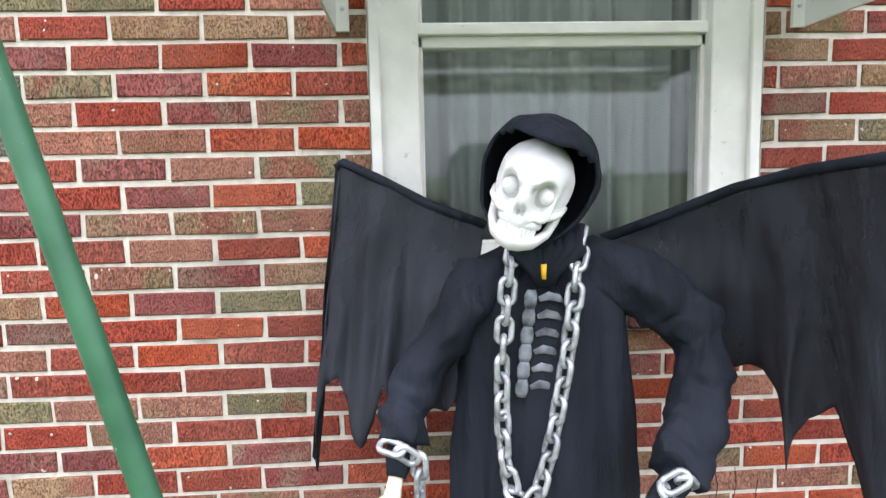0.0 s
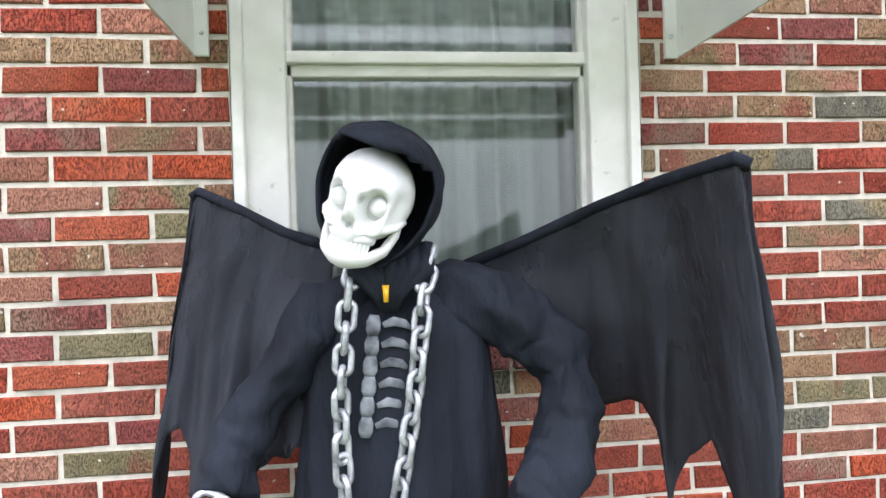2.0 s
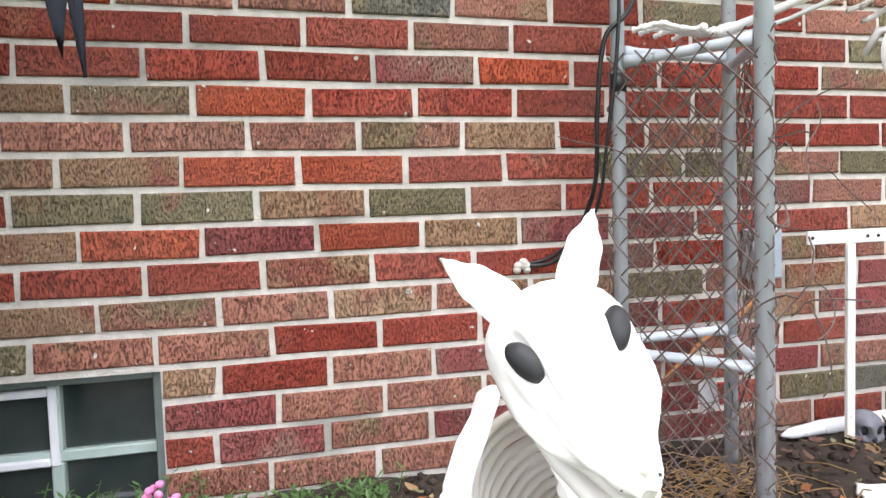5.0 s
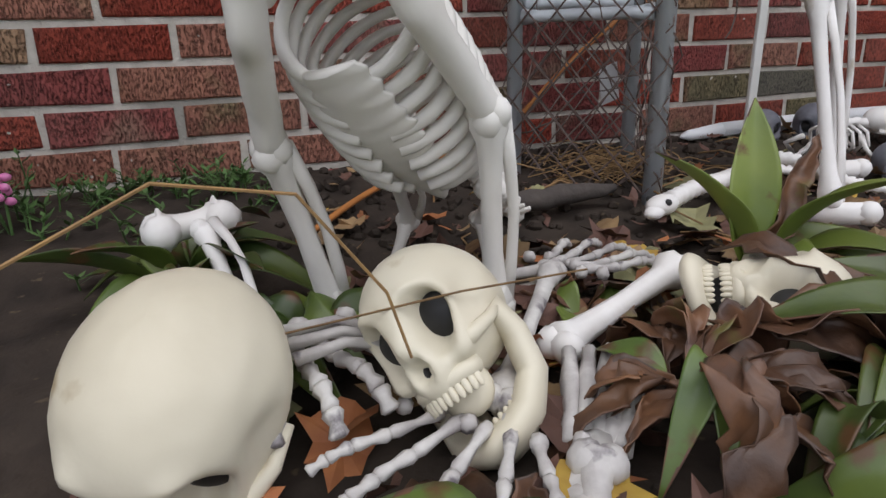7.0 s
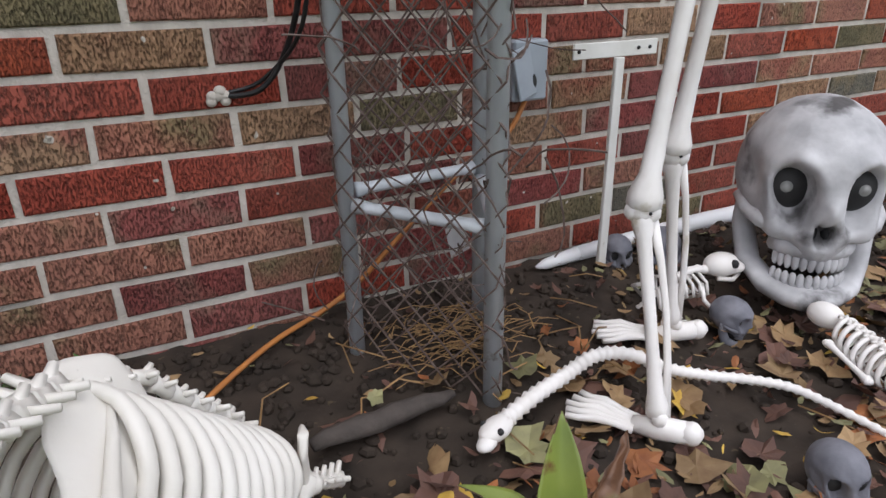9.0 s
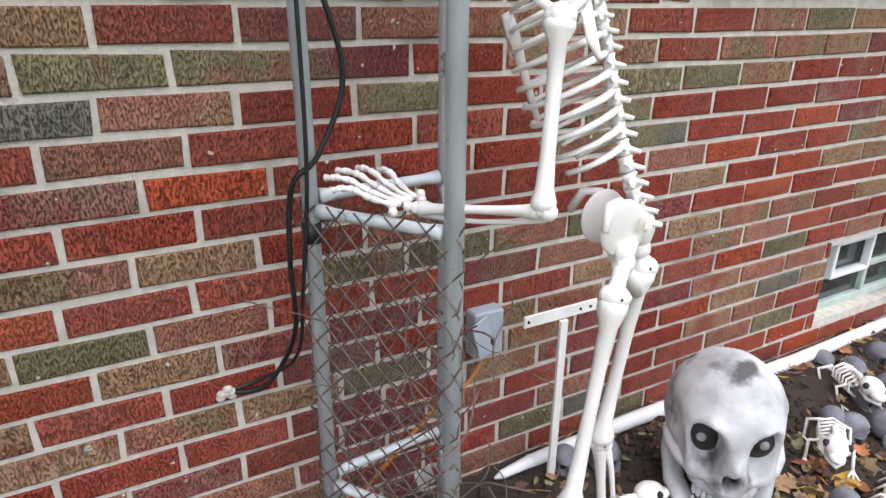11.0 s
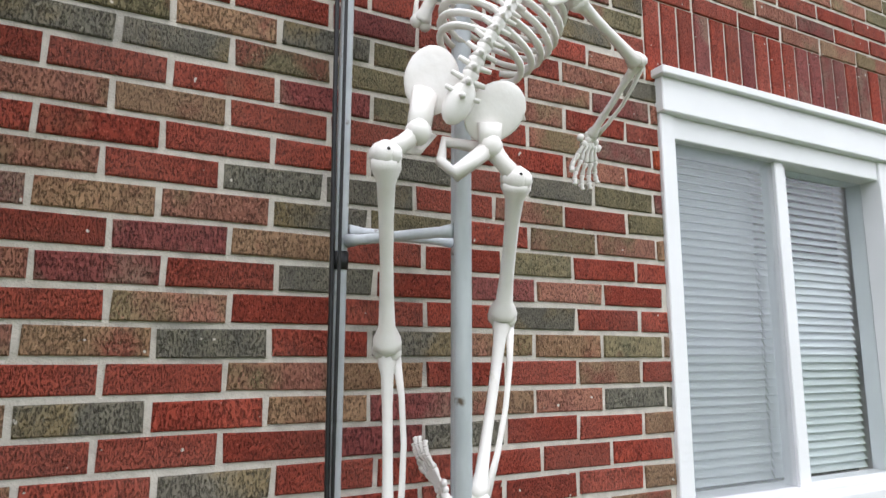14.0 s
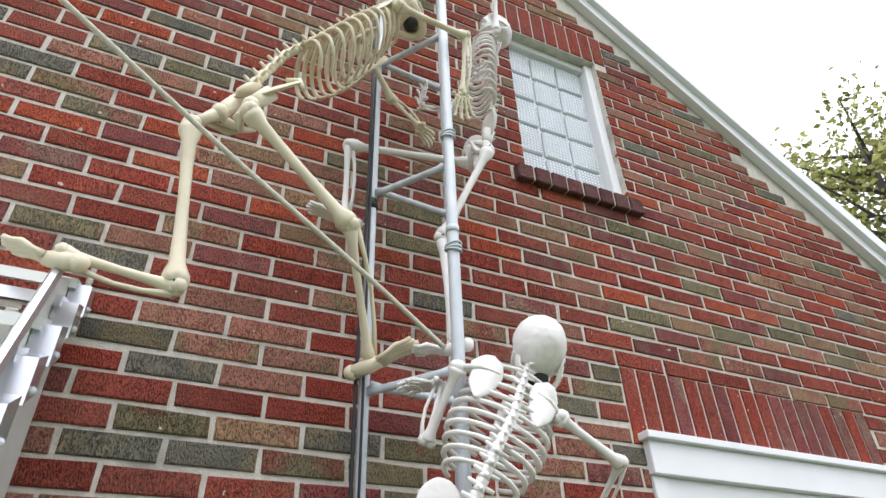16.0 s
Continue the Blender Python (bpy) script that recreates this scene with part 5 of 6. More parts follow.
for hp, kn, hk, pw in ((PV + V(-0.055, -0.01, 0), V(1.315, -0.545, 0.150), V(1.345, -0.475, 0.08), V(1.300, -0.535, 0.025)), (PV + V(0.030, -0.03, -0.01), V(1.405, -0.60, 0.140), V(1.430, -0.51, 0.08), V(1.412, -0.585, 0.025))):
    plate(D, [hp + V(0, 0, -0.01), hp + V(0, 0, 0.03), hp + V(0.0, -0.01, 0.065), hp + V(0, -0.015, 0.08)], [0.012, 0.020, 0.024, 0.010], V(1, -0.3, 0), 0.006)
    D.ball(hp, 0.014, seg=10, rings=7)
    bone(D, hp, kn, 0.010)
    pair_bone(D, kn, hk, 0.008)
    bone(D, hk, pw, 0.008)
    foot_bones(D, pw, pw + V(-0.02, -0.05, -0.005), 0.005)
weathered(D, 0.0016, 38)
tagged(part("dog_skeleton", D, [CREAM, SHADEBLACK], smooth=True), "cream plastic dog skeleton sitting upright on the garden bed", "skeleton")

# ---- giant skull and the small ones ----
def skull_thing(name, at, fwd, up, s, mats, label, group="", chin=True, **shape):
    """A loose skull: cranium with its upper teeth, and a lower jaw."""
    top, low = Mesh(), Mesh()
    add_skull(top, at, frame3(fwd, up), s, chin=chin, lower=low, **shape)
    th = thing(name, (at[0], at[1], at[2] - 0.5 * s), label, "skull", group)
    part("cranium", top, mats, th, smooth=True)
    if chin:
        part("lower_jaw", low, mats, th, smooth=True)
    return th


skull_thing("giant_skull", (2.575, -0.325, 0.292), (-0.66, -0.75, 0.05), (0, 0, 1), 0.442, [GREYSK, SHADEBLACK, EYE], "huge grey-painted foam skull with glassy eyes, lying on soil",
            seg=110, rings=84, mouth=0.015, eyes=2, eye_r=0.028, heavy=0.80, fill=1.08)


def small_skull(at, fwd, up, s, mat, label, group="small skulls", seg=26, rings=20, mouth=0.03, chin=True):
    return skull_thing("skull", at, fwd, up, s, [mat, SHADEBLACK], label, group, chin, seg=seg, rings=rings, mouth=mouth, heavy=1.3 if mouth > 0.1 else 0.92)


for at, f, s in (((2.325, -0.385, 0.055), (0.35, -0.85, -0.1), 0.105), ((2.40, -0.13, 0.09), (-0.6, -0.7, 0), 0.13), ((2.30, -0.09, 0.085), (-0.3, -0.8, 0), 0.11), ((2.113, -0.735, 0.042), (-0.5, -0.8, 0.1), 0.12),
                 ((2.83, -0.52, 0.055), (-0.7, -0.6, 0), 0.12), ((3.13, -0.30, 0.06), (-0.7, -0.6, 0), 0.12), ((3.30, -0.42, 0.055), (-0.8, -0.5, 0), 0.12), ((3.02, -0.12, 0.08), (-0.4, -0.9, 0), 0.08), ((3.43, -0.08, 0.055), (-0.8, -0.7, 0.0), 0.120), ((3.47, -0.16, 0.055), (-0.6, -0.7, 0.0), 0.130), ((3.65, -0.15, 0.055), (-0.3, -0.7, 0.0), 0.140), ((3.34, -0.28, 0.055), (-0.1, -0.7, 0.0), 0.120), ((3.48, -0.28, 0.055), (0.2, -0.7, 0.0), 0.130), ((3.26, -0.39, 0.055), (0.4, -0.7, 0.0), 0.140), ((3.16, -0.34, 0.055), (0.7, -0.7, 0.0), 0.120)):
    small_skull(at, f, (0, 0.1, 1), s, DUSK, "small dark grey foam skull lying among fallen leaves", seg=56, rings=42)
small_skull((1.090, -0.815, 0.085), (-0.38, -0.80, -0.42), (-0.10, -0.42, 0.88), 0.225, AGED, "yellowish plastic skull lying face down in green leaves", group="fallen skulls", seg=72, rings=54, chin=False)
small_skull((1.276, -0.782, 0.092), (-0.727, -0.637, 0.227), (-0.33, 0.615, 0.681), 0.172, AGED, "cream plastic skull on its side with gaping jaw", group="fallen skulls", seg=72, rings=54, mouth=0.14)
small_skull((1.612, -0.815, 0.052), (-0.35, -0.20, 0.90), (0.75, -0.60, 0.10), 0.158, AGED, "cream plastic skull tipped over under hosta leaves", group="fallen skulls", seg=40, rings=30)


# ---- the winged reaper figure ----
rp = thing("reaper_figure", (0.28, -0.40, 0.03), "hanging black-robed reaper figure with white skull mask and wings", "halloween figure")
robe = Mesh()
NS, NZ = 120, 60
for j in range(NZ + 1):
    t = j / NZ
    z = 1.470 - 1.42 * t
    hw = 0.075 + 0.085 * smoothstep(0, 0.09, t) + 0.005 * smoothstep(0.1, 0.3, t) + 0.085 * t
    hd = 0.050 + 0.042 * smoothstep(0, 0.10, t) + 0.045 * t
    cx = 0.240 + 0.005 * t
    for k in range(NS):
        a = 2 * math.pi * k / NS
        fold = 1 + 0.09 * t * math.sin(9 * a + 2 * math.sin(3 * t)) + 0.05 * t * math.sin(17 * a + 4 * t) + 0.05 * noise.noise((3 * math.cos(a), 3 * math.sin(a), z * 4)) + 0.022 * noise.noise((9 * math.cos(a), 9 * math.sin(a), z * 9))
        robe.v.append((cx + hw * math.cos(a) * fold, -0.335 + hd * math.sin(a) * fold, z + (0.02 * math.sin(7 * a) + 0.015 * math.sin(13 * a + 1) if j == NZ else 0)))
robe.f = [(j * NS + k, (j + 1) * NS + k, (j + 1) * NS + (k + 1) % NS, j * NS + (k + 1) % NS) for j in range(NZ) for k in range(NS)] + [tuple(range(NS))]
robe.m = [0] * len(robe.f)
part("robe", robe, ROBE, rp, "black woven robe with soft folds", smooth=True)
scarf = Mesh()
for i in range(7):
    x = 0.165 + 0.020 * i
    scarf.tube([(x, -0.415, 1.505), (x + 0.002, -0.432 - 0.004 * (i % 2), 1.465), (0.205 + 0.006 * i, -0.436, 1.425), (0.212 + 0.004 * i, -0.432, 1.395)], [0.020, 0.018, 0.013, 0.005], seg=9)
part("collar", scarf, ROBE, rp, smooth=True)


def sleeve(pts, radii):
    m = Mesh()
    P = [Vector(p) for p in pts]
    fine, fr = [], []
    for i in range(len(P) - 1):
        a, b, c, d = P[max(i - 1, 0)], P[i], P[i + 1], P[min(i + 2, len(P) - 1)]
        for k in range(10):
            t = k / 10
            fine.append(0.5 * ((2 * b) + (c - a) * t + (2 * a - 5 * b + 4 * c - d) * t * t + (3 * b - a - 3 * c + d) * t ** 3))
            fr.append(radii[i] * (1 - t) + radii[i + 1] * t + 0.0016 * math.sin(len(fine) * 1.3))
    fine.append(P[-1])
    fr.append(radii[-1])
    m.tube(fine, fr, seg=28)
    m.v = [tuple(Vector(v) + 0.022 * noise.noise_vector(Vector(v) * 13) + 0.010 * noise.noise_vector(Vector(v) * 31)) for v in m.v]
    part("sleeve", m, ROBE, rp, smooth=True)


sleeve([(0.30, -0.345, 1.425), (0.377, -0.36, 1.408), (0.472, -0.38, 1.352), (0.530, -0.40, 1.285), (0.536, -0.425, 1.205), (0.495, -0.475, 1.120), (0.437, -0.535, 1.062)], [0.05, 0.058, 0.060, 0.055, 0.056, 0.056, 0.050])
sleeve([(0.20, -0.345, 1.425), (0.116, -0.36, 1.395), (0.041, -0.38, 1.295), (-0.026, -0.40, 1.190), (-0.050, -0.43, 1.100)], [0.045, 0.052, 0.050, 0.048, 0.045])
for wr, tip in ((V(0.420, -0.550, 1.045), V(0.255, -0.635, 0.925)), (V(-0.055, -0.445, 1.085), V(-0.085, -0.52, 0.97))):
    glove = Mesh()
    glove.tube([wr + (wr - tip) * 0.25, wr.lerp(tip, 0.1), wr.lerp(tip, 0.30)], [0.030, 0.026, 0.018], seg=14)
    part("cuff", glove, ROBE, rp, smooth=True)
    h = Mesh()
    h.tube([wr.lerp(tip, 0.2), wr.lerp(tip, 0.45), wr.lerp(tip, 0.62)], [0.014, 0.015, 0.019], seg=9, flat=0.8)
    hand_bones(h, wr.lerp(tip, 0.55), wr.lerp(tip, 1.35), 0.0065, 0.6, curl=0.7)
    part("skeleton_claw", h, IVORY, rp, smooth=True)
mk = Mesh()
fR = frame3((-0.34, -0.93, -0.10), (0.30, -0.15, 0.94))
fc = V(0.200, -0.462, 1.592)
add_skull(mk, fc, fR, 0.225, seg=96, rings=72, mouth=-0.04, dark=1, eyes=0, eye_r=0.064, scowl=1.0)
part("skull_mask", mk, [MASK, MASKGREY], rp, "white plastic skull mask", smooth=True)
hood = Mesh()
HS, HR = 48, 30
hcn = V(0.214, -0.442, 1.605)
hv, keep = [], []
for i in range(HR + 1):
    th = math.pi * i / HR
    for k in range(HS):
        ph = 2 * math.pi * k / HS
        d = Vector((math.sin(th) * math.cos(ph), math.sin(th) * math.sin(ph), math.cos(th)))
        p = Vector((d.x * 0.102, d.y * 0.108, d.z * 0.102))
        if d.z < 0:
            p.x *= 1 - 0.15 * d.z * d.z
            p.z *= 1.35
        p *= 1 + 0.05 * noise.noise(d * 3.3)
        p.y += 0.035 * smoothstep(0.3, 0.9, d.z) * smoothstep(-0.2, 0.6, d.y)
        hv.append(hcn + fR @ p)
        keep.append(not (d.y > 0.30 + 0.50 * smoothstep(0.35, 0.75, d.z) and d.z < 0.86) and d.z > -0.96)
hood.v = [tuple(v) for v in hv]
for i in range(HR):
    for k in range(HS):
        q = (i * HS + k, i * HS + (k + 1) % HS, (i + 1) * HS + (k + 1) % HS, (i + 1) * HS + k)
        if all(keep[j] for j in q):
            hood.f.append(q)
            hood.m.append(0)
hd = part("hood", hood, ROBE, rp, smooth=True)
hd.modifiers.new("thick", "SOLIDIFY").thickness = 0.006


def wing(top, edge, swing, sag):
    """A hanging cloth wing under a bent rod; edge: places along it (0 to 1) and the height of the torn hem there."""
    m = Mesh()
    NU, NV = 90, 30
    top = [Vector(p) for p in top]
    for i in range(NU + 1):
        u = i / NU
        s = u * (len(top) - 1)
        j = min(int(s), len(top) - 2)
        a = top[j].lerp(top[j + 1], s - j)
        zb = np.interp(u, [e[0] for e in edge], [e[1] for e in edge]) + 0.012 * noise.noise((u * 23, 1, 0))
        for k in range(NV + 1):
            v = k / NV
            z = a.z + (zb - a.z) * v
            f = 0.022 * math.sin(u * 21 + 1.5 * math.sin(2 * v)) * smoothstep(0, 0.3, v) + 0.014 * math.sin(u * 43 + v * 3) * v + 0.02 * noise.noise((u * 6, v * 3, 2))
            m.v.append((a.x + swing[0] * v + 0.012 * noise.noise((u * 9, v * 4, 7)) * v, a.y + swing[1] * v + f - sag * math.sin(math.pi * v), z))
    n = NV + 1
    m.f = [(i * n + k, (i + 1) * n + k, (i + 1) * n + k + 1, i * n + k + 1) for i in range(NU) for k in range(NV)]
    m.m = [0] * len(m.f)
    w = part("wing", m, WING, rp, "torn black gauze wing", smooth=True)
    w.modifiers.new("thick", "SOLIDIFY").thickness = 0.0015
    rod = Mesh()
    rod.tube([p + V(0, 0, -0.004) for p in top], 0.011, seg=8)
    part("wing_rod", rod, ROBE, w, smooth=True)


wing([(0.38, -0.27, 1.468), (0.49, -0.29, 1.510), (0.62, -0.36, 1.572), (0.69, -0.48, 1.606), (0.735, -0.63, 1.624), (0.752, -0.64, 1.612)],
     [(0, 1.30), (0.12, 1.28), (0.19, 1.26), (0.215, 1.15), (0.42, 1.19), (0.46, 1.14), (0.50, 0.985), (0.53, 1.00), (0.60, 1.10), (0.66, 1.15), (0.70, 1.05), (0.75, 0.86), (0.79, 0.76), (0.82, 0.86), (0.85, 0.74), (0.90, 0.94), (0.95, 1.03), (1, 1.07)], (0.085, 0.06), 0.015)
wing([(0.13, -0.27, 1.505), (0.02, -0.19, 1.545), (-0.09, -0.12, 1.603), (-0.183, -0.035, 1.645), (-0.200, -0.035, 1.632)],
     [(0, 1.15), (0.25, 1.10), (0.36, 1.16), (0.45, 1.02), (0.52, 1.05), (0.60, 1.15), (0.70, 1.13), (0.78, 1.00), (0.88, 0.90), (1, 0.95)], (-0.07, -0.11), 0.015)
fr = Mesh()
r4 = random.Random(12)
for i in range(5):
    p = V(r4.choice((0.53, 0.545, 0.60, 0.62, 0.66, 0.50)) + r4.uniform(-0.02, 0.02), -0.50 + r4.uniform(-0.03, 0.03), r4.uniform(0.98, 1.12))
    pts = [p.copy()]
    for k in range(6):
        p = p + V(r4.uniform(-0.006, 0.006), r4.uniform(-0.004, 0.004), -r4.uniform(0.02, 0.04))
        pts.append(p.copy())
    fr.tube(pts, 0.0008, seg=4, caps=False)
part("loose_threads", fr, ROBE, rp, kind="stuff")
pr = Mesh()
for i in range(6):
    z = 1.372 - 0.034 * i
    x = 0.196 - 0.0035 * i
    pr.tube([(x + 0.016, -0.4365, z), (x + 0.034, -0.4365, z + 0.006), (x + 0.052, -0.434, z + 0.001), (x + 0.064, -0.430, z - 0.008)], [0.005, 0.0085, 0.0075, 0.003], seg=10, flat=0.22)
    pr.tube([(x + 0.002, -0.4375, z + 0.018), (x, -0.438, z + 0.006), (x - 0.001, -0.438, z - 0.008), (x - 0.002, -0.4375, z - 0.018)], [0.008, 0.0125, 0.0125, 0.008], seg=12, flat=0.2)
PRINT = material("faded_print", (0.24, 0.26, 0.29), (0.030, 0.034, 0.040), rough=0.8, scale=30)
part("rib_print", pr, PRINT, rp, "faded grey rib print", smooth=True)
bt = Mesh()
bt.tube([(0.218, -0.450, 1.440), (0.218, -0.452, 1.412)], [0.006, 0.004], seg=10)
part("toggle", bt, material("yellow_plastic", (0.75, 0.42, 0.02), (0.6, 0.3, 0.02), rough=0.35), rp, "small yellow toggle", smooth=True)

link = Mesh()
ring = []
for k in range(24):
    a = 2 * math.pi * k / 24
    ring.append((0.0135 * math.cos(a), 0, (0.0135 * math.sin(a)) + (0.011 if math.sin(a) > 0 else -0.011)))
link.tube(ring + [ring[0]], 0.0058, seg=8, caps=False)
link_mesh = link.data("link", [CHAIN], True)


def chain(pts, label, top):
    pts = [Vector(p) for p in pts]
    ln = sum((b - a).length for a, b in zip(pts, pts[1:]))
    n = round(ln / 0.0365)
    th = thing("chain", top, label, "chain", "plastic chains")
    for i in range(n):
        s, j = ln * (i + 0.5) / n, 0
        while s > (pts[j + 1] - pts[j]).length:
            s -= (pts[j + 1] - pts[j]).length
            j += 1
        d = (pts[j + 1] - pts[j]).normalized()
        p = pts[j] + d * s
        q = d.to_track_quat("Z", "Y").to_matrix().to_4x4()
        o = new("link", link_mesh)
        o.parent = th
        o.matrix_parent_inverse = Matrix.Translation(-Vector(top))
        o.matrix_basis = Matrix.Translation(p) @ q @ Matrix.Rotation(radians(90 * (i % 2) + 25), 4, "Z")


chain([(0.180, -0.40, 1.500), (0.167, -0.430, 1.469), (0.156, -0.442, 1.434), (0.146, -0.448, 1.34), (0.139, -0.450, 1.255), (0.138, -0.452, 1.162), (0.142, -0.455, 1.069), (0.160, -0.457, 0.998), (0.183, -0.458, 0.982),
       (0.211, -0.457, 1.018), (0.228, -0.455, 1.08), (0.244, -0.452, 1.158), (0.262, -0.450, 1.26), (0.274, -0.448, 1.354), (0.285, -0.440, 1.442), (0.304, -0.415, 1.495)],
      "heavy grey plastic chain hung round the reaper's neck", (0.2, -0.45, 1.47))
chain([(0.452, -0.560, 1.055), (0.430, -0.582, 1.082), (0.398, -0.578, 1.062), (0.418, -0.582, 1.03), (0.412, -0.575, 0.962), (0.405, -0.57, 0.86), (0.395, -0.565, 0.72), (0.38, -0.56, 0.52)], "grey plastic chain shackled to the reaper's wrist", (0.43, -0.57, 1.08))
chain([(-0.085, -0.47, 1.115), (-0.055, -0.485, 1.110), (-0.020, -0.475, 1.080), (-0.020, -0.47, 1.03), (-0.025, -0.47, 0.85)], "grey plastic chain shackled to the reaper's wrist", (-0.055, -0.47, 1.11))

# slanting green pole beside the reaper
m = Mesh()
a, b = V(-0.592, -0.70, 1.845), V(-0.405, -0.70, 1.110)
d = (b - a).normalized()
m.tube([a - d * 0.8, a, a.lerp(b, 0.5), b, b + d * 1.13], 0.0195, seg=20)
gp = thing("green_pole", tuple(b + d * 1.13), "glossy dark green metal pole leaning beside the window", "pole")
part("tube", m, GREENP, gp, smooth=True)

# ---- small fixtures by the tower ----
tb = thing("t_shaped_stake", (2.245, -0.115, 0.02), "white metal stake with a drilled crossbar, standing in soil", "stake")
m = Mesh()
m.box((2.139, -0.092, 0.512), (2.352, -0.086, 0.542), bev=0.0015)
for x in (2.150, 2.30, 2.33):
    m.ball((x, -0.093, 0.527), 0.004, seg=8, rings=4, mat=1)
part("crossbar", m, [WHITE, SHADEBLACK], tb)
m = Mesh()
m.box((2.236, -0.103, -0.02), (2.258, -0.093, 0.512), bev=0.0015)
part("post", m, WHITE, tb)

bx = thing("outlet_box", (2.075, -0.03, 0.43), "grey outdoor socket box with its lid hanging open", "outlet")
m = Mesh()
m.box((2.035, -0.045, 0.435), (2.115, -0.004, 0.550), bev=0.004)
part("body", m, BOXG, bx)
m = Mesh()
m.box((2.018, -0.056, 0.440), (2.072, -0.050, 0.536), bev=0.002, rot=Matrix.Rotation(radians(-14), 3, "Y") @ Matrix.Rotation(radians(18), 3, "Z"), at=V(2.04, -0.053, 0.53))
part("lid", m, BOXG, bx, "paler open lid")
m = Mesh()
m.ball((2.075, -0.046, 0.47), (0.014, 0.003, 0.020), seg=10, rings=6)
part("socket", m, SHADEBLACK, bx)
cord("extension_cord", [(1.22, -0.36, 0.035), (1.33, -0.24, 0.055), (1.424, -0.155, 0.066), (1.52, -0.09, 0.078), (1.62, -0.045, 0.088), (1.70, -0.04, 0.13), (1.80, -0.05, 0.225), (1.92, -0.035, 0.31), (2.03, -0.03, 0.37), (2.078, -0.025, 0.435)], 0.0052, ORANGE, "orange extension cord lying on soil up to the socket", "cord")
m = Mesh()
m.box((1.850, -0.105, 0.155), (1.893, -0.1035, 0.235), bev=0.0005, rot=Matrix.Rotation(radians(-18), 3, "Y") @ Matrix.Rotation(radians(15), 3, "X"), at=V(1.873, -0.104, 0.235))
tagged(part("paper_tag", m, VINYL), "small crumpled white tag caught in the wire", "tag")
m = Mesh()
m.tube([(2.105, -0.050, 0.070), (2.13, -0.048, 0.071), (2.22, -0.045, 0.076)], [0.003, 0.012, 0.017], seg=12)
m.tube([(2.22, -0.045, 0.076), (2.6, -0.040, 0.078), (3.3, -0.050, 0.074), (4.0, -0.036, 0.072), (5.4, -0.04, 0.07)], [0.017, 0.022, 0.022, 0.022, 0.022], seg=16)
tagged(part("edging_pipe", m, VINYL, smooth=True), "white plastic pipe lying along the foot of the wall", "pipe")
m = Mesh()
pts = [V(1.50, -0.352, 0.050).lerp(V(1.735, -0.352, 0.058), k / 9) + 0.006 * noise.noise_vector((k * 0.7, 0, 0)) for k in range(10)]
m.tube(pts, [0.010, 0.014, 0.016, 0.018, 0.017, 0.018, 0.016, 0.014, 0.011, 0.006], seg=9)
tagged(part("stick", m, BARK, smooth=True), "weathered grey stick lying on dark soil", "stick")

# ---- small skeleton animals ----
def ridged(M, pts, r0, r1, n, mat=0):
    pts = [Vector(p) for p in pts]
    fine, fr = [], []
    for i in range(len(pts) - 1):
        a, b, c, d = pts[max(i - 1, 0)], pts[i], pts[i + 1], pts[min(i + 2, len(pts) - 1)]
        for k in range(n):
            t = k / n
            fine.append(0.5 * ((2 * b) + (c - a) * t + (2 * a - 5 * b + 4 * c - d) * t * t + (3 * b - a - 3 * c + d) * t ** 3))
    for k, p in enumerate(fine):
        u = k / len(fine)
        fr.append((r0 + (r1 - r0) * u) * (1.18 if k % 3 == 0 else 0.85 if k % 3 == 1 else 1.0))
    M.tube(fine, fr, seg=9, mat=mat)


m = Mesh()
ridged(m, [(1.772, -0.440, 0.050), (1.835, -0.425, 0.062), (1.908, -0.408, 0.066), (1.960, -0.415, 0.090), (2.010, -0.440, 0.092), (2.075, -0.470, 0.060), (2.132, -0.499, 0.046), (2.190, -0.535, 0.040), (2.240, -0.579, 0.034), (2.262, -0.645, 0.028), (2.275, -0.720, 0.022)], 0.0135, 0.006, 14)
m.ball((1.752, -0.448, 0.048), (0.034, 0.020, 0.016), rot=Matrix.Rotation(radians(20), 3, "Z"), seg=16, rings=10)
m.ball((1.728, -0.462, 0.042), (0.022, 0.014, 0.010), rot=Matrix.Rotation(radians(30), 3, "Z"), seg=14, rings=8)
for q in (-1, 1):
    m.ball((1.742 + 0.006 * q, -0.452 - 0.014 * q, 0.056), 0.0055, seg=8, rings=6, mat=1)
tagged(part("snake_skeleton", m, [BONE, SHADEBLACK], smooth=True), "white plastic snake skeleton winding over soil and leaves", "skeleton")


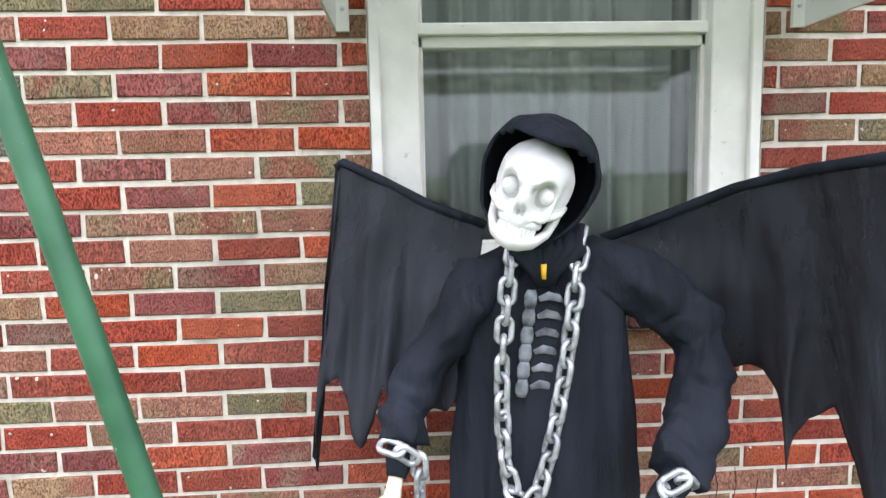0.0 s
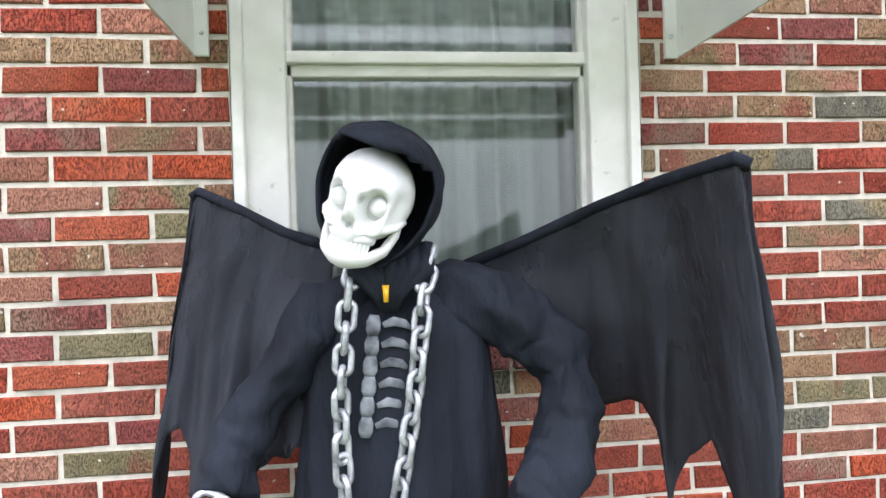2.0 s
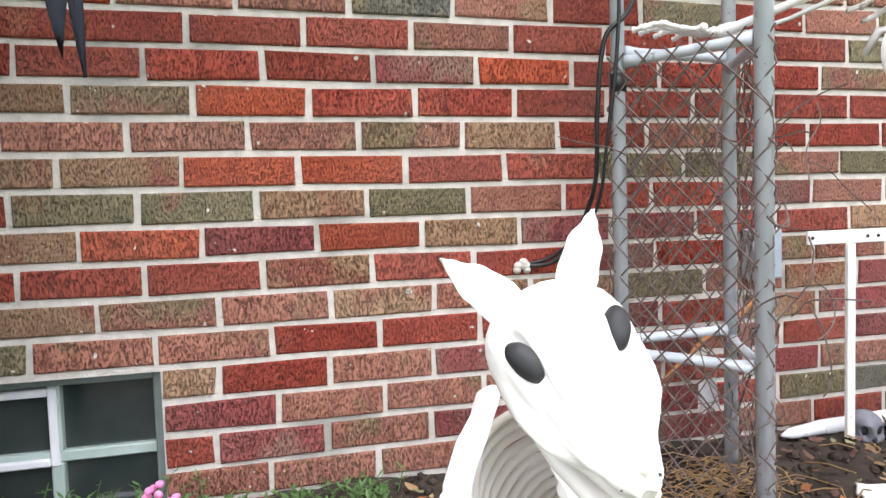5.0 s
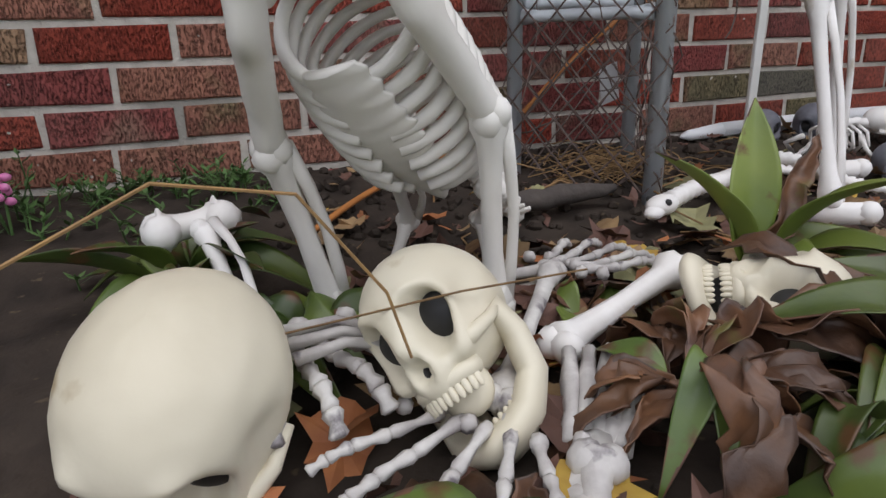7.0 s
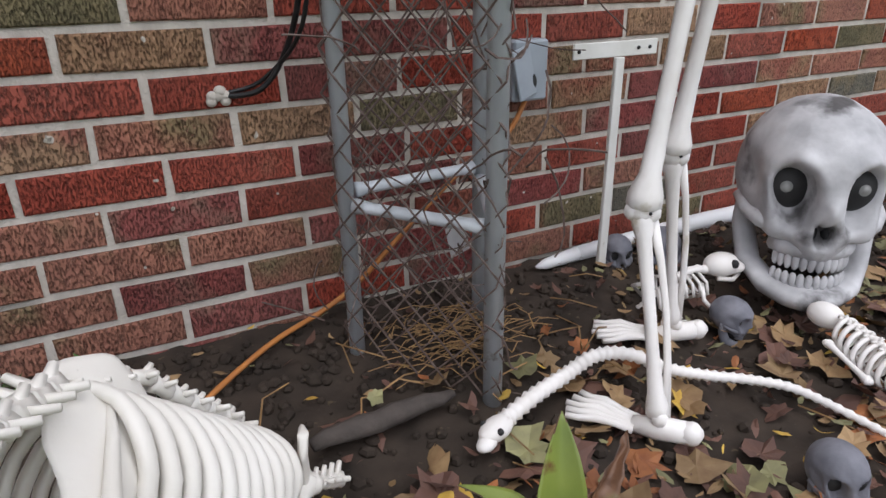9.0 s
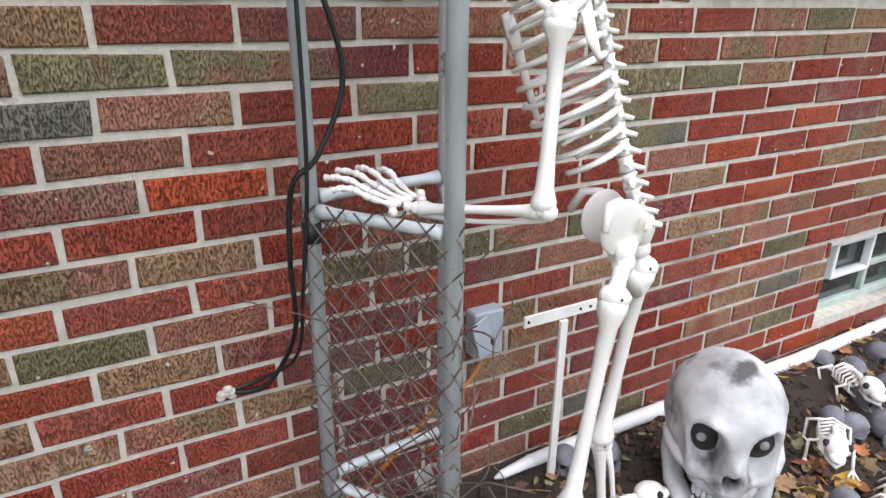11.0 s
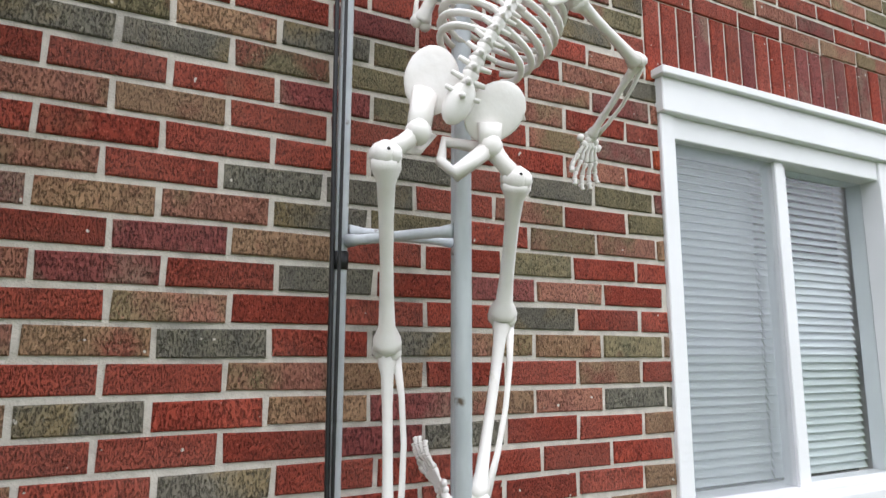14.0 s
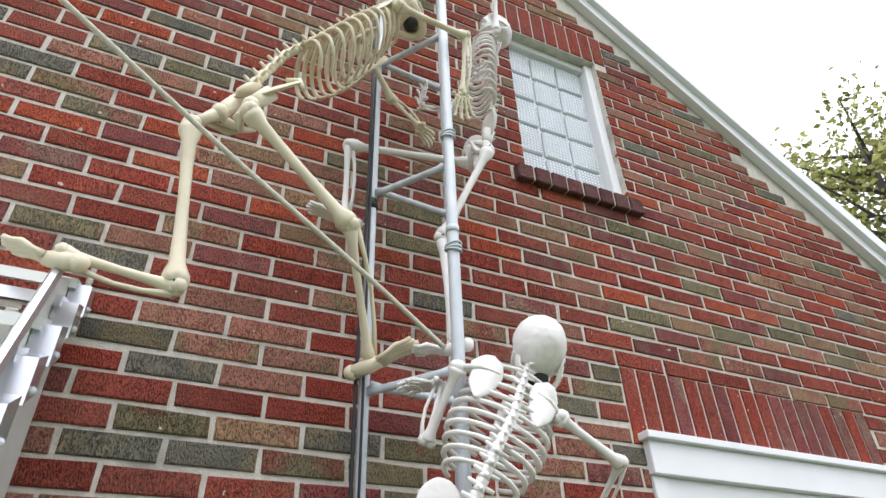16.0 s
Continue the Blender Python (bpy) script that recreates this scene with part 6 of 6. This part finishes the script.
def creature(name, at, turn, s, label, long_tail=0.0):
    """A small crouching animal skeleton."""
    m = Mesh()
    Rz = Matrix.Rotation(radians(turn), 3, "Z")
    at = Vector(at)

    def P(x, y, z):
        return at + Rz @ (Vector((x, y, z)) * s)
    m.ball(P(0.62, 0, 0.62), (0.26 * s, 0.20 * s, 0.17 * s), rot=Rz, seg=16, rings=10)
    m.ball(P(0.84, 0, 0.55), (0.16 * s, 0.13 * s, 0.09 * s), rot=Rz, seg=14, rings=8)
    m.tube([P(0.50, -0.12, 0.47), P(0.75, -0.12, 0.42), P(0.95, 0, 0.43), P(0.75, 0.12, 0.42), P(0.50, 0.12, 0.47)], 0.035 * s, seg=6)
    for q in (-1, 1):
        m.ball(P(0.70, 0.165 * q, 0.68), 0.062 * s, seg=9, rings=6, mat=1)
    ridged(m, [P(0.42, 0, 0.56), P(0.15, 0, 0.60), P(-0.2, 0, 0.45), P(-0.5, 0, 0.22), P(-0.62 - long_tail, 0.05, 0.10)], 0.06 * s, 0.025 * s, 8)
    for i in range(6):
        x = 0.25 - 0.11 * i
        for q in (-1, 1):
            m.tube([P(x, 0, 0.56), P(x + 0.02, 0.19 * q, 0.48), P(x + 0.06, 0.20 * q, 0.30), P(x + 0.10, 0.06 * q, 0.20)], 0.024 * s, seg=5)
    for q in (-1, 1):
        for x in (0.25, -0.42):
            m.tube([P(x, 0.12 * q, 0.42), P(x - 0.10, 0.34 * q, 0.30), P(x + 0.12, 0.36 * q, 0.06)], [0.04 * s, 0.03 * s, 0.03 * s], seg=6)
            for k in (-1, 0, 1):
                m.tube([P(x + 0.12, 0.36 * q, 0.06), P(x + 0.32, 0.36 * q + 0.09 * k, 0.03)], [0.025 * s, 0.015 * s], seg=5)
    return tagged(part(name, m, [BONE, SHADEBLACK], smooth=True), label, "skeleton", "small animal skeletons")


creature("frog_skeleton", (2.285, -0.290, 0.030), -12, 0.145, "white plastic frog skeleton crouching beside the giant skull")
creature("lizard_skeleton", (3.02, -0.36, 0.02), 215, 0.16, "white plastic lizard skeleton among fallen leaves", 0.5)
creature("lizard_skeleton", (3.34, -0.22, 0.03), 240, 0.16, "white plastic lizard skeleton among fallen leaves", 0.5)
m = Mesh()
vertebrae(m, [(2.44, -0.52, 0.085), (2.425, -0.60, 0.075), (2.40, -0.69, 0.05)], 0.007, 10, back=(0, 0, 1))
ribs(m, ((2.44, -0.535, 0.085), (2.41, -0.665, 0.06)), (0, 0, -1), (1, -0.2, 0), 0.036, 0.060, n=9, r=0.003, drop=0.01)
bone(m, (2.475, -0.545, 0.05), (2.49, -0.64, 0.03), 0.005)
bone(m, (2.395, -0.535, 0.05), (2.372, -0.625, 0.03), 0.005)
m.ball((2.45, -0.49, 0.07), (0.026, 0.034, 0.024), seg=14, rings=9)
tagged(part("rat_skeleton", m, BONE, smooth=True), "small white rib-caged animal skeleton in the leaves", "skeleton", "small animal skeletons")
m = Mesh()
ridged(m, [(2.83, -0.62, 0.03), (2.95, -0.56, 0.045), (3.08, -0.52, 0.05), (3.22, -0.50, 0.05), (3.36, -0.46, 0.04)], 0.02, 0.012, 9)
for i in range(11):
    p = V(2.86 + 0.045 * i, -0.605 + 0.013 * i, 0.05)
    for q in (-1, 1):
        m.tube([p, p + V(-0.012 * q, 0.035 * q, 0.012), p + V(-0.018 * q, 0.055 * q, -0.02)], 0.0035, seg=5)
tagged(part("spine_skeleton", m, BONE, smooth=True), "white plastic spine with short ribs on the leaf litter", "skeleton", "small animal skeletons")

# ---- scattered bones ----
def loose(name, at, mat, label, **pieces):
    """A loose prop of cast bones; each piece is built by its own function."""
    th = thing(name, at, label, "bone", "scattered bones")
    for kind, build in pieces.items():
        m = Mesh()
        build(m)
        weathered(m, 0.0012, 60)
        part(kind, m, [mat, SHADEBLACK], th, smooth=True)
    return th


def grip_fingers(m):
    for k in range(3):
        m.tube([(1.165, -0.74 - 0.025 * k, 0.08), (1.205, -0.745 - 0.02 * k, 0.085), (1.240, -0.755 - 0.015 * k, 0.075)], [0.006, 0.0045, 0.005], seg=6)


loose("plastic_forearm", (1.38, -0.74, 0.03), ASHEN, "grey-washed plastic forearm with outspread fingers on leaves",
      arm_bones=lambda m: pair_bone(m, (1.462, -0.632, 0.050), (1.305, -0.842, 0.045), 0.0085, gap=1.3),
      fingers=lambda m: hand_bones(m, (1.300, -0.850, 0.043), (1.195, -0.945, 0.030), 0.0050, 1.15, curl=0.3))
loose("plastic_claw", (1.50, -0.61, 0.03), ASHEN, "grey-washed plastic hand lying among leaves",
      fingers=lambda m: hand_bones(m, (1.466, -0.632, 0.052), (1.605, -0.572, 0.040), 0.0055, 0.75, curl=0.5),
      arm_bones=lambda m: pair_bone(m, (1.466, -0.632, 0.052), (1.36, -0.60, 0.04), 0.006))
loose("thigh_bone", (1.48, -0.74, 0.03), BONE, "white plastic thigh bone lying on leaves",
      shaft=lambda m: bone(m, (1.568, -0.706, 0.062), (1.392, -0.775, 0.040), 0.0115, k0=1.9))
loose("bone_cluster", (1.37, -0.87, 0.03), ASHEN, "grey-washed plastic foot lying on withered leaves",
      foot=lambda m: foot_bones(m, (1.335, -0.918, 0.040), (1.418, -0.812, 0.050), 0.0085, heel=0.25),
      shin_end=lambda m: bone(m, (1.335, -0.925, 0.04), (1.31, -0.96, 0.03), 0.010))
loose("plastic_forearm", (1.12, -0.56, 0.03), BONE, "white plastic arm bones sticking out of green leaves",
      arm_bones=lambda m: pair_bone(m, (1.108, -0.50, 0.105), (1.140, -0.640, 0.030), 0.0085, gap=1.6),
      elbow=lambda m: bone(m, (1.060, -0.47, 0.100), (1.125, -0.455, 0.105), 0.016))
loose("plastic_claw", (1.18, -0.78, 0.03), ASHEN, "bony plastic hand clutching the fallen skull",
      palm=lambda m: hand_bones(m, (1.165, -0.715, 0.075), (1.185, -0.845, 0.055), 0.0070, 0.95, curl=0.9),
      fingers=grip_fingers)

# ---- plants ----
def blade(base, tip, width, droop, twist, fold=0.22, NL=18, brown=0.0, crumple=0.0):
    """One broad pointed leaf on a short stalk, with a folded midrib, ribbed veins and browned rim."""
    base, tip = Vector(base), Vector(tip)
    d = tip - base
    s = d.cross(Vector((0, 0, 1)))
    s = (s.normalized() if s.length > 1e-4 else Vector((1, 0, 0)))
    s = Matrix.Rotation(twist, 3, d.normalized()) @ s
    n = s.cross(d).normalized()
    m = Mesh()
    Q = [q / 5 for q in range(-5, 6)]
    for i in range(NL + 1):
        t = i / NL
        u = max(0.0, (t - 0.12) / 0.88)
        w = width * max(0.07, math.sin(math.pi * u ** 0.82) ** 0.85) * (1 - 0.12 * t) if i < NL else 0.001
        c = base + d * t + n * droop * math.sin(math.pi * t) + V(0, 0, -1) * droop * 0.9 * t * t
        for q in Q:
            wav = 0.05 * w * q * math.sin(t * 9 + twist * 7) + 0.008 * w * math.cos(q * 15)
            m.v.append(tuple(c + s * q * w * 0.5 * (1 + 0.04 * noise.noise((t * 8, q * 2, twist * 5))) + n * (abs(q) ** 1.4 * w * fold + wav)))
    if crumple:
        m.v = [tuple(Vector(v) + crumple * noise.noise_vector(Vector(v) * 34 + V(width * 90, 0, 0)) + crumple * 0.4 * noise.noise_vector(Vector(v) * 80)) for v in m.v]
    k = len(Q)
    for i in range(NL):
        for a in range(k - 1):
            m.f.append((k * i + a, k * i + a + 1, k * i + k + 1 + a, k * i + k + a))
            rim = abs(Q[a] + 0.1) + 0.35 * smoothstep(0.6, 1.0, i / NL) + 0.55 * noise.noise((i * 0.33, a * 0.5 + twist * 9, width * 70))
            m.m.append(1 if rim > 1.28 - brown else 0)
    return m


r5 = random.Random(21)


def plant(at, leaves, label, mat, name="hosta_plant"):
    th = thing(name, at, label, "plant", "garden plants")
    for tip, w, dr, tw, mm in leaves:
        b = Vector(at) + V(r5.uniform(-0.015, 0.015), r5.uniform(-0.015, 0.015), 0)
        mm = mm or mat
        o = part("leaf", blade(b, tip, w, dr, tw, brown=r5.uniform(-0.1, 0.30), crumple=0.016 if mm is LEAFB else 0.0), [mm, LEAFD if mm is LEAFB else LEAFB], th, smooth=True)
        o.modifiers.new("thick", "SOLIDIFY").thickness = 0.001


def around(c, n, rad, zlo, zhi, w, mats, dr=0.03):
    out = []
    for i in range(n):
        a = 2 * math.pi * (i + r5.uniform(-0.3, 0.3)) / n
        q = rad * r5.uniform(0.6, 1.1)
        out.append(((c[0] + q * math.cos(a), c[1] + q * math.sin(a), r5.uniform(zlo, zhi)), w * r5.uniform(0.7, 1.2), dr * r5.uniform(0.3, 1.6), r5.uniform(-0.6, 0.6), r5.choice(mats)))
    return out


G2 = [LEAFG, LEAFG, LEAFG, LEAFB]
c = (1.690, -0.690, 0.015)
plant(c, [((1.712, -0.640, 0.232), 0.060, 0.010, 0.2, LEAFY), ((1.585, -0.635, 0.190), 0.064, 0.02, 0.3, LEAFY), ((1.790, -0.810, 0.185), 0.058, 0.03, -0.2, LEAFY), ((1.790, -0.66, 0.20), 0.030, 0.02, 0.5, LEAFB), ((1.66, -0.80, 0.10), 0.05, 0.03, 0, LEAFY), ((1.83, -0.74, 0.09), 0.055, 0.03, 0.2, LEAFY),
          ((1.775, -0.85, 0.10), 0.055, 0.03, 0.1, LEAFY)],
      "bright green upright hosta shoot with browning tips", LEAFY)
c = (1.650, -0.925, 0.0)
plant(c, [((1.745, -0.870, 0.215), 0.042, 0.02, 0.3, LEAFB), ((1.790, -0.875, 0.225), 0.070, 0.02, 0.5, LEAFG), ((1.52, -0.85, 0.115), 0.070, 0.05, -0.2, LEAFG), ((1.47, -0.83, 0.090), 0.055, 0.05, -0.1, LEAFB), ((1.58, -0.83, 0.075), 0.052, 0.06, 0.3, LEAFG), ((1.56, -1.02, 0.10), 0.052, 0.05, 0.1, LEAFG),
          ((1.50, -0.97, 0.07), 0.052, 0.04, 0.0, LEAFG), ((1.80, -0.82, 0.16), 0.07, 0.03, 0.4, LEAFG), ((1.70, -1.03, 0.15), 0.058, 0.04, 0, LEAFG), ((1.64, -1.06, 0.10), 0.052, 0.05, 0.2, LEAFG)]
      + around(c, 9, 0.19, 0.03, 0.14, 0.058, [LEAFG, LEAFG, LEAFB]), "hosta clump with broad green and rust-spotted drooping leaves", LEAFG)
c = (1.82, -0.90, 0.0)
plant(c, around(c, 15, 0.20, 0.04, 0.19, 0.058, [LEAFG, LEAFG, LEAFG, LEAFB]), "hosta clump with broad green and rust-spotted drooping leaves", LEAFG)
c = (1.445, -0.885, 0.045)
plant(c, around(c, 14, 0.13, 0.0, 0.03, 0.036, [LEAFB], 0.05) + around(c, 10, 0.10, 0.03, 0.065, 0.030, [LEAFB, LEAFB, LEAFB, LEAFG], 0.03), "collapsed clump of withered brown leaves", LEAFB, "withered_plant")
c = (1.08, -0.47, 0.02)
plant(c, [((1.165, -0.50, 0.125), 0.060, 0.02, 0, LEAFG), ((0.98, -0.52, 0.12), 0.06, 0.02, 0.2, LEAFG)] + around(c, 13, 0.17, 0.03, 0.12, 0.060, [LEAFG]), "low clump of glossy green leaves by the wall", LEAFG)
c = (1.19, -0.66, 0.005)
plant(c, around(c, 12, 0.13, 0.015, 0.075, 0.055, [LEAFG]), "low clump of glossy green leaves among bones", LEAFG)
c = (1.24, -1.00, -0.01)
plant(c, around(c, 13, 0.15, 0.01, 0.05, 0.070, [LEAFG, LEAFG, LEAFB]), "low clump of glossy green leaves among bones", LEAFG)
c = (1.56, -0.985, -0.01)
plant(c, around(c, 16, 0.13, 0.0, 0.035, 0.042, [LEAFG, LEAFG, LEAFG, LEAFB], 0.05), "hosta clump with broad green leaves at the bed's edge", LEAFG)
c = (1.70, -1.05, -0.01)
plant(c, around(c, 15, 0.18, 0.03, 0.12, 0.055, [LEAFG, LEAFG, LEAFG, LEAFB], 0.05), "hosta clump with broad green leaves at the bed's edge", LEAFG)
c = (1.47, -0.69, 0.005)
plant(c, around(c, 8, 0.10, 0.015, 0.055, 0.050, [LEAFG, LEAFB]), "low green leaves between scattered bones", LEAFG)
stem = Mesh()
stem.tube([(1.02, -0.90, 0.20), (1.10, -0.88, 0.235), (1.17, -0.87, 0.22), (1.22, -0.86, 0.15), (1.235, -0.855, 0.10)], 0.0011, seg=5)
stem.tube([(1.14, -0.80, 0.105), (1.28, -0.83, 0.130), (1.40, -0.80, 0.118)], 0.0009, seg=5)
tagged(part("dry_stems", stem, STRAW), "thin yellow plant stems arching over the bones", "stem", kind="stuff")

sp = Mesh()
for i in range(230):
    x = 0.35 + 0.85 * r5.random() ** 1.3
    y = -0.05 - abs(r5.gauss(0, 0.11))
    z = ground_z(x, y)
    h = r5.uniform(0.03, 0.10) * (1.0 if x < 0.85 else 0.45)
    top = V(x + r5.gauss(0, 0.02), y + r5.gauss(0, 0.02), z + h)
    sp.tube([(x, y, z - 0.01), top], [0.0016, 0.0009], seg=4, caps=False)
    for k in range(9):
        t = r5.uniform(0.25, 1)
        p = V(x, y, z).lerp(top, t)
        a = r5.uniform(0, 6.28)
        o = V(math.cos(a), math.sin(a), r5.uniform(0.1, 0.8)) * r5.uniform(0.012, 0.026)
        w = V(-math.sin(a), math.cos(a), 0) * 0.0034
        sp.add([p, p + o * 0.5 + w, p + o, p + o * 0.5 - w], [(0, 1, 2, 3)])
tagged(part("green_sprigs", sp, GRASS), "short leafy green sprigs along the wall", "weeds", kind="stuff")


def flower(at):
    th = thing("pink_flower", (at[0], at[1], at[2] - 0.10), "pink snapdragon bloom on a leafy stem", "flower", "pink flowers")
    s = Mesh()
    s.tube([(at[0], at[1], at[2] - 0.12), (at[0] + 0.004, at[1], at[2])], 0.002, seg=6)
    part("stem", s, GRASS, th)
    for i in range(9):
        p = Mesh()
        a = i * 2.4
        c = V(at[0] + 0.010 * math.cos(a), at[1] + 0.010 * math.sin(a), at[2] - 0.012 + 0.0042 * i)
        p.ball(c, (0.008, 0.006, 0.0065), rot=Matrix.Rotation(a, 3, "Z") @ Matrix.Rotation(0.5, 3, "X"), seg=8, rings=6)
        part("petal", p, PINK, th, smooth=True)


for p in ((0.79, -0.2, 0.165), (0.815, -0.21, 0.145), (0.841, -0.2, 0.108), (0.66, -0.22, 0.10)):
    flower(p)

# ---- leaf litter and clods ----
lit = Mesh()
outline = [(0, -0.5), (0.16, -0.30), (0.34, -0.28), (0.33, -0.06), (0.46, 0.14), (0.31, 0.22), (0.20, 0.40), (0, 0.56), (-0.20, 0.40), (-0.31, 0.22), (-0.46, 0.14), (-0.33, -0.06), (-0.34, -0.28), (-0.16, -0.30)]
oval = [(0, -0.5), (0.14, -0.3), (0.20, 0), (0.13, 0.3), (0, 0.55), (-0.13, 0.3), (-0.20, 0), (-0.14, -0.3)]


def drop_leaf(x, y, z, s, shape, mat):
    R = Matrix.Rotation(r5.uniform(0, 6.28), 3, "Z") @ Matrix.Rotation(r5.gauss(0, 0.35), 3, "X") @ Matrix.Rotation(r5.gauss(0, 0.35), 3, "Y")
    cu = r5.uniform(-0.6, 1.5)
    vs = [V(x, y, z) + R @ V(0, 0, 0.04 * s)]
    for a, b in shape:
        a2, b2 = a * r5.uniform(0.65, 1.25), b * r5.uniform(0.70, 1.20)
        vs.append(V(x, y, z) + R @ (V(a2, b2, cu * (a * a + 0.6 * b * b) + r5.uniform(-0.04, 0.04)) * s))
    n = len(shape)
    lit.add(vs, [(0, 1 + k, 1 + (k + 1) % n) for k in range(n)], mat)


for i in range(1500):
    u = r5.random()
    if u < 0.50:
        x, y = r5.uniform(1.95, 3.0), r5.uniform(-1.0, -0.36)
    elif u < 0.62:
        x, y = r5.uniform(2.6, 5.0), r5.uniform(-0.5, -0.07)
    elif u < 0.90:
        x, y = r5.uniform(1.35, 2.0), r5.uniform(-0.95, -0.44)
    else:
        x, y = r5.uniform(1.2, 2.4), r5.uniform(-0.40, -0.03)
    if y < -0.86 and x < 1.9:
        continue
    big = r5.random() < 0.30
    s = r5.uniform(0.045, 0.085) if big and y < -0.3 else r5.uniform(0.015, 0.038)
    drop_leaf(x, y, ground_z(x, y) + r5.uniform(0.006, 0.022), s, outline if big else oval, r5.choices(range(5), (30, 11, 6, 42, 11))[0])
for i in range(130):
    x, y = r5.uniform(1.0, 1.6), r5.uniform(-1.05, -0.45)
    if y < -0.9 and x > 1.4:
        continue
    drop_leaf(x, y, ground_z(x, y) + r5.uniform(0.008, 0.03), r5.uniform(0.035, 0.075), r5.choice((outline, oval, oval)), r5.choices(range(5), (22, 16, 3, 54, 5))[0])
for i in range(420):
    x, y = 2.2 + 2.6 * r5.random(), r5.uniform(-0.11, -0.005) if i % 2 else r5.uniform(-0.45, -0.05)
    drop_leaf(x, y, ground_z(x, y) + r5.uniform(0.004, 0.018), r5.uniform(0.015, 0.05), r5.choice((outline, oval)), r5.choices(range(5), (30, 14, 8, 34, 14))[0])
lv = part("leaf_litter", lit, DRY, smooth=False)
tagged(lv, "fallen tan, orange and yellow autumn leaves", "leaves", kind="stuff")
cl = Mesh()
for i in range(1500):
    x, y = r5.uniform(1.2, 3.2), -abs(r5.gauss(0, 0.34)) - 0.02
    if y < -1.1:
        continue
    r = r5.uniform(0.003, 0.013) * (1.3 if r5.random() < 0.1 else 1)
    cl.ball((x, y, ground_z(x, y) + r * 0.3), (r * r5.uniform(0.7, 1.3), r * r5.uniform(0.7, 1.3), r * 0.8), rot=Matrix.Rotation(r5.uniform(0, 6), 3, "Z") @ Matrix.Rotation(r5.uniform(0, 1), 3, "X"), seg=6, rings=4)
tagged(part("soil_clods", cl, SOIL), "dark crumbs of moist soil", "soil", kind="stuff")
st = Mesh()
for i in range(150):
    x, y = 1.80 + r5.gauss(0, 0.075), -0.20 + r5.gauss(0, 0.045)
    a = r5.gauss(0, 0.5)
    L = r5.uniform(0.03, 0.09)
    z = ground_z(x, y) + r5.uniform(0.006, 0.035)
    st.tube([(x, y, z), (x + L * 0.5 * math.cos(a), y + L * 0.5 * math.sin(a), z + 0.008), (x + L * math.cos(a), y + L * math.sin(a), z - 0.004)], 0.0011, seg=4, caps=False)
for i in range(26):
    x, y = r5.uniform(1.4, 2.3), r5.uniform(-0.6, -0.1)
    a = r5.uniform(0, 6.28)
    L = r5.uniform(0.05, 0.14)
    z = ground_z(x, y) + 0.012
    st.tube([(x, y, z), (x + L * 0.5 * math.cos(a), y + L * 0.5 * math.sin(a), z + 0.012), (x + L * math.cos(a + 0.3), y + L * math.sin(a + 0.3), z)], 0.0016, seg=4, caps=False)
tagged(part("dry_straw", st, STRAW), "dry straw and twigs on the soil round the tower", "straw", kind="stuff")

# ---- tree beyond the house ----
TX, TY = 13.8, 3.4
tr = thing("tree", (TX, TY, 0), "tall broadleaf tree with thinning yellow-green autumn leaves", "tree")
tk = Mesh()
tk.tube([(TX, TY, -0.1), (TX + 0.1, TY, 3), (TX, TY + 0.1, 6), (TX - 0.1, TY, 11.5)], [0.28, 0.22, 0.16, 0.05], seg=12)
part("trunk", tk, BARK, tr, smooth=True)
lf = Mesh()
r6 = random.Random(5)
for i in range(46):
    a, h = r6.uniform(0, 6.28), r6.uniform(5.5, 11.2)
    L = (1.0 - abs(h - 8.4) / 5.5) * r6.uniform(1.6, 3.1)
    tip = V(TX + L * math.cos(a), TY + L * math.sin(a), h + L * 0.45)
    limb = Mesh()
    limb.tube([(TX, TY, h), V(TX, TY, h).lerp(tip, 0.5) + V(0, 0, 0.1), tip], [0.05, 0.03, 0.008], seg=6)
    part("limb", limb, BARK, tr)
    for j in range(180):
        c = V(TX, TY, h).lerp(tip, r6.uniform(0.35, 1.05)) + V(r6.gauss(0, 0.30), r6.gauss(0, 0.30), r6.gauss(0, 0.26))
        s = r6.uniform(0.05, 0.10)
        Rm = Euler((r6.uniform(0, 6), r6.uniform(0, 6), r6.uniform(0, 6))).to_matrix()
        lf.add([c + Rm @ (V(p, q, 0) * s) for p, q in ((0, -1), (0.6, 0), (0, 1), (-0.6, 0))], [(0, 1, 2, 3)])
TLEAF = material("tree_leaf", (0.36, 0.35, 0.09), (0.22, 0.25, 0.06), rough=0.6, scale=3, rnd=0.8)
part("crown", lf, TLEAF, tr, kind="stuff")
